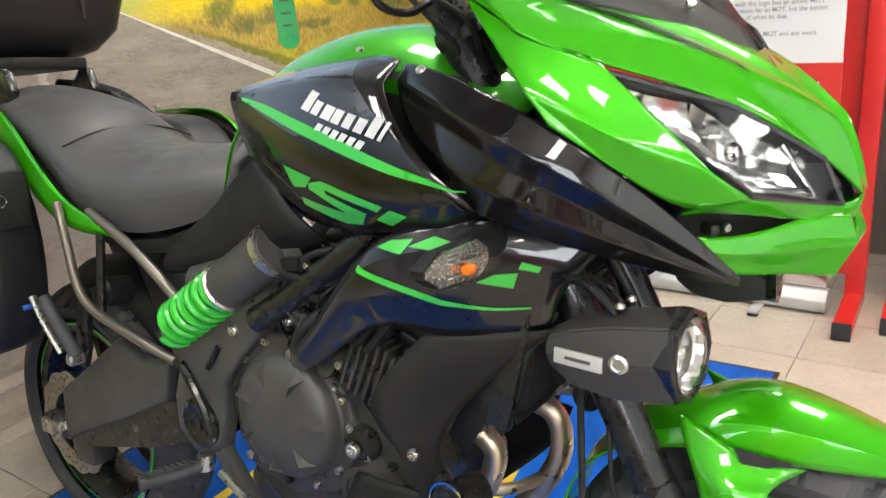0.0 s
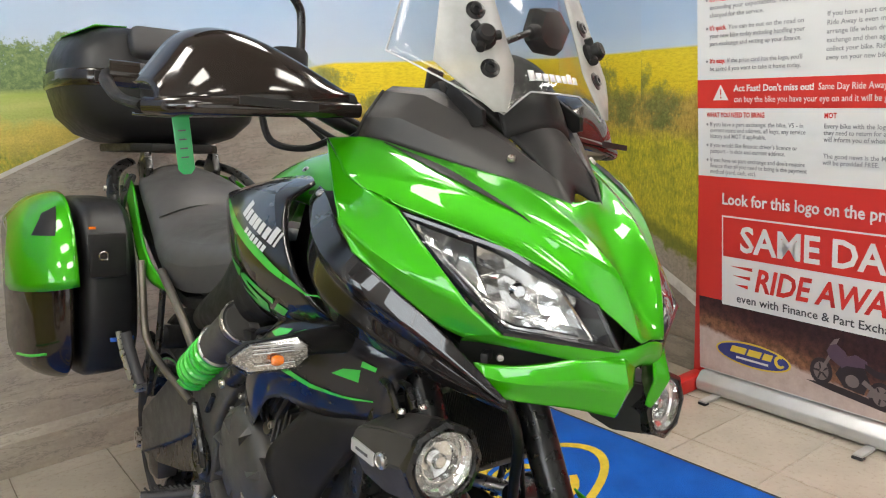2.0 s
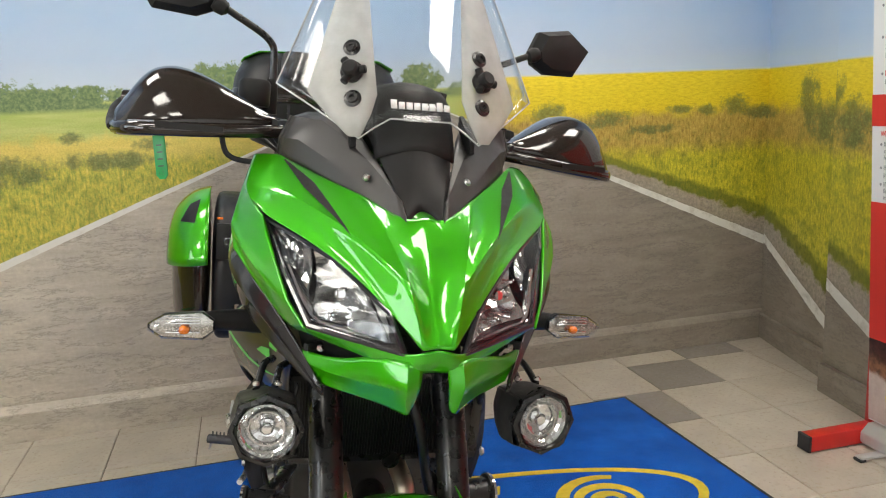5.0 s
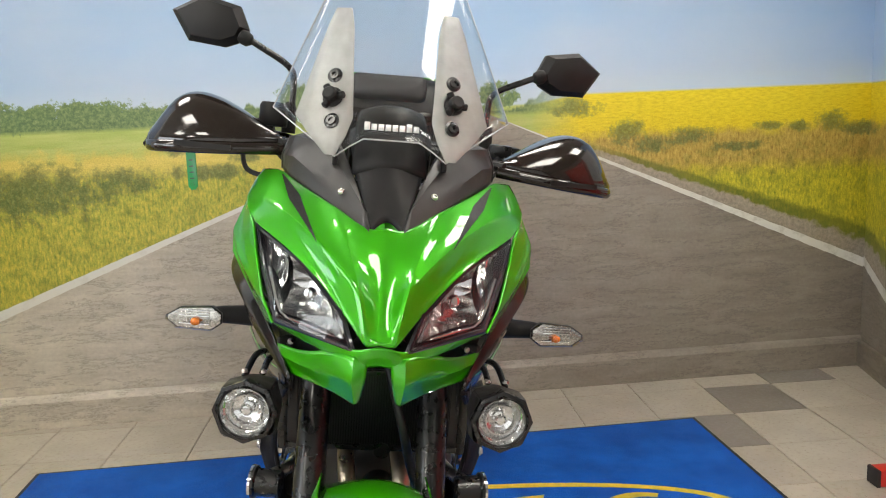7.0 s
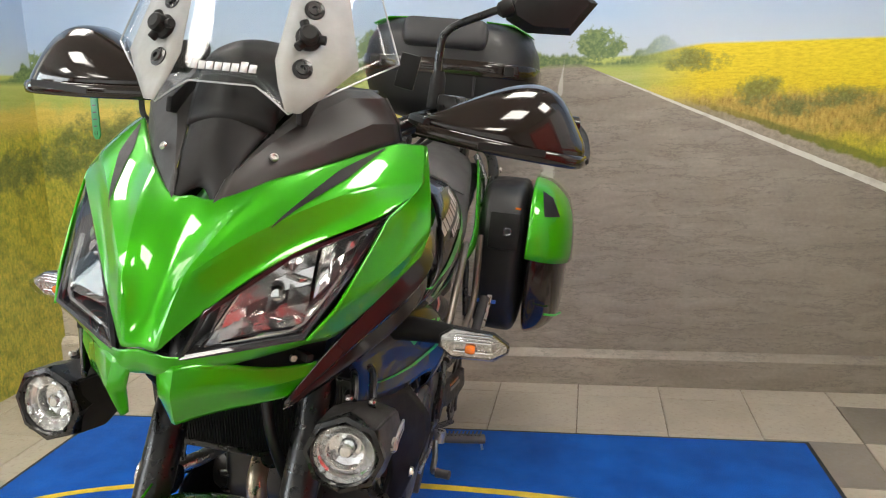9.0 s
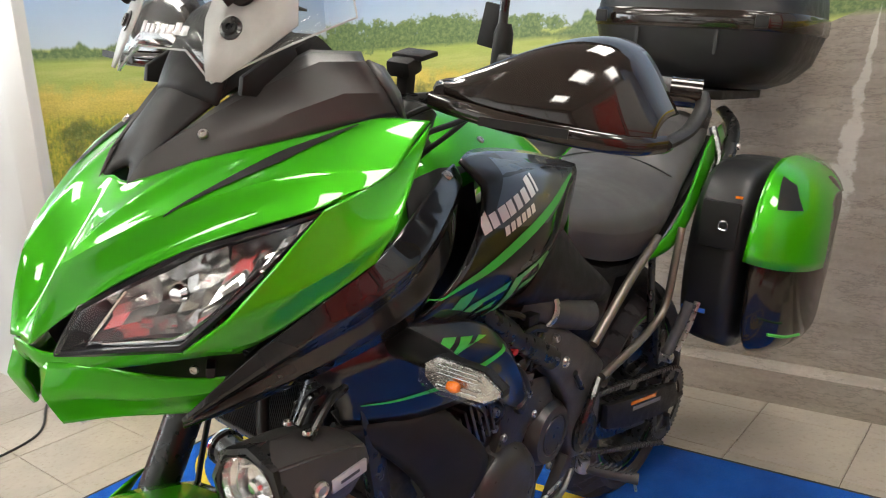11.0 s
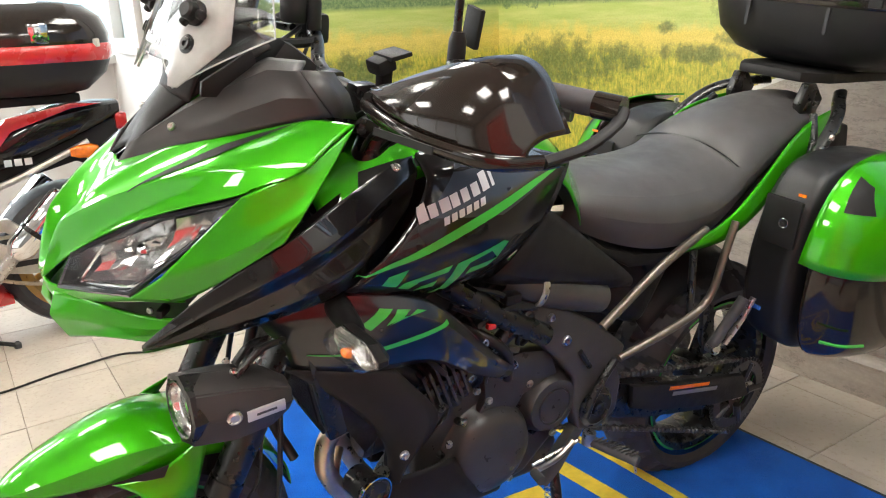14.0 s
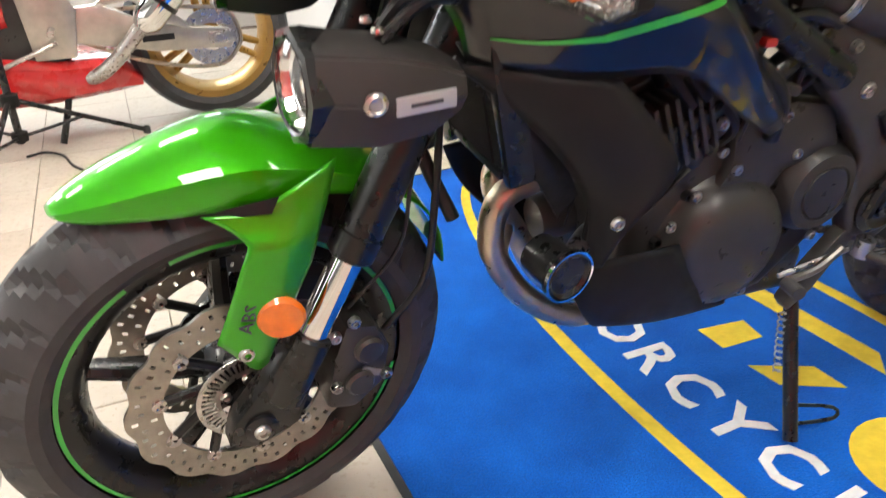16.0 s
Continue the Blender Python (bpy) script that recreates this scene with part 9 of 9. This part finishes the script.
# top box of the second motorcycle
topcase = thing("top_box", "black motorcycle top box with a red band", "top box", pose(-2.22, 0.09, 0))


def case_ring(z, half_y, half_x, y0=0.0, n=20, square=0.55):
    return [(half_x * math.copysign(abs(math.cos(a)) ** square, math.cos(a)), y0 + half_y * math.copysign(abs(math.sin(a)) ** square, math.sin(a)), z) for a in (2 * math.pi * k / n for k in range(n))]


part("base", loft([case_ring(0.975, 0.14, 0.14), case_ring(0.985, 0.19, 0.19), case_ring(1.05, 0.265, 0.255), case_ring(1.10, 0.285, 0.27)]), BOX_PLASTIC, topcase)
part("red_band", loft([case_ring(1.10, 0.287, 0.272), case_ring(1.115, 0.295, 0.28), case_ring(1.15, 0.297, 0.282), case_ring(1.163, 0.292, 0.277)]), RED, topcase, "red band")
part("lid", loft([case_ring(1.163, 0.291, 0.276), case_ring(1.20, 0.292, 0.277), case_ring(1.26, 0.27, 0.255), case_ring(1.305, 0.215, 0.20), case_ring(1.325, 0.10, 0.10)]), GLOSS_PLASTIC, topcase)
part("latch", box((0.262, 0.02, 1.205), (0.03, 0.07, 0.075), 0.01), CHROME, topcase, "chrome latch")
part("badge_bar", box((0.235, 0.20, 1.165), (0.02, 0.06, 0.03), 0.004, Matrix.Rotation(radians(-38), 4, "Z")), ALLOY, topcase)
part("mounting_plate", box((0, 0.0, 0.955), (0.22, 0.30, 0.035), 0.01), MATTE, topcase)

# ---------------------------------------------------------------- light stand and floor cable
stand = thing("light_stand", "black tripod light stand with a white panel", "stand", pose(-1.93, -0.56, 0))
part("pole", rod(bm_new(), (0, 0, 0.06), (0, 0, 1.05), 0.013), FRAME, stand)
part("lower_collar", lathe([(0.013, 0), (0.026, 0), (0.028, 0.03), (0.013, 0.034)], (0, 0, 0.07), segs=16), MATTE, stand)
part("upper_collar", lathe([(0.013, 0), (0.028, 0), (0.030, 0.04), (0.013, 0.045)], (0, 0, 0.19), segs=16), MATTE, stand)
for dx, dy in ((-0.12, 0.405), (-0.29, -0.306), (0.41, -0.10)):
    part("leg", rod(bm_new(), (0.05 * dx, 0.05 * dy, 0.205), (dx, dy, 0.012), 0.009, 10), FRAME, stand)
    part("brace", rod(bm_new(), (0.05 * dx, 0.05 * dy, 0.085), (0.52 * dx, 0.52 * dy, 0.110), 0.006, 8), FRAME, stand)
    part("rubber_foot", lathe([(0, 0), (0.014, 0), (0.014, 0.02), (0.009, 0.026)], (dx, dy, 0.0), segs=12), RUBBER, stand)
part("panel", box((0.0, 0.16, 1.27), (0.03, 0.68, 0.56), 0.008), WHITE_PAINT, stand, "white panel")
cable = thing("floor_cable", "thin black cable lying loose on the tiles", "cable", bm=tube([(-1.95, -0.56, 0.006), (-1.97, -0.50, 0.006), (-1.90, -0.44, 0.006), (-1.76, -0.40, 0.006), (-1.63, -0.29, 0.006), (-1.68, -0.05, 0.006), (-1.71, 0.16, 0.006), (-1.66, 0.30, 0.006), (-1.72, 0.52, 0.006), (-1.95, 0.66, 0.006)], 0.0045, 8, 8), material=HOSE)

# ---------------------------------------------------------------- floor tiles
def tile_mesh(name, material, size=0.3085):
    h = size / 2
    bm = bm_new()
    add_box(bm, (0, 0, -0.006), (2 * h, 2 * h, 0.012))
    top = [e for e in bm.edges if all(v.co.z > -0.001 for v in e.verts)]
    bmesh.ops.bevel(bm, geom=top, offset=0.0018, segments=1, affect="EDGES")
    return finish(name, bm, material, 20)


tile_light, tile_dark = tile_mesh("tile", TILE), tile_mesh("tile", TILE_GREY)
GREY_TILES = {(0, 0), (1, 1), (-1, -1), (5, 9)}
rng = random.Random(7)
rest = []
for i in range(-3, 18):
    for j in range(-2, 19):
        at = (1.651 - 0.312 * i, 1.81 - 0.31 * j, 0.0)
        if i <= 14 and j <= 10:
            ob = new("tile", tile_dark if (i, j) in GREY_TILES else tile_light)
            ob.parent = floor_base
            ob.matrix_local = pose(at[0], at[1], rng.uniform(-0.0006, 0.0), rng.uniform(-0.12, 0.12), rng.uniform(-0.12, 0.12), rng.choice((0, 90, 180, 270)))
        else:
            rest.append(at)
bm = bm_new()
for at in rest:
    vs = [bm.verts.new((at[0] + a * 0.154, at[1] + b * 0.154, c)) for c in (-0.004, 0.0) for a, b in ((-1, -1), (1, -1), (1, 1), (-1, 1))]
    bm.faces.new(vs[4:])
    for k in range(4):
        bm.faces.new((vs[k], vs[(k + 1) % 4], vs[4 + (k + 1) % 4], vs[4 + k]))
tagged(part("far_tiles", bm, TILE, floor_base, smooth=0), kind="stuff")
